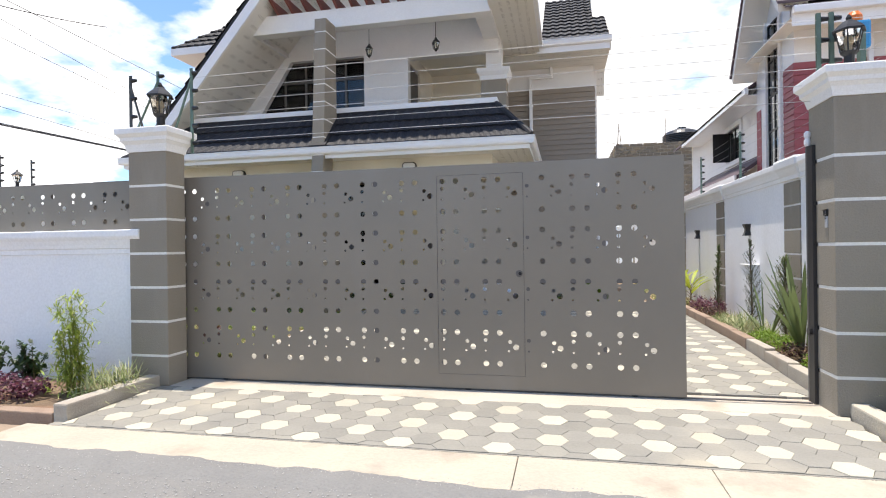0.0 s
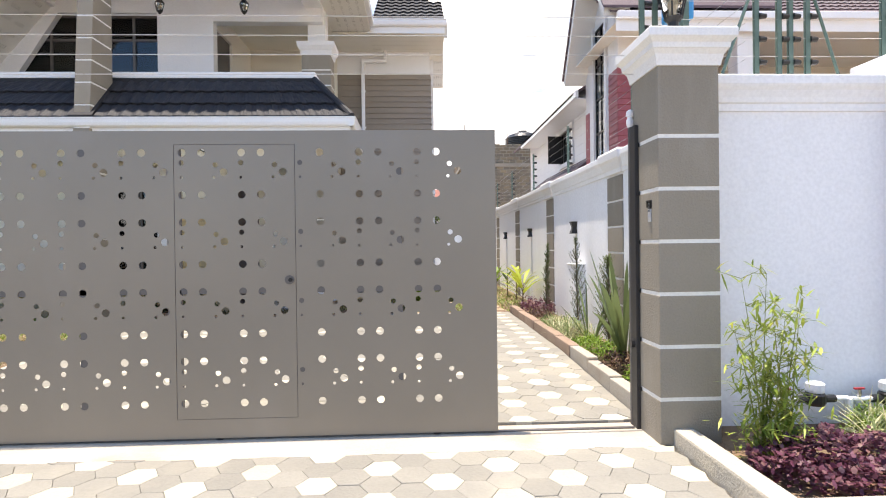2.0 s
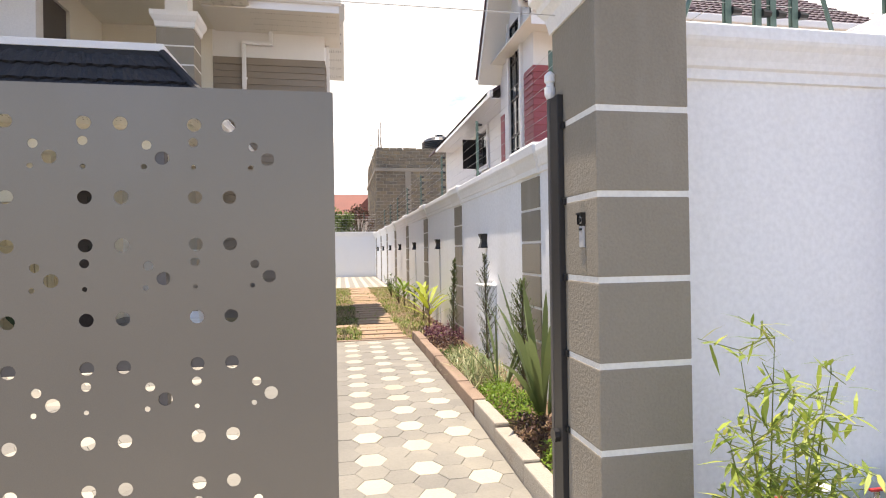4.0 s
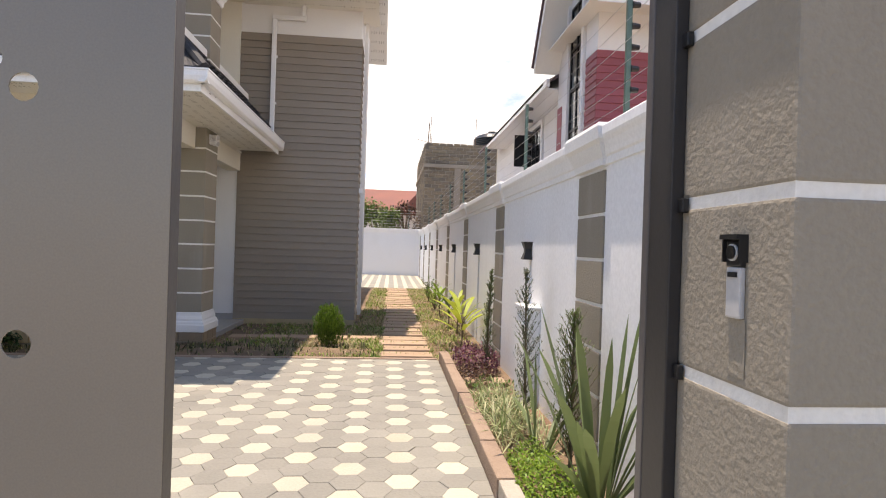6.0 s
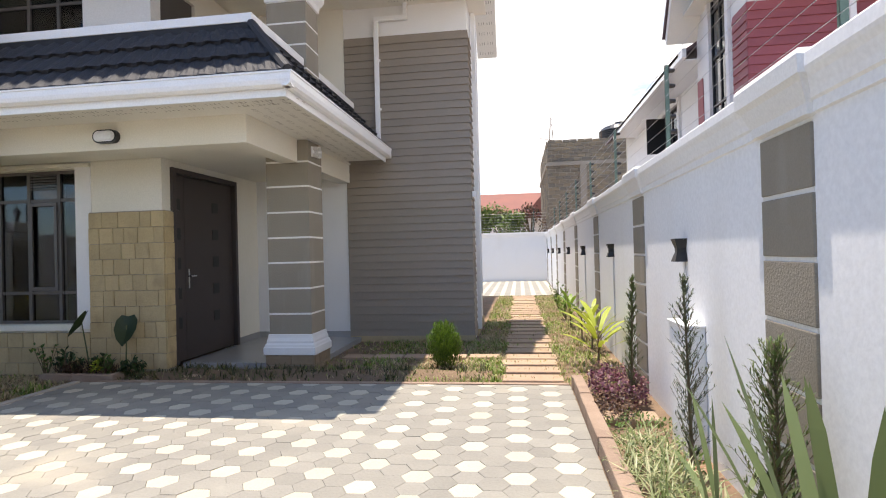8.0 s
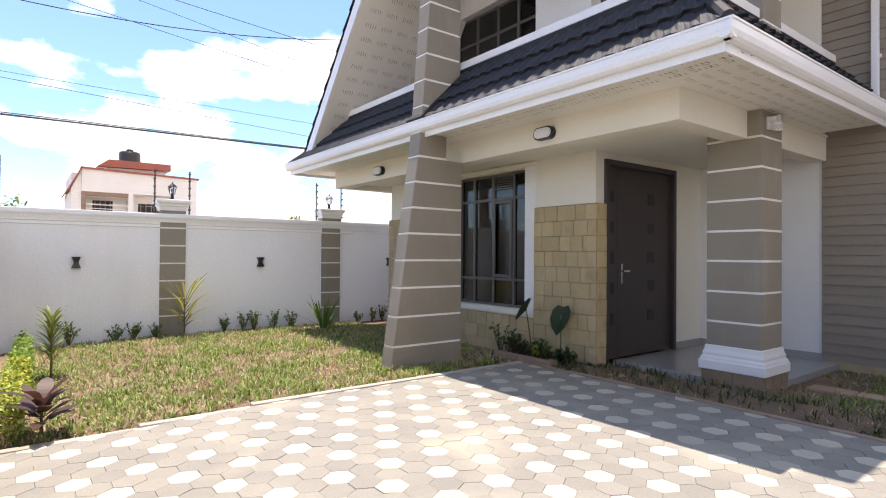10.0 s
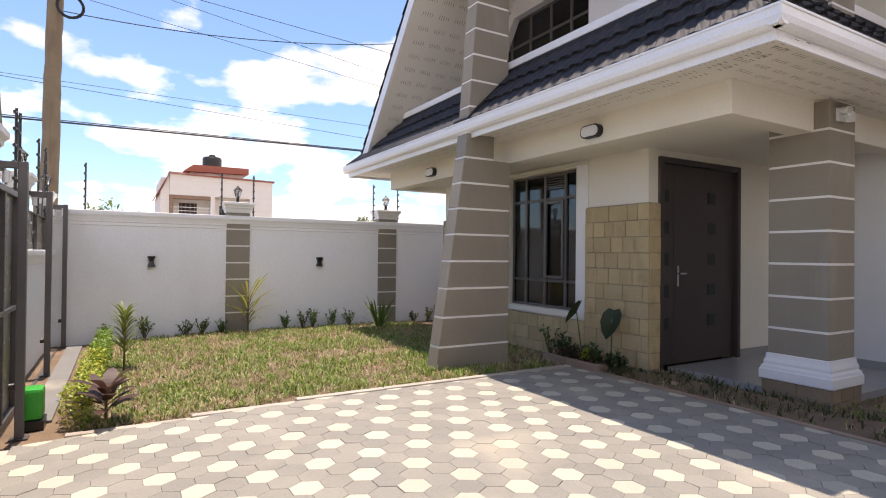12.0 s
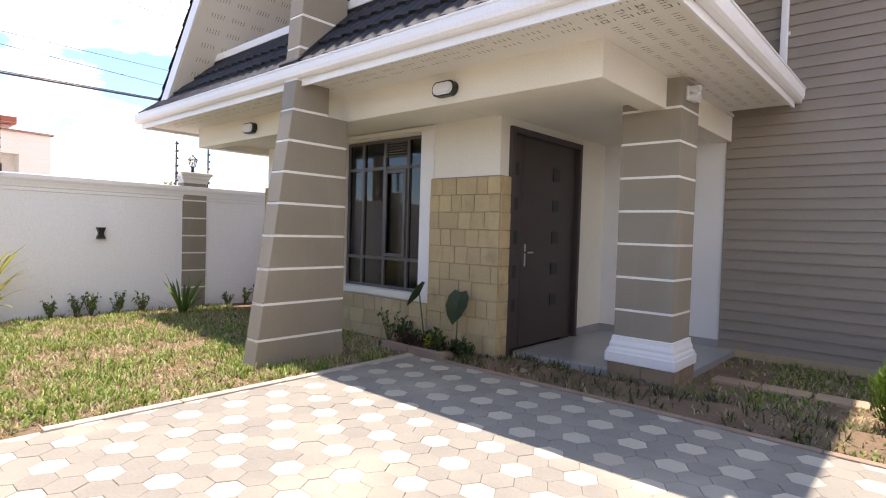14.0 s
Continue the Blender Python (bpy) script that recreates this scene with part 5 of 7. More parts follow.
def cypress(x, y, z, h, rad, seed, label, mat=LEAF_CYPRESS, density=1.0):
    """A slim young conifer: upswept twigs with short scale sprays, gaps between them."""
    r = random.Random(seed)
    p = thing("cypress", label, "shrub", "slim conifers")
    lean = Vector((r.gauss(0, 0.03), r.gauss(0, 0.03), 0))
    axis = lambda t: Vector((x, y, z)) + lean * t * t + Vector((0, 0, h * t))
    b = polytube(bmesh.new(), [axis(k / 8) for k in range(9)], [0.013 - 0.0012 * k for k in range(9)], 6)
    pts, ds, ls = [], [], []
    for k in range(int(105 * h * density)):
        t = 0.06 + 0.92 * (k + r.random()) / int(105 * h * density)
        a = r.uniform(0, 2 * math.pi)
        rr = rad * (1 - t) ** 0.55 * (0.45 + 0.55 * min(1, t * 4)) * r.uniform(0.55, 1.5)
        base = axis(t)
        tip = base + Vector((math.cos(a) * rr, math.sin(a) * rr, rr * r.uniform(0.9, 1.9)))
        tube(b, base, tip, 0.0025, 0.001, 4)
        for j in range(13):
            q = base.lerp(tip, 0.12 + 0.88 * (j + r.random()) / 13)
            pts.append(q)
            ds.append((tip - base).normalized() + unit(r) * 0.7)
            ls.append(r.uniform(0.018, 0.042))
    part("stem", b, BARK, p)
    blades("sprays", pts, ds, ls, [r.uniform(0.0022, 0.0042) for _ in pts], mat, p, 0.1)
    return p


def mound(name, cx, cy, z, rx, ry, h, n, L, W, mat, seed, label, parent_kind="stuff"):
    """A low cover of small leaves with an uneven outline."""
    r = random.Random(seed)
    pts = []
    while len(pts) < n:
        u, v = r.uniform(-1, 1), r.uniform(-1, 1)
        e = u * u + v * v
        if e > 1 + 0.35 * noise.noise((u * 3 + seed, v * 3, 0)):
            continue
        top = h * (0.45 + 0.55 * math.sqrt(max(0, 1 - e * 0.85))) * (0.7 + 0.6 * noise.noise((cx + u * rx * 7, cy + v * ry * 7, seed)) + 0.3)
        pts.append(Vector((cx + u * rx, cy + v * ry, z + top * r.random() ** 0.45)))
    o = sprays(name, pts, L, W, mat, None, r, up=0.5, bend=0.2)
    return tagged(o, label, "ground cover", kind=parent_kind)


def broadleaf(x, y, z, n, L, W, h, mat, seed, label, name="broadleaf_plant", lean=0.7, category="plant"):
    """A stem with arching wide leaves."""
    r = random.Random(seed)
    p = thing(name, label, category)
    b = tube(bmesh.new(), (x, y, z - 0.02), (x + r.gauss(0, 0.02), y, z + h), 0.014, 0.008, 7)
    for k in range(n):
        t = 0.25 + 0.75 * (k + 0.5) / n
        a = k * 2.4 + r.uniform(-0.3, 0.3)
        base = Vector((x, y, z + h * t))
        d = Vector((math.cos(a) * lean, math.sin(a) * lean, 0.25 + t * 0.9)).normalized()
        knee = base + d * (L * 0.22)
        tube(b, base, knee, 0.005, 0.004, 5)
        blades("leaf", [knee], [d], [L * r.uniform(0.7, 1.1)], [W * r.uniform(0.8, 1.15)], mat, p, bend=r.uniform(0.25, 0.6), segments=6)
    part("stem", b, BARK, p)
    return p


def shrub(x, y, z, h, seed, mat, label, name="shrub", n=260, L=0.05, W=0.016):
    r = random.Random(seed)
    p = thing(name, label, "shrub")
    b = bmesh.new()
    pts = []
    for k in range(9):
        a = r.uniform(0, 2 * math.pi)
        tip = Vector((x + 0.45 * h * math.cos(a) * r.random(), y + 0.45 * h * math.sin(a) * r.random(), z + h * r.uniform(0.55, 1.0)))
        tube(b, (x, y, z - 0.02), tip, 0.007, 0.003, 5)
        for j in range(n // 9):
            pts.append(Vector((x, y, z)).lerp(tip, r.uniform(0.35, 1.05)) + unit(r) * 0.045 * r.random() * h / 0.4)
    part("stem", b, BARK, p)
    sprays("leaves", pts, L, W, mat, p, r, up=0.4, bend=0.25)
    return p


# bed along the side wall
flax(3.27, 6.95, 0.20, 26, 1.12, 0.026, LEAF_AGAVE, 3, "tall upright flax with stiff green sword leaves")
flax(3.20, 7.75, 0.19, 9, 0.75, 0.016, LEAF_AGAVE, 13, "young flax with arching green blades", 0.7)
cypress(3.33, 7.55, 0.17, 0.98, 0.17, 4, "slim soft green conifer by the white wall", LEAF_CONIFER, 1.7)
cypress(3.33, 8.72, 0.15, 1.22, 0.13, 5, "slim grey-green conifer by the white wall")
cypress(3.28, 10.25, 0.15, 1.16, 0.08, 6, "thin green conifer by the white wall", LEAF_CONIFER, 1.6)
broadleaf(3.22, 11.95, 0.19, 15, 0.52, 0.042, 0.34, LEAF_YELLOW, 8, "ginger lily with long yellow-green leaves")
broadleaf(3.28, 13.0, 0.18, 12, 0.40, 0.035, 0.42, LEAF_YELLOW, 18, "yellow-leaved young shrub by the wall")
broadleaf(3.24, 13.9, 0.18, 12, 0.30, 0.03, 0.40, LEAF_DARK, 28, "dark-leaved young shrub by the wall")
broadleaf(3.2, 15.3, 0.18, 14, 0.34, 0.035, 0.42, LEAF_BRIGHT, 38, "bright green young shrub by the wall")
shrub(3.2, 16.5, 0.17, 0.6, 48, LEAF_BRIGHT, "bushy green shrub by the wall")
shrub(3.2, 18.5, 0.17, 0.6, 49, LEAF_GREEN, "bushy green shrub by the wall")
mound("purple_groundcover", 3.20, 10.55, 0.15, 0.27, 0.55, 0.24, 1500, 0.035, 0.012, LEAF_PURPLE, 1, "purple-leaved ground cover in the side bed")
mound("brown_groundcover", 3.10, 9.95, 0.15, 0.20, 0.30, 0.16, 600, 0.03, 0.010, LEAF_MAROON, 2, "bronze ground cover in the side bed")
mound("striped_grass", 3.12, 8.65, 0.16, 0.22, 0.55, 0.13, 460, 0.17, 0.005, LEAF_STRIPED, 3, "pale striped mondo grass in the side bed")
mound("striped_grass", 3.12, 8.1, 0.16, 0.20, 0.4, 0.13, 260, 0.20, 0.005, LEAF_STRIPED, 33, "pale striped mondo grass in the side bed")
mound("bright_groundcover", 3.10, 7.25, 0.16, 0.19, 0.55, 0.16, 2300, 0.026, 0.007, LEAF_BRIGHT, 4, "bright green mossy ground cover in the side bed")
mound("bronze_groundcover", 3.10, 6.45, 0.15, 0.19, 0.32, 0.15, 900, 0.028, 0.009, LEAF_MAROON, 5, "bronze-purple ground cover in the side bed")
mound("bright_groundcover", 3.08, 5.95, 0.14, 0.17, 0.28, 0.15, 800, 0.026, 0.007, LEAF_BRIGHT, 6, "bright green ground cover by the gate pillar")
mound("green_groundcover", 3.2, 9.2, 0.15, 0.3, 0.7, 0.10, 700, 0.04, 0.008, LEAF_GREEN, 7, "low green ground cover in the side bed")

# verges outside the gate
bamboo(3.27, 4.66, 0.05, 1.08, 11, "young bamboo with yellow-green leaves by the pillar")
bamboo(-3.42, 4.55, 0.05, 0.92, 12, "young bamboo with yellow-green leaves by the low wall")
mound("purple_groundcover", 3.55, 4.42, 0.06, 0.55, 0.32, 0.20, 3600, 0.032, 0.013, LEAF_PURPLE, 21, "dense purple ground cover in the verge")
mound("purple_groundcover", 4.35, 4.42, 0.06, 0.5, 0.30, 0.17, 1800, 0.032, 0.013, LEAF_PURPLE, 22, "dense purple ground cover in the verge")
mound("bright_groundcover", 4.45, 5.0, 0.06, 0.50, 0.22, 0.18, 1800, 0.03, 0.008, LEAF_BRIGHT, 23, "bright green ground cover in the verge")
mound("striped_grass", 4.15, 4.80, 0.06, 0.28, 0.22, 0.16, 420, 0.20, 0.005, LEAF_STRIPED, 24, "pale striped mondo grass in the verge")
mound("purple_groundcover", -4.0, 4.38, 0.05, 0.45, 0.24, 0.18, 1600, 0.032, 0.013, LEAF_PURPLE, 25, "dense purple ground cover in the verge")
mound("striped_grass", -3.12, 4.62, 0.05, 0.20, 0.30, 0.15, 420, 0.20, 0.005, LEAF_STRIPED, 26, "pale striped mondo grass in the verge")
shrub(-4.05, 4.72, 0.05, 0.45, 27, LEAF_DARK, "dark glossy-leaved shrub by the low wall", n=420, L=0.06, W=0.017)
shrub(-4.6, 4.75, 0.05, 0.42, 28, LEAF_DARK, "dark glossy-leaved shrub by the low wall", n=320, L=0.06, W=0.017)

# lawn border
broadleaf(-5.45, 6.16, 0.12, 64, 0.24, 0.016, 0.62, LEAF_CROTON, 31, "narrow-leaved croton at the lawn's edge", "croton", 0.55)
broadleaf(-3.10, 6.02, 0.10, 20, 0.27, 0.055, 0.26, LEAF_MAROON, 32, "bronze-leaved cordyline at the lawn's edge", "cordyline", 0.9)
broadleaf(-7.60, 8.02, 0.12, 30, 0.62, 0.016, 0.62, LEAF_PALM, 33, "young palm with yellow fronds by the wall", "young_palm", 0.75)
flax(-7.25, 10.32, 0.14, 30, 0.70, 0.018, LEAF_GREEN, 34, "spiky green flax by the wall", 0.4)
broadleaf(-7.4, 12.0, 0.14, 9, 0.32, 0.06, 0.4, LEAF_MAROON, 35, "bronze broad-leaved plant by the wall")
rr = random.Random(36)
for k in range(16):
    mound("yellow_hedge", -3.15 - 0.28 * k, 5.80 + 0.008 * k, 0.10, 0.20, 0.10 + 0.05 * rr.random(), 0.17 + 0.13 * rr.random(), 230, 0.035, 0.013, LEAF_YELLOW if k < 9 else LEAF_BRIGHT, 40 + k, "low yellow-green hedge along the front wall")
for yy in (5.9, 6.45, 7.05, 7.3, 7.6, 8.7, 9.0, 9.2, 9.55, 9.9, 11.3, 11.6, 11.85):
    shrub(-7.72, yy, 0.13, rr.uniform(0.20, 0.40), int(yy * 100), LEAF_GREEN, "small dark climber seedling at the wall's foot", "seedling", 130, 0.055, 0.016)

# bed under the window
kb = thing("bed_kerb", "red earthy stone kerb of the bed under the window", "kerb")
for a, b, c, d in ((-3.38, -2.95, 11.02, 11.10), (-2.945, -2.50, 11.02, 11.10), (-2.50, -2.42, 11.02, 11.36)):
    part("kerb_stone", cubes((a, b, c, d, 0.1, 0.225), bevel=0.012), KERB_RED, kb)


TARO = foliage("dark_taro_leaf", (0.012, 0.022, 0.008), (0.03, 0.05, 0.018))


def elephant_ear(x, y, z, stems, seed, label):
    r = random.Random(seed)
    p = thing("elephant_ear", label, "plant")
    b = bmesh.new()
    for tx, ty, tz, s, ang in stems:
        tip = Vector((x + tx, y + ty, z + tz))
        tube(b, (x + 0.3 * tx, y, z), tip, 0.009, 0.006, 6)
        outline = [(0, 0.30), (0.11, 0.33), (0.19, 0.20), (0.20, 0.0), (0.13, -0.20), (0.0, -0.36), (-0.13, -0.20), (-0.20, 0.0), (-0.19, 0.20), (-0.11, 0.33)]
        lb = bmesh.new()
        c = lb.verts.new((0, 0.04, -0.0))
        ring = [lb.verts.new((u * s, -0.03 * abs(u) * 6 * s, v * s)) for u, v in outline]
        for i in range(10):
            lb.faces.new((c, ring[i], ring[(i + 1) % 10]))
        lb.transform(Matrix.Translation(tip) @ Matrix.Rotation(radians(ang), 4, "Z") @ Matrix.Rotation(radians(-35), 4, "X") @ Matrix.Translation((0, 0, -0.1 * s)))
        part("leaf", lb, TARO, p)
    part("stalk", b, foliage("stalk_green", (0.10, 0.12, 0.05), (0.16, 0.17, 0.08)), p)
    return p


elephant_ear(-2.55, 11.36, 0.15, [(0.14, -0.10, 0.62, 0.62, 20)], 1, "elephant ear with one large dark leaf")
elephant_ear(-2.95, 11.34, 0.15, [(-0.05, -0.10, 0.70, 0.55, -65)], 2, "elephant ear with a drooping dark leaf")
shrub(-2.85, 11.28, 0.14, 0.30, 61, LEAF_DARK, "low dark plants in the bed under the window", n=160)
shrub(-3.5, 11.25, 0.14, 0.42, 62, LEAF_GREEN, "small green plant in the bed under the window", n=90)
mound("dry_clippings", -2.9, 11.22, 0.14, 0.45, 0.14, 0.16, 520, 0.10, 0.006, LEAF_MAROON, 63, "dark withered leaves in the bed under the window")
for k, (bx, bh, bm_) in enumerate(((-3.28, 0.34, LEAF_DARK), (-3.08, 0.22, LEAF_DARK), (-2.66, 0.26, LEAF_GREEN), (-2.42, 0.20, LEAF_DARK), (-2.25, 0.24, LEAF_DARK))):
    shrub(bx, 11.24, 0.15, bh, 640 + k, bm_, "low dark-leaved plant in the bed under the window", n=110, L=0.075, W=0.017)
mound("yellow_groundcover", -2.78, 11.22, 0.14, 0.09, 0.08, 0.20, 60, 0.06, 0.03, LEAF_YELLOW, 64, "small yellow-leaved plant in the bed")

# round thuja
r = random.Random(70)
th = thing("thuja", "small rounded bright green thuja in front of the siding", "shrub")
pts, ds = [], []
for k in range(3400):
    d = unit(r)
    t = r.random() ** 0.35
    lob = 1 + 0.22 * noise.noise((d.x * 3, d.y * 3, d.z * 3))
    q = Vector((1.38 + d.x * 0.205 * t * lob, 11.88 + d.y * 0.205 * t * lob, 0.41 + d.z * 0.285 * t * lob))
    pts.append(q)
    ds.append(Vector((d.x * 0.5, d.y * 0.5, 0.9)) + unit(r) * 0.4)
part("trunk", tube(bmesh.new(), (1.38, 11.88, 0.10), (1.38, 11.88, 0.4), 0.018, 0.01, 7), BARK, th)
blades("foliage", pts, ds, [r.uniform(0.03, 0.06) for _ in pts], [r.uniform(0.004, 0.009) for _ in pts], foliage("thuja_sprays", (0.045, 0.095, 0.012), (0.16, 0.26, 0.03)), th, 0.1)


# ---- grass ----
def grass_patch(name, areas, count, seed, mat, label, skip, length=(0.035, 0.095), thin=0.0):
    r = np.random.default_rng(seed)
    vs, fs = [], []
    area = [(b - a) * (d - c) for a, b, c, d in areas]
    for (a, b, c, d), s in zip(areas, area):
        k = int(count * s / sum(area))
        made = 0
        while made < k:
            x, y = r.uniform(a, b), r.uniform(c, d)
            dens = 0.45 + 0.9 * noise.noise((x * 1.3, y * 1.3, seed)) + 0.9 * noise.noise((x * 5.5, y * 5.5, seed + 3))
            made += 1
            if r.random() > dens + 0.32 - thin or skip(x, y):
                continue
            # a tuft of a few blades
            for j in range(3):
                an, tilt = r.uniform(0, 2 * math.pi), r.uniform(0.25, 1.35)
                L, W = r.uniform(*length), r.uniform(0.003, 0.0075)
                px_, py_ = x + r.normal(0, 0.012), y + r.normal(0, 0.012)
                z = pz(py_) - 0.024
                dx, dy, dz = math.cos(an) * math.sin(tilt), math.sin(an) * math.sin(tilt), math.cos(tilt)
                sx, sy = -math.sin(an) * W, math.cos(an) * W
                m = len(vs)
                vs += [(px_ - sx, py_ - sy, z), (px_ + sx, py_ + sy, z), (px_ + dx * L * 0.6 + sx, py_ + dy * L * 0.6 + sy, z + dz * L * 0.65), (px_ + dx * L * 0.6 - sx, py_ + dy * L * 0.6 - sy, z + dz * L * 0.65), (px_ + dx * L * 1.05, py_ + dy * L * 1.05, z + dz * L * 0.85)]
                fs += [(m, m + 1, m + 2, m + 3), (m + 3, m + 2, m + 4)]
    return tagged(part(name, mesh_from(name, vs, fs), mat), label, "grass", kind="stuff")


on_path = lambda x, y: 2.12 < x < 2.72 and (y % 0.42) < 0.30
never = lambda x, y: (-3.66 < x < -3.38 and 9.38 < y < 10.5)
porch = lambda x, y: (x < -0.25 and y > 11.82) or (x < -2.4 and y > 11.0) or on_path(x, y) or (-0.1 < x < 2.0 and 12.45 < y < 12.68) or (x < 0.3 and (x * 377.7 + y * 913.3) % 1 < 0.72)
grass_patch("grass", [(-7.85, -2.93, 5.85, 11.3)], 30000, 3, GRASS, "patchy lawn of coarse green grass", never, (0.045, 0.12), thin=0.50)
grass_patch("dry_grass", [(-7.85, -2.93, 5.75, 11.3)], 19000, 4, GRASS_DRY, "straw-coloured dry grass between green tufts", never, (0.03, 0.09), thin=0.0)
grass_patch("grass", [(-2.4, 2.1, 11.08, 13.9), (1.65, 3.45, 11.08, 22.5)], 17000, 5, GRASS, "sparse green grass before the porch and along the path", porch, thin=0.42)
grass_patch("dry_grass", [(-2.4, 2.1, 11.08, 13.9), (1.65, 3.45, 11.08, 22.5)], 9000, 6, GRASS_DRY, "straw-coloured clippings before the porch and along the path", porch, (0.04, 0.11))

# withered tufts; part of their darkness is porch shade put into the colour
grass_patch("withered_grass", [(-3.4, 2.0, 11.08, 11.80)], 2300, 7, GRASS_WITHERED_SHADED, "long withered grass clumps along the edge of the porch, darkened for its shade", lambda x, y: (-0.92 < x < -0.2 and y > 11.74) or (x < -2.4 and y < 11.12), (0.07, 0.17), thin=0.30)
vs, fs = [], []
for i in range(57):
    for j in range(9):
        x, y = -3.40 + i * 0.096, 11.07 + j * 0.092
        bank = math.sin(math.pi * min(1, j / 8)) ** 0.6
        vs.append((x, y, 0.12 + bank * (0.035 + 0.045 * (0.5 + noise.noise((x * 2.3, y * 4, 1))) + 0.022 * noise.noise((x * 11, y * 11, 2)))))
        if i and j:
            a = 9 * i + j
            fs.append((a - 10, a - 1, a, a - 9))
tagged(part("soil_bank", mesh_from("soil_bank", vs, fs), SOIL, smooth=True), "loose dark red-brown soil banked before the porch", "soil", kind="stuff")

# stepping slabs
steps = thing("stepping_path", "stepping path of reddish concrete slabs set in grass", "path")
r = random.Random(5)
y = 11.12
while y < 22.4:
    part("slab", cubes((2.10 + r.uniform(-0.03, 0.03), 2.74 + r.uniform(-0.03, 0.03), y, y + 0.30, 0.05, 0.165 + r.uniform(-0.006, 0.006)), bevel=0.012), SLAB, steps)
    y += 0.42
row = thing("stepping_row", "row of reddish concrete slabs in front of the siding", "path")
for x in (-0.12, 0.30, 0.74, 1.18, 1.62):
    part("slab", cubes((x, x + 0.40, 12.44 + r.uniform(-0.02, 0.02), 12.70, 0.05, 0.160 + r.uniform(-0.006, 0.006)), bevel=0.012), SLAB, row)
for x in (-1.75, -1.05):
    part("slab", cubes((x, x + 0.5, 11.24, 11.50, 0.05, 0.158), bevel=0.012), SLAB, row)
part("slab", cubes((2.96, 3.4, 9.72, 9.98, 0.10, 0.185), bevel=0.012), SLAB, row)

# ---- lamps, fences and fittings on the boundary ----
def pillar_lantern(x, y, z, s=1.0):
    l = thing("pillar_lantern", "black six-sided lantern with clear glass on a pillar", "lantern", "pillar lanterns")
    q = lambda rows: [(a * s, z + b * s) for a, b in rows]
    part("foot", lathe(bmesh.new(), x, y, q([(0.07, 0), (0.07, 0.015), (0.045, 0.03), (0.035, 0.05), (0.035, 0.12), (0.05, 0.135), (0.06, 0.15)]), 12), BLACK, l)
    part("glass", lathe(bmesh.new(), x, y, q([(0.055, 0.151), (0.088, 0.299)]), 6), LAMP_GLASS, l, "clear glass")
    for k in range(6):
        a = k * math.pi / 3
        part("bar", tube(bmesh.new(), (x + 0.058 * s * math.cos(a), y + 0.058 * s * math.sin(a), z + 0.15 * s), (x + 0.092 * s * math.cos(a), y + 0.092 * s * math.sin(a), z + 0.30 * s), 0.006 * s, sides=5), BLACK, l)
    part("roof", lathe(bmesh.new(), x, y, q([(0.115, 0.30), (0.115, 0.31), (0.09, 0.335), (0.045, 0.375), (0.018, 0.39), (0.022, 0.405), (0.008, 0.43)]), 6), BLACK, l)
    part("bulb", lathe(bmesh.new(), x, y, q([(0.012, 0.16), (0.012, 0.20), (0.024, 0.225), (0.018, 0.255), (0.005, 0.27)]), 10), LAMP_GLOW, l, "warm bulb")
    return l


pillar_lantern(2.95, 5.17, 2.589)
pillar_lantern(-3.0, 5.16, 2.492, 1.12)
for x, y in ((WEST_X - 0.08, 7.89), (WEST_X - 0.08, 10.77), (WEST_X - 0.08, 13.65), (-5.56, 5.10), (-7.95, 5.11)):
    pillar_lantern(x, y, 2.41, 0.72)
pillar_lantern(4.77, 5.31, 2.556)


def wall_light(x, y, z, out):
    """Hourglass up-and-down light on a wall that runs along y."""
    l = thing("wall_light", "small black hourglass wall light on the white wall", "wall light", "garden wall lights")
    b = bmesh.new()
    rows = [(0.060, -0.085), (0.060, -0.078), (0.035, -0.015), (0.035, 0.015), (0.060, 0.078), (0.060, 0.085)]
    last = None
    for w, h in rows:
        ring = [b.verts.new(p) for p in ((x, y - w, z + h), (x + out * (0.035 + w * 0.85), y - w * 0.9, z + h), (x + out * (0.035 + w * 0.85), y + w * 0.9, z + h), (x, y + w, z + h))]
        if last:
            for i in range(4):
                b.faces.new((last[i], last[(i + 1) % 4], ring[(i + 1) % 4], ring[i]))
        else:
            b.faces.new(ring)
        last = ring
    b.faces.new(list(reversed(last)))
    bmesh.ops.recalc_face_normals(b, faces=b.faces)
    part("shell", b, BLACK_PLASTIC, l)
    part("back_plate", cubes((min(x, x + out * 0.012), max(x, x + out * 0.012), y - 0.03, y + 0.03, z - 0.05, z + 0.05)), BLACK_PLASTIC, l)


for k in range(8):
    wall_light(SIDE_X - 0.0005, 6.32 + 3.14 * k, 1.525, -1)
for yy in (6.54, 9.36, 12.12):
    wall_light(WEST_X + 0.0005, yy, 1.365, 1)

mb = thing("meter_box", "white rendered box built against the side wall", "meter box")
part("box", cubes((SIDE_X - 0.13, SIDE_X - 0.001, 9.05, 9.45, 0.1, 1.0), bevel=0.008), WHITE, mb)
part("cap", cubes((SIDE_X - 0.145, SIDE_X - 0.001, 9.04, 9.46, 1.001, 1.022), bevel=0.006), WHITE_SMOOTH, mb)
cond = thing("conduit", "thin white conduit below the wall light", "conduit")
for k in range(4):
    part("pipe", tube(bmesh.new(), (SIDE_X - 0.008, 6.32 + 3.14 * k, 0.1), (SIDE_X - 0.008, 6.32 + 3.14 * k, 1.43), 0.007), WHITE_SMOOTH, cond)


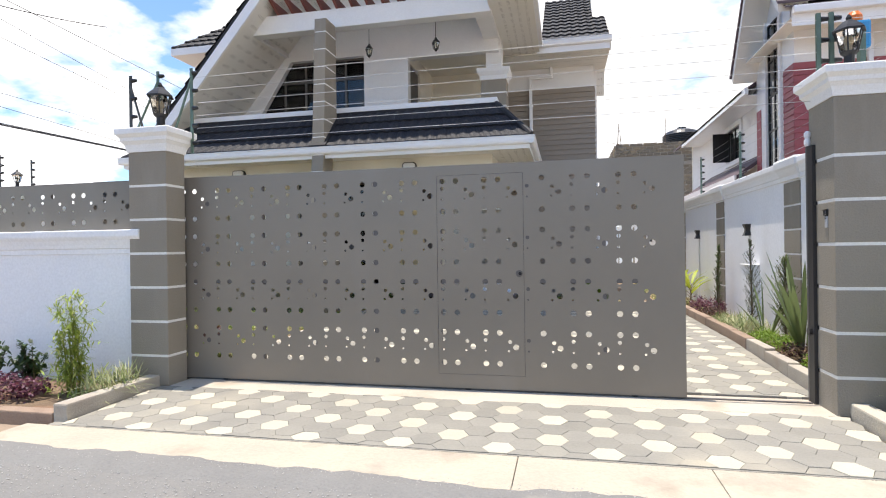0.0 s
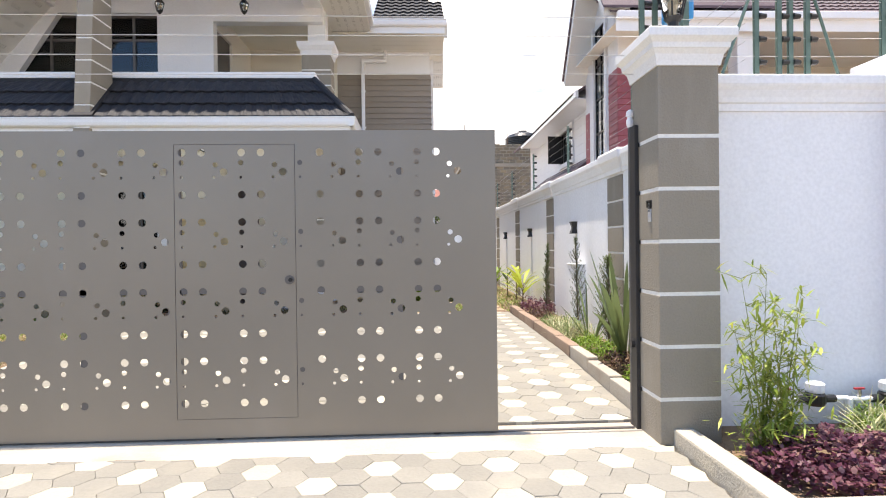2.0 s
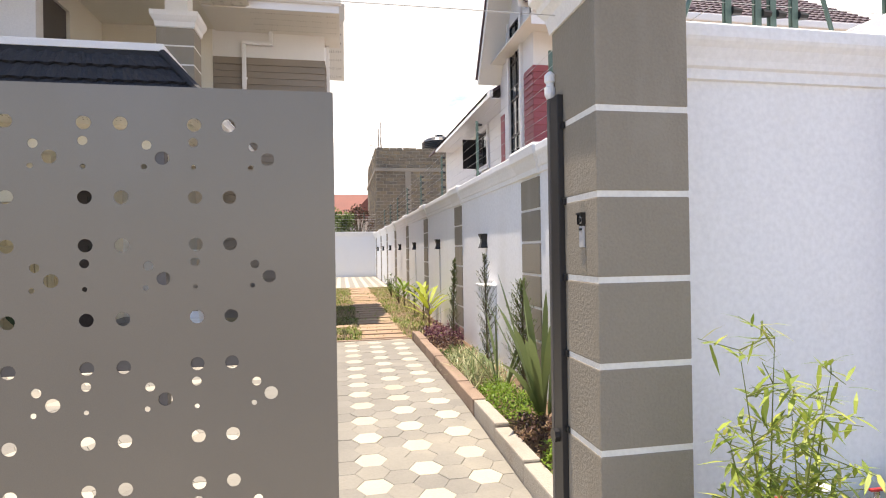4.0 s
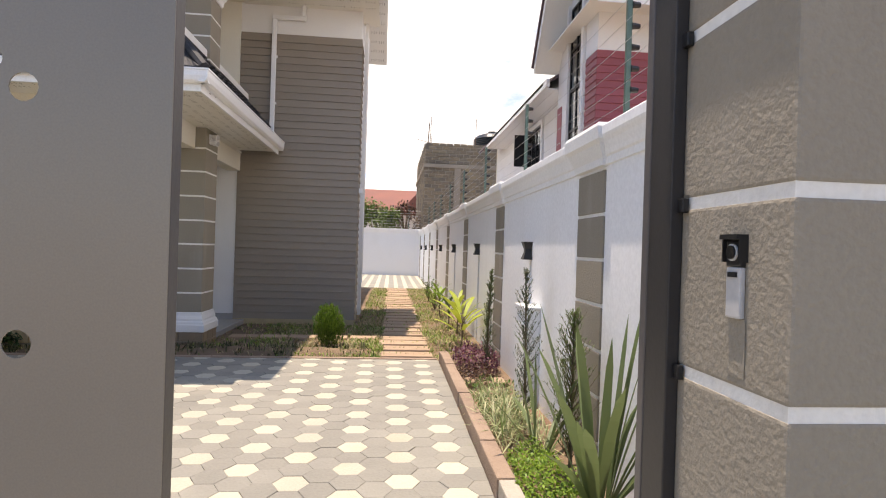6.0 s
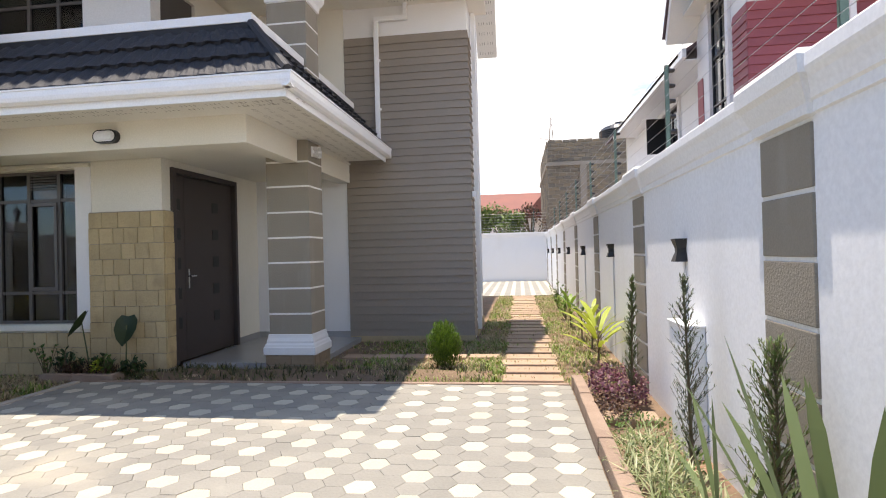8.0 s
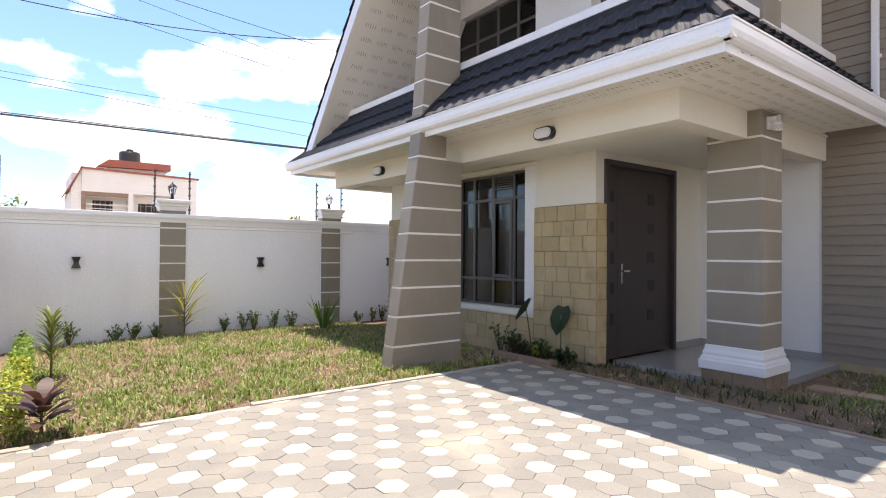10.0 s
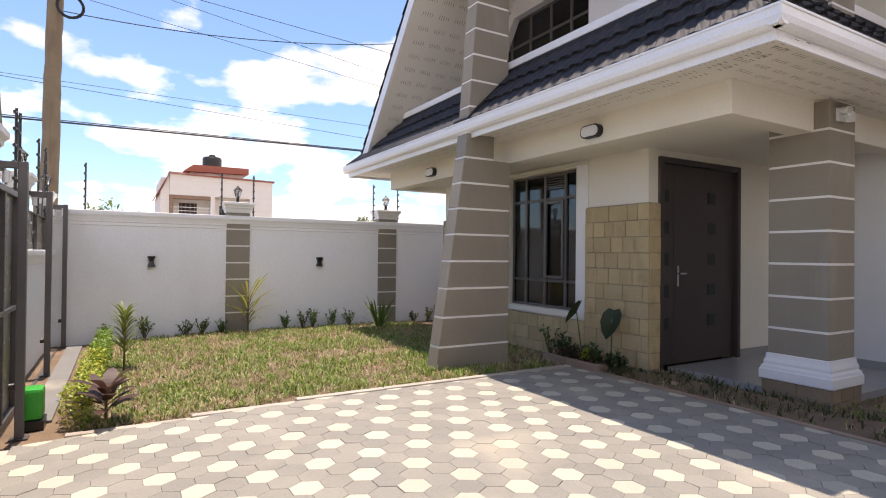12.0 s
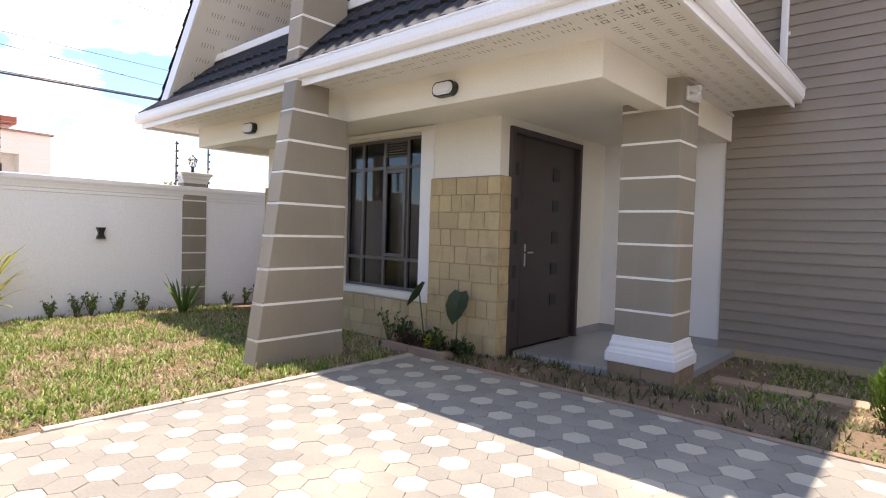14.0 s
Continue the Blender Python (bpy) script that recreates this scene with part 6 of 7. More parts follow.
def water_meter(x, y, z):
    m = thing("water_meter", "black and white water meter with a red-handled tap", "water meter", "water meters")
    part("pipe", tube(bmesh.new(), (x - 0.26, y, z), (x + 0.22, y, z), 0.016, sides=10), LAMP_WHITE, m, "white pipe")
    part("body", lathe(bmesh.new(), x, y, [(0.05, z - 0.04), (0.062, z - 0.02), (0.062, z + 0.03), (0.05, z + 0.045)], 16), BLACK_PLASTIC, m)
    part("coupling", tube(bmesh.new(), (x - 0.12, y, z), (x + 0.13, y, z), 0.025, sides=10), BLACK_PLASTIC, m)
    part("dial_cover", lathe(bmesh.new(), x, y, [(0.052, z + 0.046), (0.056, z + 0.06), (0.056, z + 0.10), (0.045, z + 0.11)], 16), LAMP_WHITE, m, "white dial cover")
    part("tap", tube(bmesh.new(), (x - 0.2, y, z), (x - 0.2, y, z + 0.06), 0.012), CHROME, m)
    part("tap_handle", cubes((x - 0.235, x - 0.165, y - 0.008, y + 0.008, z + 0.06, z + 0.072), bevel=0.003), RED_PLASTIC, m, "red handle")
    part("riser", tube(bmesh.new(), (x + 0.22, y, 0.0), (x + 0.22, y, z), 0.016, sides=8), LAMP_WHITE, m)
    part("riser", tube(bmesh.new(), (x - 0.26, y, 0.0), (x - 0.26, y, z), 0.016, sides=8), LAMP_WHITE, m)


water_meter(4.33, 5.12, 0.27)
water_meter(3.85, 5.14, 0.27)


def fence_post(x, y, z0, z1, mat, side=(0, 1), strut=0.0, n=5, label="green steel electric-fence post with black disc insulators"):
    p = thing("fence_post", label, "fence post", "electric fence posts")
    part("upright", cubes((x - 0.016, x + 0.016, y - 0.004, y + 0.004, z0, z1), (x - 0.016, x - 0.008, y, y + 0.02, z0, z1)), mat, p)
    if strut:
        part("strut", tube(bmesh.new(), (x + side[0] * strut, y + side[1] * strut, z0), (x, y, z1 - 0.1), 0.011, sides=6), mat, p)
    for k in range(n):
        z = z0 + 0.10 + k * (z1 - z0 - 0.15) / max(1, n - 1)
        part("insulator", tube(bmesh.new(), (x + 0.016, y, z), (x + 0.065, y, z), 0.022, 0.016, 8), BLACK_PLASTIC, p, "black insulator")
    return p


def wires(name, label, lines, r=0.0016):
    w = thing(name, label, "wire")
    for pts in lines:
        b = polytube(bmesh.new(), pts, [r] * len(pts), 4)
        part("strand", b, WIRE, w)
    return w


for k in range(8):
    fence_post(SIDE_X + 0.085, 7.55 + 2.6 * k, 2.31, 3.12, GREEN_STEEL, n=6)
wires("electric_fence", "six thin galvanised electric-fence strands above the side wall", [[(SIDE_X + 0.03, y, 2.43 + 0.125 * k) for y in (5.4, 7.55, 10.15, 15.35, 20.55, 25.75, 31)] for k in range(6)], 0.002)
for x in (-3.10, -2.72):
    fence_post(x, 5.25, 2.49 if x < -2.8 else 2.28, 3.12, GREEN_STEEL, side=(-1, 0), strut=0.28, n=5)
for x in (2.80, 2.89):
    fence_post(x, 5.30, 2.30, 3.10, GREEN_STEEL, side=(1, 0), strut=0.0, n=5)
wires("electric_fence", "thin galvanised electric-fence strands spanning above the gate", [[(-2.66, 5.25, 2.40 + 0.125 * k), (2.82, 5.30, 2.42 + 0.125 * k)] for k in range(6)], 0.0026)
for x, st in ((3.62, 0.25), (3.78, 0.0), (3.86, 0.0), (3.98, 0.22), (4.52, 0.0)):
    fence_post(x, 5.36, 2.42, 3.20, GREEN_STEEL, side=(-1 if x < 3.8 else 1, 0), strut=st, n=5)
wires("electric_fence", "thin galvanised electric-fence strands above the street wall", [[(3.0, 5.36, 2.56 + 0.125 * k), (3.8, 5.36, 2.56 + 0.125 * k), (4.9, 5.36, 2.56 + 0.125 * k), (9, 5.36, 2.56 + 0.125 * k)] for k in range(5)], 0.002)
for yy in (5.6, 7.62, 8.16, 10.5, 11.04, 13.4, 13.9, 16.2):
    fence_post(WEST_X - 0.10, yy, 2.16, 2.92, DARK_STEEL, n=6, label="dark steel electric-fence post on the white wall")
wires("electric_fence", "thin electric-fence strands above the far white wall", [[(WEST_X - 0.04, y, 2.28 + 0.115 * k) for y in (5.4, 8, 11, 14, 20, 31)] for k in range(6)], 0.0013)
wires("electric_fence", "thin electric-fence strands above the back wall", [[(-8, 31.08, 2.5 + 0.13 * k), (3.6, 31.08, 2.5 + 0.13 * k)] for k in range(7)], 0.004)
for x in (-6, -3, 0, 3):
    fence_post(x, 31.08, 2.39, 3.4, GREEN_STEEL, n=7)
for x, st in ((-3.30, 0.3), (-5.05, 0.0), (-5.30, 0.3), (-6.9, 0.0), (-7.7, 0.3)):
    fence_post(x, 5.115, 2.015, 3.05, DARK_STEEL, side=(1, 0), strut=st, n=6, label="dark steel electric-fence post on the front wall")
siren = thing("strobe_siren", "blue and orange alarm siren on the fence", "siren")
part("body", cubes((3.06, 3.24, 5.46, 5.60, 2.86, 3.08), bevel=0.02), BLUE_PLASTIC, siren, "blue body")
part("strobe", lathe(bmesh.new(), 3.15, 5.53, [(0.055, 3.081), (0.055, 3.13), (0.035, 3.165)], 14), ORANGE_PLASTIC, siren, "orange strobe")
part("bracket", cubes((3.13, 3.17, 5.40, 5.46, 2.30, 3.0)), GREEN_STEEL, siren)

# ---- neighbouring house ----
nb = thing("neighbour_house", "neighbouring white house with dark red siding and maroon roof", "house")
part("wall", cubes((6.10, 8.3, 14.74, 14.94, 0.0, 6.6)), WHITE_SMOOTH, nb)
part_each("wall", [(6.10, 6.30, 14.94, 15.58, 0.0, 7.2), (6.10, 6.30, 16.44, 17.3, 0.0, 7.4), (6.10, 6.30, 15.58, 16.44, 0.0, 2.4)], WHITE_SMOOTH, nb)
part("wall", cubes((6.10, 6.30, 15.58, 16.44, 7.0, 8.4)), WHITE_SMOOTH, nb)
part_each("wall", list(((6.50, 6.70, 17.3, 20.1, 0.0, 5.9), (6.50, 6.70, 21.65, 27.0, 0.0, 5.9), (6.50, 6.70, 20.1, 21.65, 0.0, 4.15), (6.50, 6.70, 20.1, 21.65, 5.25, 5.9))), WHITE_SMOOTH, nb)
part_each("wall", [(8.3, 15.0, 17.0, 17.2, 0.0, 6.4), (15.0, 15.2, 14.7, 27.0, 0.0, 6.4), (6.5, 15.2, 27.0, 27.2, 0.0, 6.0)], CREAM, nb)
part_each("balcony_wall", [(8.3, 13.0, 14.0, 14.2, 3.1, 4.2), (8.3, 13.0, 14.2, 17.0, 3.0, 3.1)], RED_PLASTER, nb)
part("balcony_coping", cubes((8.25, 13.05, 13.95, 14.25, 4.205, 4.32)), WHITE_SMOOTH, nb)
part("balcony_opening", cubes((9.3, 10.6, 16.95, 16.995, 3.2, 5.4)), STEEL_FRAME, nb)
for x in (8.6, 12.6):
    part("balcony_column", cubes((x, x + 0.4, 14.0, 14.4, 4.325, 6.3)), WHITE_SMOOTH, nb)
ns = part("siding_wall", cubes((6.095, 8.17, 14.722, 14.738, 0.2, 5.5), (6.085, 6.098, 14.74, 15.34, 0.2, 5.5), (6.085, 6.098, 16.95, 17.28, 0.2, 4.95)), RED_SIDING, nb, "dark red horizontal siding")
me1 = me2 = None
for i in range(36):
    z = 0.2 + i * 0.1472
    if me1 is None:
        o = part("board", extrude(bmesh.new(), [(14.721, 0), (14.698, 0.001), (14.702, 0.012), (14.720, 0.15)], "x", 6.07, 8.17), RED_SIDING, ns)
        me1 = o.data
        o.location = (0, 0, z)
        o = part("side_board", extrude(bmesh.new(), [(6.084, 0), (6.062, 0.001), (6.066, 0.012), (6.083, 0.15)], "y", 14.70, 15.34), RED_SIDING, ns)
        me2 = o.data
        o.location = (0, 0, z)
    else:
        for nm, me in (("board", me1), ("side_board", me2)):
            o = new(nm, me)
            o.parent = ns
            o.location = (0, 0, z)
w = part("tall_window", cubes((6.10, 6.15, 15.58, 15.63, 2.4, 7.0), (6.10, 6.15, 16.39, 16.44, 2.4, 7.0), (6.10, 6.15, 15.98, 16.03, 2.4, 7.0)), BLACK, nb, "tall dark stair window")
for z in (2.4, 3.3, 4.2, 5.1, 6.0, 6.95):
    part("transom", cubes((6.101, 6.149, 15.63, 16.39, z, z + 0.05)), BLACK, w)
for z in (2.45, 3.35, 4.25, 5.15, 6.05):
    part("pane", cubes((6.12, 6.125, 15.63, 15.98, z, z + 0.85)), GLASS, w)
    part("pane", cubes((6.12, 6.125, 16.03, 16.39, z, z + 0.85)), GLASS, w)
part_each("window_surround", [(6.04, 6.098, 15.44, 15.58, 2.3, 7.1), (6.04, 6.098, 16.44, 16.58, 2.3, 7.1)], WHITE_SMOOTH, nb)
w = part("window", cubes((6.52, 6.57, 20.1, 20.15, 4.15, 5.25), (6.52, 6.57, 21.6, 21.65, 4.15, 5.25), (6.52, 6.57, 20.85, 20.9, 4.15, 5.25), (6.52, 6.57, 20.15, 21.6, 4.15, 4.2), (6.52, 6.57, 20.15, 21.6, 5.2, 5.25)), BLACK, nb, "dark steel window with an open casement")
part("pane", cubes((6.54, 6.545, 20.15, 21.6, 4.2, 5.2)), GLASS, w)
part("open_casement", cubes((6.0, 6.5, 21.55, 21.58, 4.2, 5.2)), BLACK, w)
part_each("window_surround", [(6.44, 6.498, 19.95, 20.1, 4.0, 5.4), (6.44, 6.498, 21.65, 21.8, 4.0, 5.4), (6.44, 6.498, 20.1, 21.65, 4.0, 4.15), (6.44, 6.498, 20.1, 21.65, 5.25, 5.4)], WHITE_SMOOTH, nb)
part("gable", extrude(bmesh.new(), [(17.32, 5.80), (15.62, 8.48), (13.95, 6.42), (13.95, 6.62), (15.62, 8.75), (17.42, 5.95)], "x", 5.50, 6.1), SOFFIT, nb, "white perforated gable overhang")
part("roof", extrude(bmesh.new(), [(17.45, 5.97), (15.62, 8.76), (13.85, 6.56), (13.85, 6.62), (15.62, 8.85), (17.52, 5.99)], "x", 5.46, 9.5), ROOF_RED, nb, "maroon tiled roof")
tile_roof("roof_tiles", (5.60, 13.85, 6.45), (15, 13.85, 6.45), (5.60, 17.5, 8.9), (15, 17.5, 8.9), 12, ROOF_RED, nb)
part("gutter", cubes((5.75, 15, 13.74, 13.87, 6.30, 6.46), bevel=0.02), GUTTER, nb)
part("fascia", cubes((5.75, 15, 13.87, 13.89, 6.05, 6.42)), GUTTER, nb)
part("soffit", cubes((5.75, 15, 13.89, 17.0, 6.25, 6.28)), SOFFIT, nb)
part("rear_roof", extrude(bmesh.new(), [(5.72, 5.60), (9.0, 7.6), (15.2, 6.0), (15.2, 5.9), (9.0, 7.5), (5.72, 5.52)], "y", 17.3, 27.2), ROOF_RED, nb)
part_each("eave", [(5.72, 5.80, 17.0, 25.4, 5.42, 5.60), (5.80, 6.5, 17.3, 25.4, 5.44, 5.47)], GUTTER, nb, "white eave")
part("lean_to_roof", extrude(bmesh.new(), [(5.55, 3.25), (6.5, 3.95), (6.5, 3.85), (5.55, 3.12)], "y", 17.3, 24.0), ROOF_RED, nb)
part("lean_to_fascia", cubes((5.50, 5.56, 17.3, 24.0, 3.05, 3.25)), GUTTER, nb)
part("downpipe", cubes((7.55, 7.65, 14.60, 14.69, 2.0, 5.9), (7.2, 7.65, 14.60, 14.69, 5.9, 6.0), bevel=0.012), GUTTER, nb)

# ---- unfinished block building, far houses, trees ----
bb = thing("block_building", "unfinished grey stone block building with rough mortar", "building")
part_each("wall", [(3.98, 13, 36.0, 36.3, 0, 7.48), (3.98, 4.28, 36.3, 46, 0, 7.48), (12.7, 13, 36.3, 46, 0, 7.48), (3.98, 13, 46, 46.3, 0, 7.48)], MORTAR, bb)
part("roof_slab", cubes((3.9, 13.1, 35.92, 46.4, 6.15, 6.35)), MORTAR, bb)
vs, fs = [], []
rg = random.Random(9)
for c in range(36):
    z = 0.6 + c * 0.2
    if 6.1 < z + 0.1 < 6.4 or z > 7.4:
        continue
    off = 0.2 if c % 2 else 0.0
    for k in range(24):
        for side in (0, 1):
            if side and k > 22:
                continue
            a = 0.03 + k * 0.40 - off
            ln = 0.37 + rg.uniform(-0.03, 0.02)
            h = 0.165 + rg.uniform(-0.02, 0.02)
            d = 0.02 + rg.uniform(0, 0.025)
            m = len(vs)
            if side == 0:
                a += 3.98
                if a < 3.98:
                    a, ln = 3.985, 0.2
                vs += [(a, 36.0, z), (a + ln, 36.0, z), (a + ln, 36.0, z + h), (a, 36.0, z + h), (a + 0.01, 36.0 - d, z + 0.01), (a + ln - 0.01, 36.0 - d, z + 0.01), (a + ln - 0.01, 36.0 - d, z + h - 0.01), (a + 0.01, 36.0 - d, z + h - 0.01)]
            else:
                a += 36.0
                a = max(a, 36.01)
                vs += [(3.98, a + ln, z), (3.98, a, z), (3.98, a, z + h), (3.98, a + ln, z + h), (3.98 - d, a + ln - 0.01, z + 0.01), (3.98 - d, a + 0.01, z + 0.01), (3.98 - d, a + 0.01, z + h - 0.01), (3.98 - d, a + ln - 0.01, z + h - 0.01)]
            fs += [(m + 4, m + 5, m + 6, m + 7), (m, m + 1, m + 5, m + 4), (m + 1, m + 2, m + 6, m + 5), (m + 2, m + 3, m + 7, m + 6), (m + 3, m, m + 4, m + 7)]
blk = part("masonry", mesh_from("masonry", vs, fs), STONE_GREY, bb, "weathered stone blocks")
blk["kind"] = "stuff"
part_each("column", [(5.7, 6.05, 35.93, 36.0, 0, 6.15), (8.6, 8.95, 35.93, 36.0, 0, 6.15)], MORTAR, bb)
reb = bmesh.new()
for x, y, h in ((4.1, 36.1, 1.3), (4.25, 36.1, 1.7), (4.35, 36.25, 1.1), (4.15, 36.3, 1.5), (6.9, 36.2, 1.7)):
    tube(reb, (x, y, 7.4), (x + rg.uniform(-0.1, 0.1), y, 7.4 + h), 0.016, sides=5)
tube(reb, (3.5, 36.1, 7.75), (4.5, 36.2, 7.55), 0.014, sides=5)
part("rebar", reb, RUST_PIPE, bb, "rusty starter bars")
tank = thing("water_tank", "ribbed black plastic water tank on the unfinished building", "water tank")
rows = [(1.12, 7.48)]
for k in range(8):
    rows += [(1.12, 7.5 + k * 0.11), (1.16, 7.53 + k * 0.11), (1.16, 7.57 + k * 0.11), (1.12, 7.6 + k * 0.11)]
part("body", lathe(bmesh.new(), 8.25, 38.3, rows + [(0.95, 8.55), (0.5, 8.72), (0.28, 8.74), (0.28, 8.85)], 28), BLACK_PLASTIC, tank)

fh = thing("far_house", "distant house with a red tiled hip roof", "house", "far houses")
part("wall", cubes((-14, 7, 56, 66, 0, 4.6)), FAR_CREAM, fh)
part("roof", extrude(bmesh.new(), [(55.0, 4.5), (61, 7.3), (67, 4.5)], "x", -15, 4.9), RED_ROOF, fh, "red tiled roof")
part("gable_roof", extrude(bmesh.new(), [(2.8, 4.6), (4.5, 6.5), (6.4, 4.6)], "y", 53.5, 61), RED_ROOF, fh, "red tiled roof")

wb = thing("far_apartment", "white two-storey building with red roof edge and balconies", "building", "far houses")
part("wall", cubes((-66, -57.4, 9.3, 19.5, 0, 8.7)), FAR_CREAM, wb)
part("upper_wall", extrude(bmesh.new(), [(9.95, 6.95), (19.52, 6.95), (19.52, 8.72), (13.7, 8.85), (9.95, 8.95)], "x", -57.399, -56.0), FAR_CREAM, wb, "white band wall above the balconies")
part("side_roof", extrude(bmesh.new(), [(9.0, 7.0), (9.97, 8.96), (9.97, 9.14), (8.9, 7.02)], "x", -66, -55.8), FAR_RED, wb, "red sloping roof edge")
part("side_wall", extrude(bmesh.new(), [(9.2, 0), (9.94, 0), (9.94, 8.85), (9.2, 7.2)], "x", -66, -56.1), FAR_CREAM, wb)
part("roof_edge", extrude(bmesh.new(), [(9.9, 8.955), (13.7, 8.855), (19.7, 8.725), (19.7, 8.86), (13.7, 9.0), (9.9, 9.12)], "x", -57.6, -55.8), FAR_RED, wb, "thin red roof edge")
part("penthouse", cubes((-64, -57.5, 11.9, 16.9, 8.9, 9.62)), FAR_CREAM, wb)
part("penthouse_roof", extrude(bmesh.new(), [(11.2, 9.4), (17.3, 9.5), (17.3, 10.1), (12.1, 10.1)], "x", -64.3, -56.8), FAR_RED, wb, "red penthouse roof")
part("lintel", cubes((-56.6, -55.98, 9.95, 13.6, 6.60, 6.948)), FAR_BROWN, wb, "brown balcony lintel")
part("balcony_slab", cubes((-57.399, -55.9, 9.95, 19.52, 3.7, 4.0)), FAR_CREAM, wb)
part_each("pier", [(-57.399, -56.0, 13.6, 14.0, 4.0, 6.948), (-57.399, -56.0, 17.3, 19.52, 4.0, 6.948)], FAR_CREAM, wb)
part("pier", cubes((-57.399, -56.05, 9.95, 10.3, 4.0, 6.6)), FAR_BROWN, wb, "brown balcony pier")
for z in (5.1, 5.45, 5.8):
    part("rail", tube(bmesh.new(), (-56.0, 10.3, z), (-56.0, 13.6, z), 0.035, sides=6), FAR_CREAM, wb, "white balcony rail")
for y0, y1, z0, z1 in ((10.9, 12.5, 4.6, 6.3), (14.6, 16.4, 4.6, 6.2)):
    wd = part("window", cubes((-57.398, -57.36, y0, y1, z0, z1)), BLACK, wb, "dark window")
    for k in range(4):
        part("bar", cubes((-57.36, -57.33, y0 + (y1 - y0) * (k + 0.5) / 4 - 0.03, y0 + (y1 - y0) * (k + 0.5) / 4 + 0.03, z0, z1)), FAR_BROWN, wd)
tk = thing("water_tank", "black plastic water tank on the red roof", "water tank")
part("body", lathe(bmesh.new(), -60, 14.2, [(0.95, 10.1), (0.95, 11.25), (0.85, 11.42), (0.35, 11.5), (0.3, 11.7)], 24), BLACK_PLASTIC, tk)


def tree(x, y, h, rad, seed, label, mat=LEAF_TREE, n=2600):
    r = random.Random(seed)
    p = thing("tree", label, "tree", "far trees")
    b = tube(bmesh.new(), (x, y, 0), (x, y, h * 0.55), 0.14, 0.07, 8)
    pts = []
    for k in range(16):
        d = unit(r)
        c = Vector((x + d.x * rad * 0.75, y + d.y * rad * 0.75, h * 0.62 + abs(d.z) * h * 0.30 * r.uniform(0.6, 1.1)))
        tube(b, (x, y, h * r.uniform(0.3, 0.55)), c, 0.05, 0.015, 5)
        rr_ = rad * r.uniform(0.25, 0.5)
        for j in range(n // 16):
            e = unit(r) * (rr_ * r.random() ** 0.4)
            pts.append(c + Vector((e.x, e.y, e.z * 0.8)))
    part("trunk", b, BARK, p)
    sprays("crown", pts, 0.20, 0.06, mat, p, r, up=0.1, bend=0.2)
    return p


tree(-0.2, 38.0, 4.4, 1.5, 101, "bushy green tree behind the back wall")
tree(1.5, 37.6, 4.3, 1.5, 102, "bushy green tree behind the back wall")
tree(3.0, 38.6, 4.7, 1.2, 103, "thin half-bare tree behind the back wall", LEAF_MAROON, 500)
tree(-1.9, 38.4, 4.1, 1.5, 104, "bushy green tree behind the back wall")
tree(-37.5, 22.6, 4.8, 1.2, 105, "small tree behind the boundary wall", n=1200)
tree(-24.0, 5.6, 3.6, 1.0, 106, "banana-like tree behind the boundary wall", n=500)
tree(-30.0, 6.6, 3.7, 1.0, 107, "small tree behind the boundary wall", n=600)

# ---- power line ----
pole = thing("power_pole", "weathered timber power pole beyond the front wall", "pole")
b = polytube(bmesh.new(), [(-12.0 + 0.03 * noise.noise((k * 0.7, 0, 3)), 4.72 + 0.004 * k + 0.03 * noise.noise((k * 0.7, 5, 0)), -0.2 + k * 0.3) for k in range(33)], [(0.185 - 0.0016 * k) * (1 + 0.09 * noise.noise((k * 1.3, 9, 1))) for k in range(33)], 16)
part("trunk", b, WOOD_POLE, pole, smooth=True)
part("crossarm", cubes((-12.06, -11.94, 3.9, 5.7, 8.6, 8.72)), WOOD_POLE, pole)
coil = bmesh.new()
for k in range(24):
    a, c = 2 * math.pi * k / 24, 2 * math.pi * (k + 1) / 24
    for rr_ in (0.22, 0.25):
        tube(coil, (-11.78, 5.10 + rr_ * math.cos(a), 6.72 + rr_ * math.sin(a)), (-11.78, 5.10 + rr_ * math.cos(c), 6.72 + rr_ * math.sin(c)), 0.016, sides=5)
part("cable_coil", coil, CABLE, pole, "coil of black cable")


def cable(p, q, sag, r=0.014, label="black overhead power cable"):
    c = thing("power_cable", label, "cable", "overhead cables")
    p, q = Vector(p), Vector(q)
    b = polytube(bmesh.new(), [p.lerp(q, k / 24) - Vector((0, 0, 4 * sag * k / 24 * (1 - k / 24))) for k in range(25)], [r] * 25)
    part("strand", b, CABLE, c)


def line(y0, z0, y1, z1, a, b, r, sag=0.0):
    """A cable in the plane of the poles through two heights, drawn from a to b along the street's side."""
    g = (z1 - z0) / (y1 - y0)
    cable((-12.0, a, z0 + g * (a - y0)), (-12.0, b, z0 + g * (b - y0)), sag, r)


line(4.08, 4.27, 11.9, 4.37, -40, 48, 0.020)
line(4.08, 4.31, 11.9, 4.40, -40, 48, 0.010)
line(4.07, 5.17, 11.9, 5.09, -30, 40, 0.005)
line(4.07, 5.10, 11.9, 4.73, -10, 22, 0.006)
line(5.0, 6.68, 12.8, 7.70, 4.95, 14.0, 0.011, 0.33)
line(5.4, 7.03, 12.3, 6.25, 4.9, 20, 0.006)
line(7.0, 7.42, 12.5, 6.60, 5.0, 20, 0.006)
line(7.6, 7.57, 12.6, 7.25, 4.9, 30, 0.008)
cable((-12.0, 3.95, 8.7), (-12.0, -40, 8.7), 0.8, 0.010)

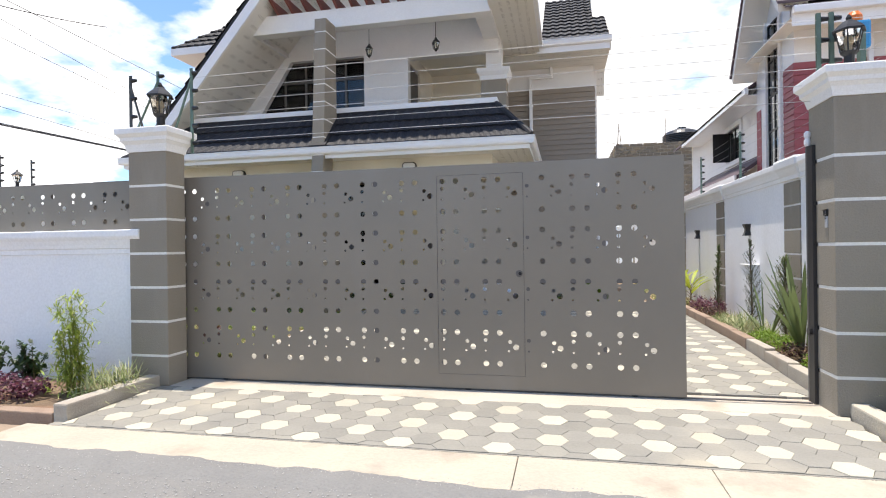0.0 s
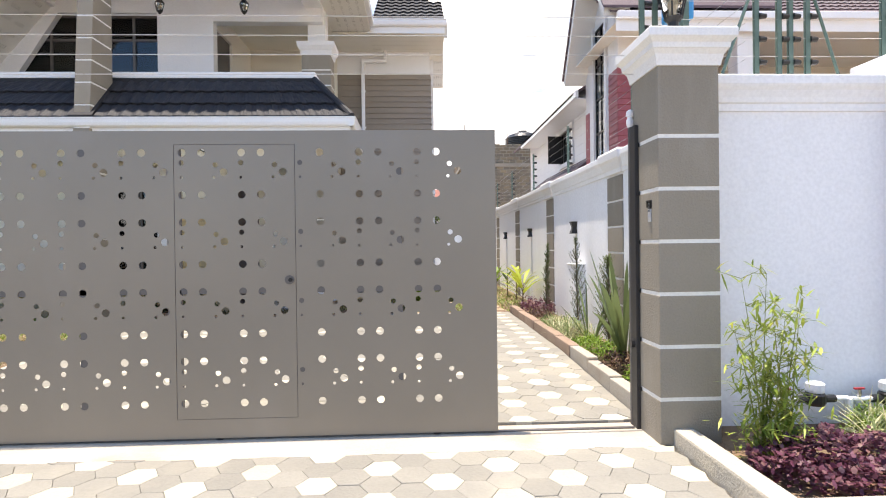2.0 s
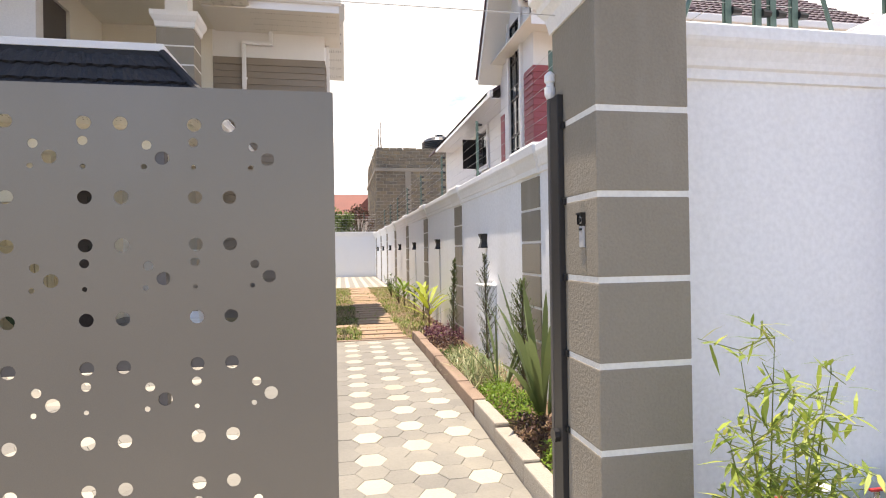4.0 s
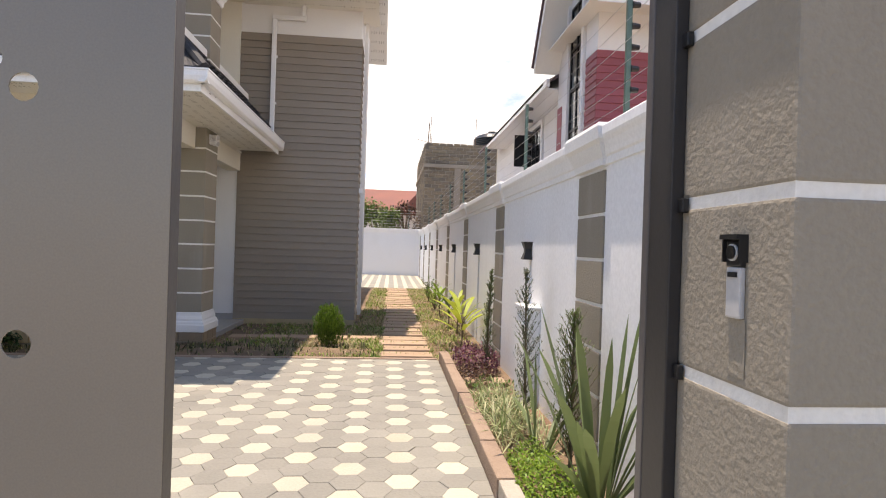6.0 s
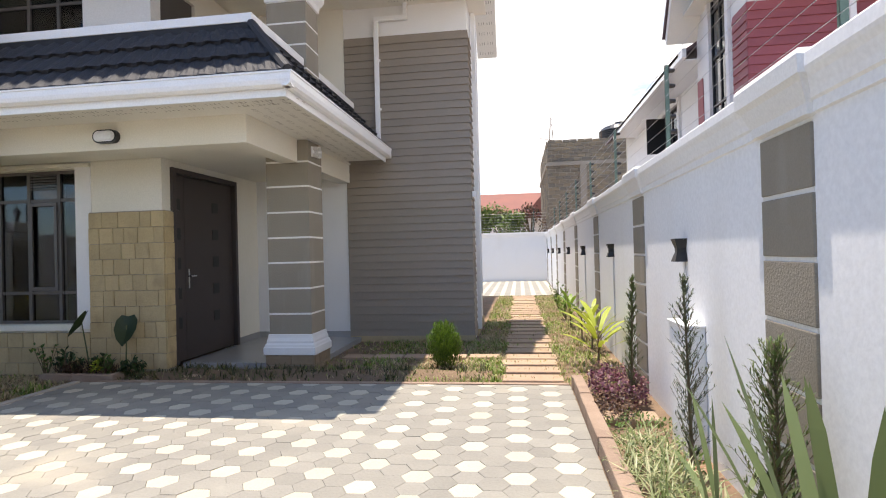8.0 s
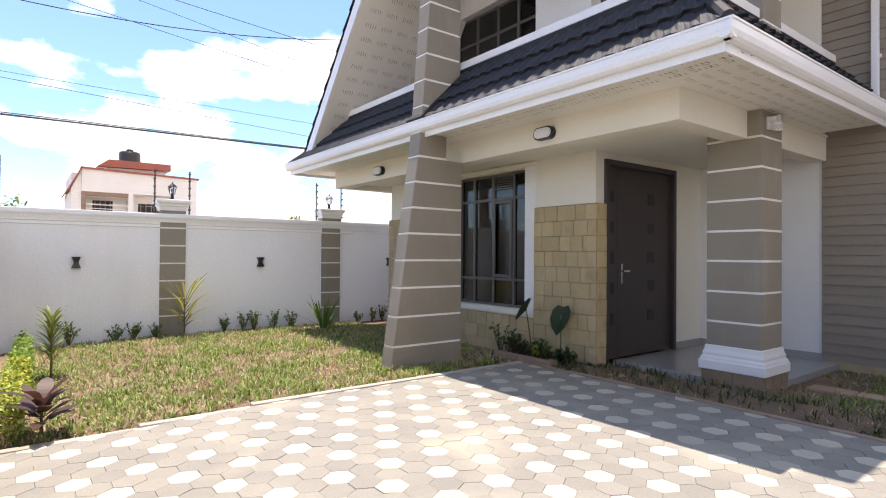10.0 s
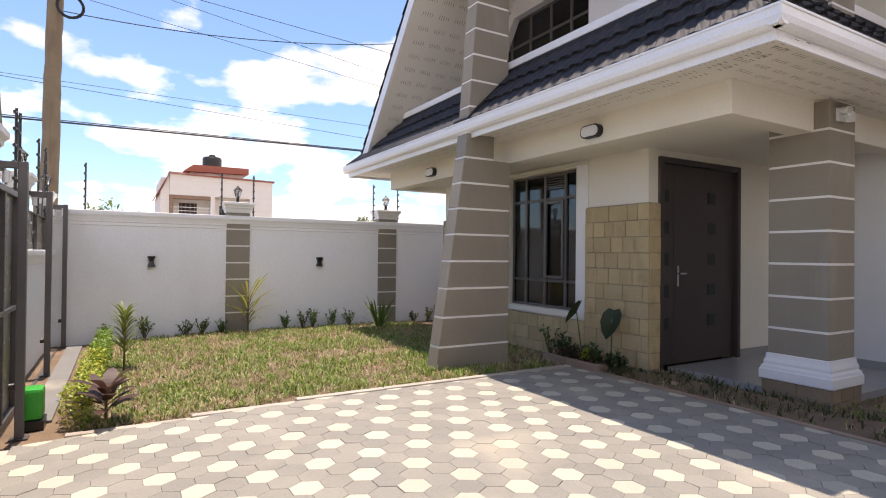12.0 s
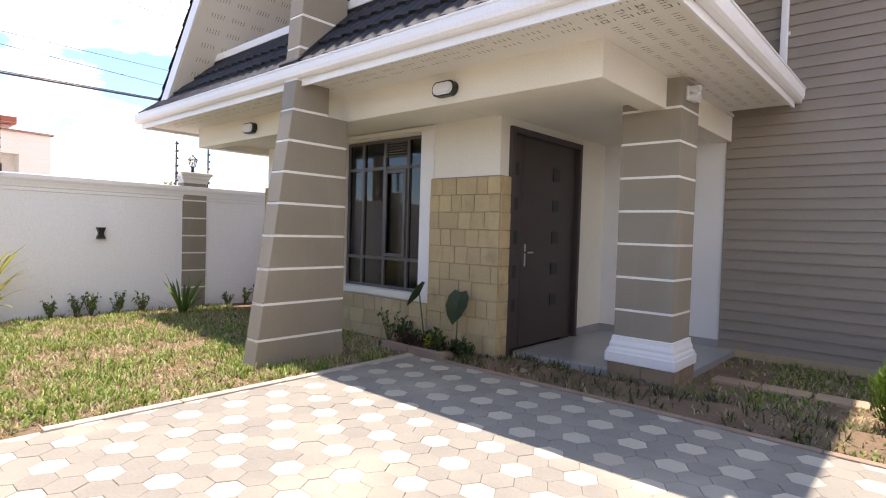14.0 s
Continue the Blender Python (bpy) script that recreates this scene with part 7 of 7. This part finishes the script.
# ---- hexagonal pavers, last ----
P = 0.1925
SIDE = P / math.sqrt(3)


def hex_mesh(name, mat, h=0.05):
    b = bmesh.new()
    g = 0.0006
    rings = []
    for rad, z in ((SIDE - g, -h), (SIDE - g, -0.003), (SIDE - g - 0.0025, 0.0)):
        rings.append([b.verts.new((rad * math.cos(math.pi / 3 * i), rad * math.sin(math.pi / 3 * i), z)) for i in range(6)])
    for a, c in zip(rings, rings[1:]):
        for i in range(6):
            b.faces.new((a[i], a[(i + 1) % 6], c[(i + 1) % 6], c[i]))
    if mat is HEX_PALE:
        # cast mark: three faint ridges that meet in the middle
        c = b.verts.new((0, 0, 0.0022))
        t = rings[-1]
        for k in (0, 2, 4):
            b.faces.new((c, t[k], t[k + 1], t[(k + 2) % 6]))
    else:
        b.faces.new(rings[-1])
    me = bpy.data.meshes.new(name)
    b.to_mesh(me)
    b.free()
    me.materials.append(mat)
    return me


HEX = {True: hex_mesh("pale_paver", HEX_PALE), False: hex_mesh("grey_paver", HEX_GREY)}


def lay_pavers(x0, x1, y0, y1, ox, oy, turn, height, parent, near, slope=0.0, pitch=P):
    """Lattice of hexagons with a pale one at (ox, oy); two steps apart the pale ones repeat."""
    r = random.Random(int(1000 * (ox + 10)))
    ct, st = math.cos(turn), math.sin(turn)
    joined = {True: ([], []), False: ([], [])}
    for i in range(-60, 60):
        for j in range(-60, 60):
            u, v = i * pitch * math.sqrt(3) / 2, j * pitch + (pitch / 2 if i % 2 else 0)
            x, y = ox + u * ct - v * st, oy + u * st + v * ct
            if not (x0 - SIDE * 0.6 < x < x1 + SIDE * 0.6 and y0 - P * 0.42 < y < y1 + P * 0.42):
                continue
            pale = (i % 2 == 0) and ((j - (i // 2) % 2) % 2 == 0)
            z = height(y) + r.uniform(-0.0025, 0.0025)
            m = Matrix.Translation((x, y, z)) @ Matrix.Rotation(turn + r.gauss(0, 0.008), 4, "Z") @ Matrix.Rotation(slope if y < 7.6 else 0, 4, "X") @ Matrix.Rotation(r.gauss(0, 0.004), 4, "Y") @ Matrix.Diagonal((pitch / P, pitch / P, 1, 1))
            clip = (x - SIDE < x0) or (x + SIDE > x1) or (y - P / 2 < y0) or (y + P / 2 > y1)
            if near(x, y) and not clip:
                o = new("paver", HEX[pale])
                o.parent = parent
                o.matrix_basis = m
            else:
                vs, fs = joined[pale]
                b = len(vs)
                for q in HEX[pale].vertices:
                    w = m @ q.co
                    vs.append((min(max(w.x, x0), x1), min(max(w.y, y0), y1), w.z))
                fs += [tuple(b + k for k in f.vertices) for f in HEX[pale].polygons]
    for pale, (vs, fs) in joined.items():
        if vs:
            o = part("pavers", mesh_from("pavers", vs, fs), HEX_PALE if pale else HEX_GREY, parent)
            o["kind"] = "stuff"


lay_pavers(-2.79, 2.81, 5.43, 10.98, 1.97, 8.41, 0.010, lambda y: pz(y), floor_yard, lambda x, y: -0.6 < x < 2.6 and 7.3 < y < 10.0, slope=0.034, pitch=0.1850)
lay_pavers(-2.88, 2.83, 3.915, 4.955, 0.42, 3.985, 0.012, lambda y: 0.026 + 0.03 * (y - 3.9), edge_strip, lambda x, y: -1.9 < x < 2.83, slope=0.03)
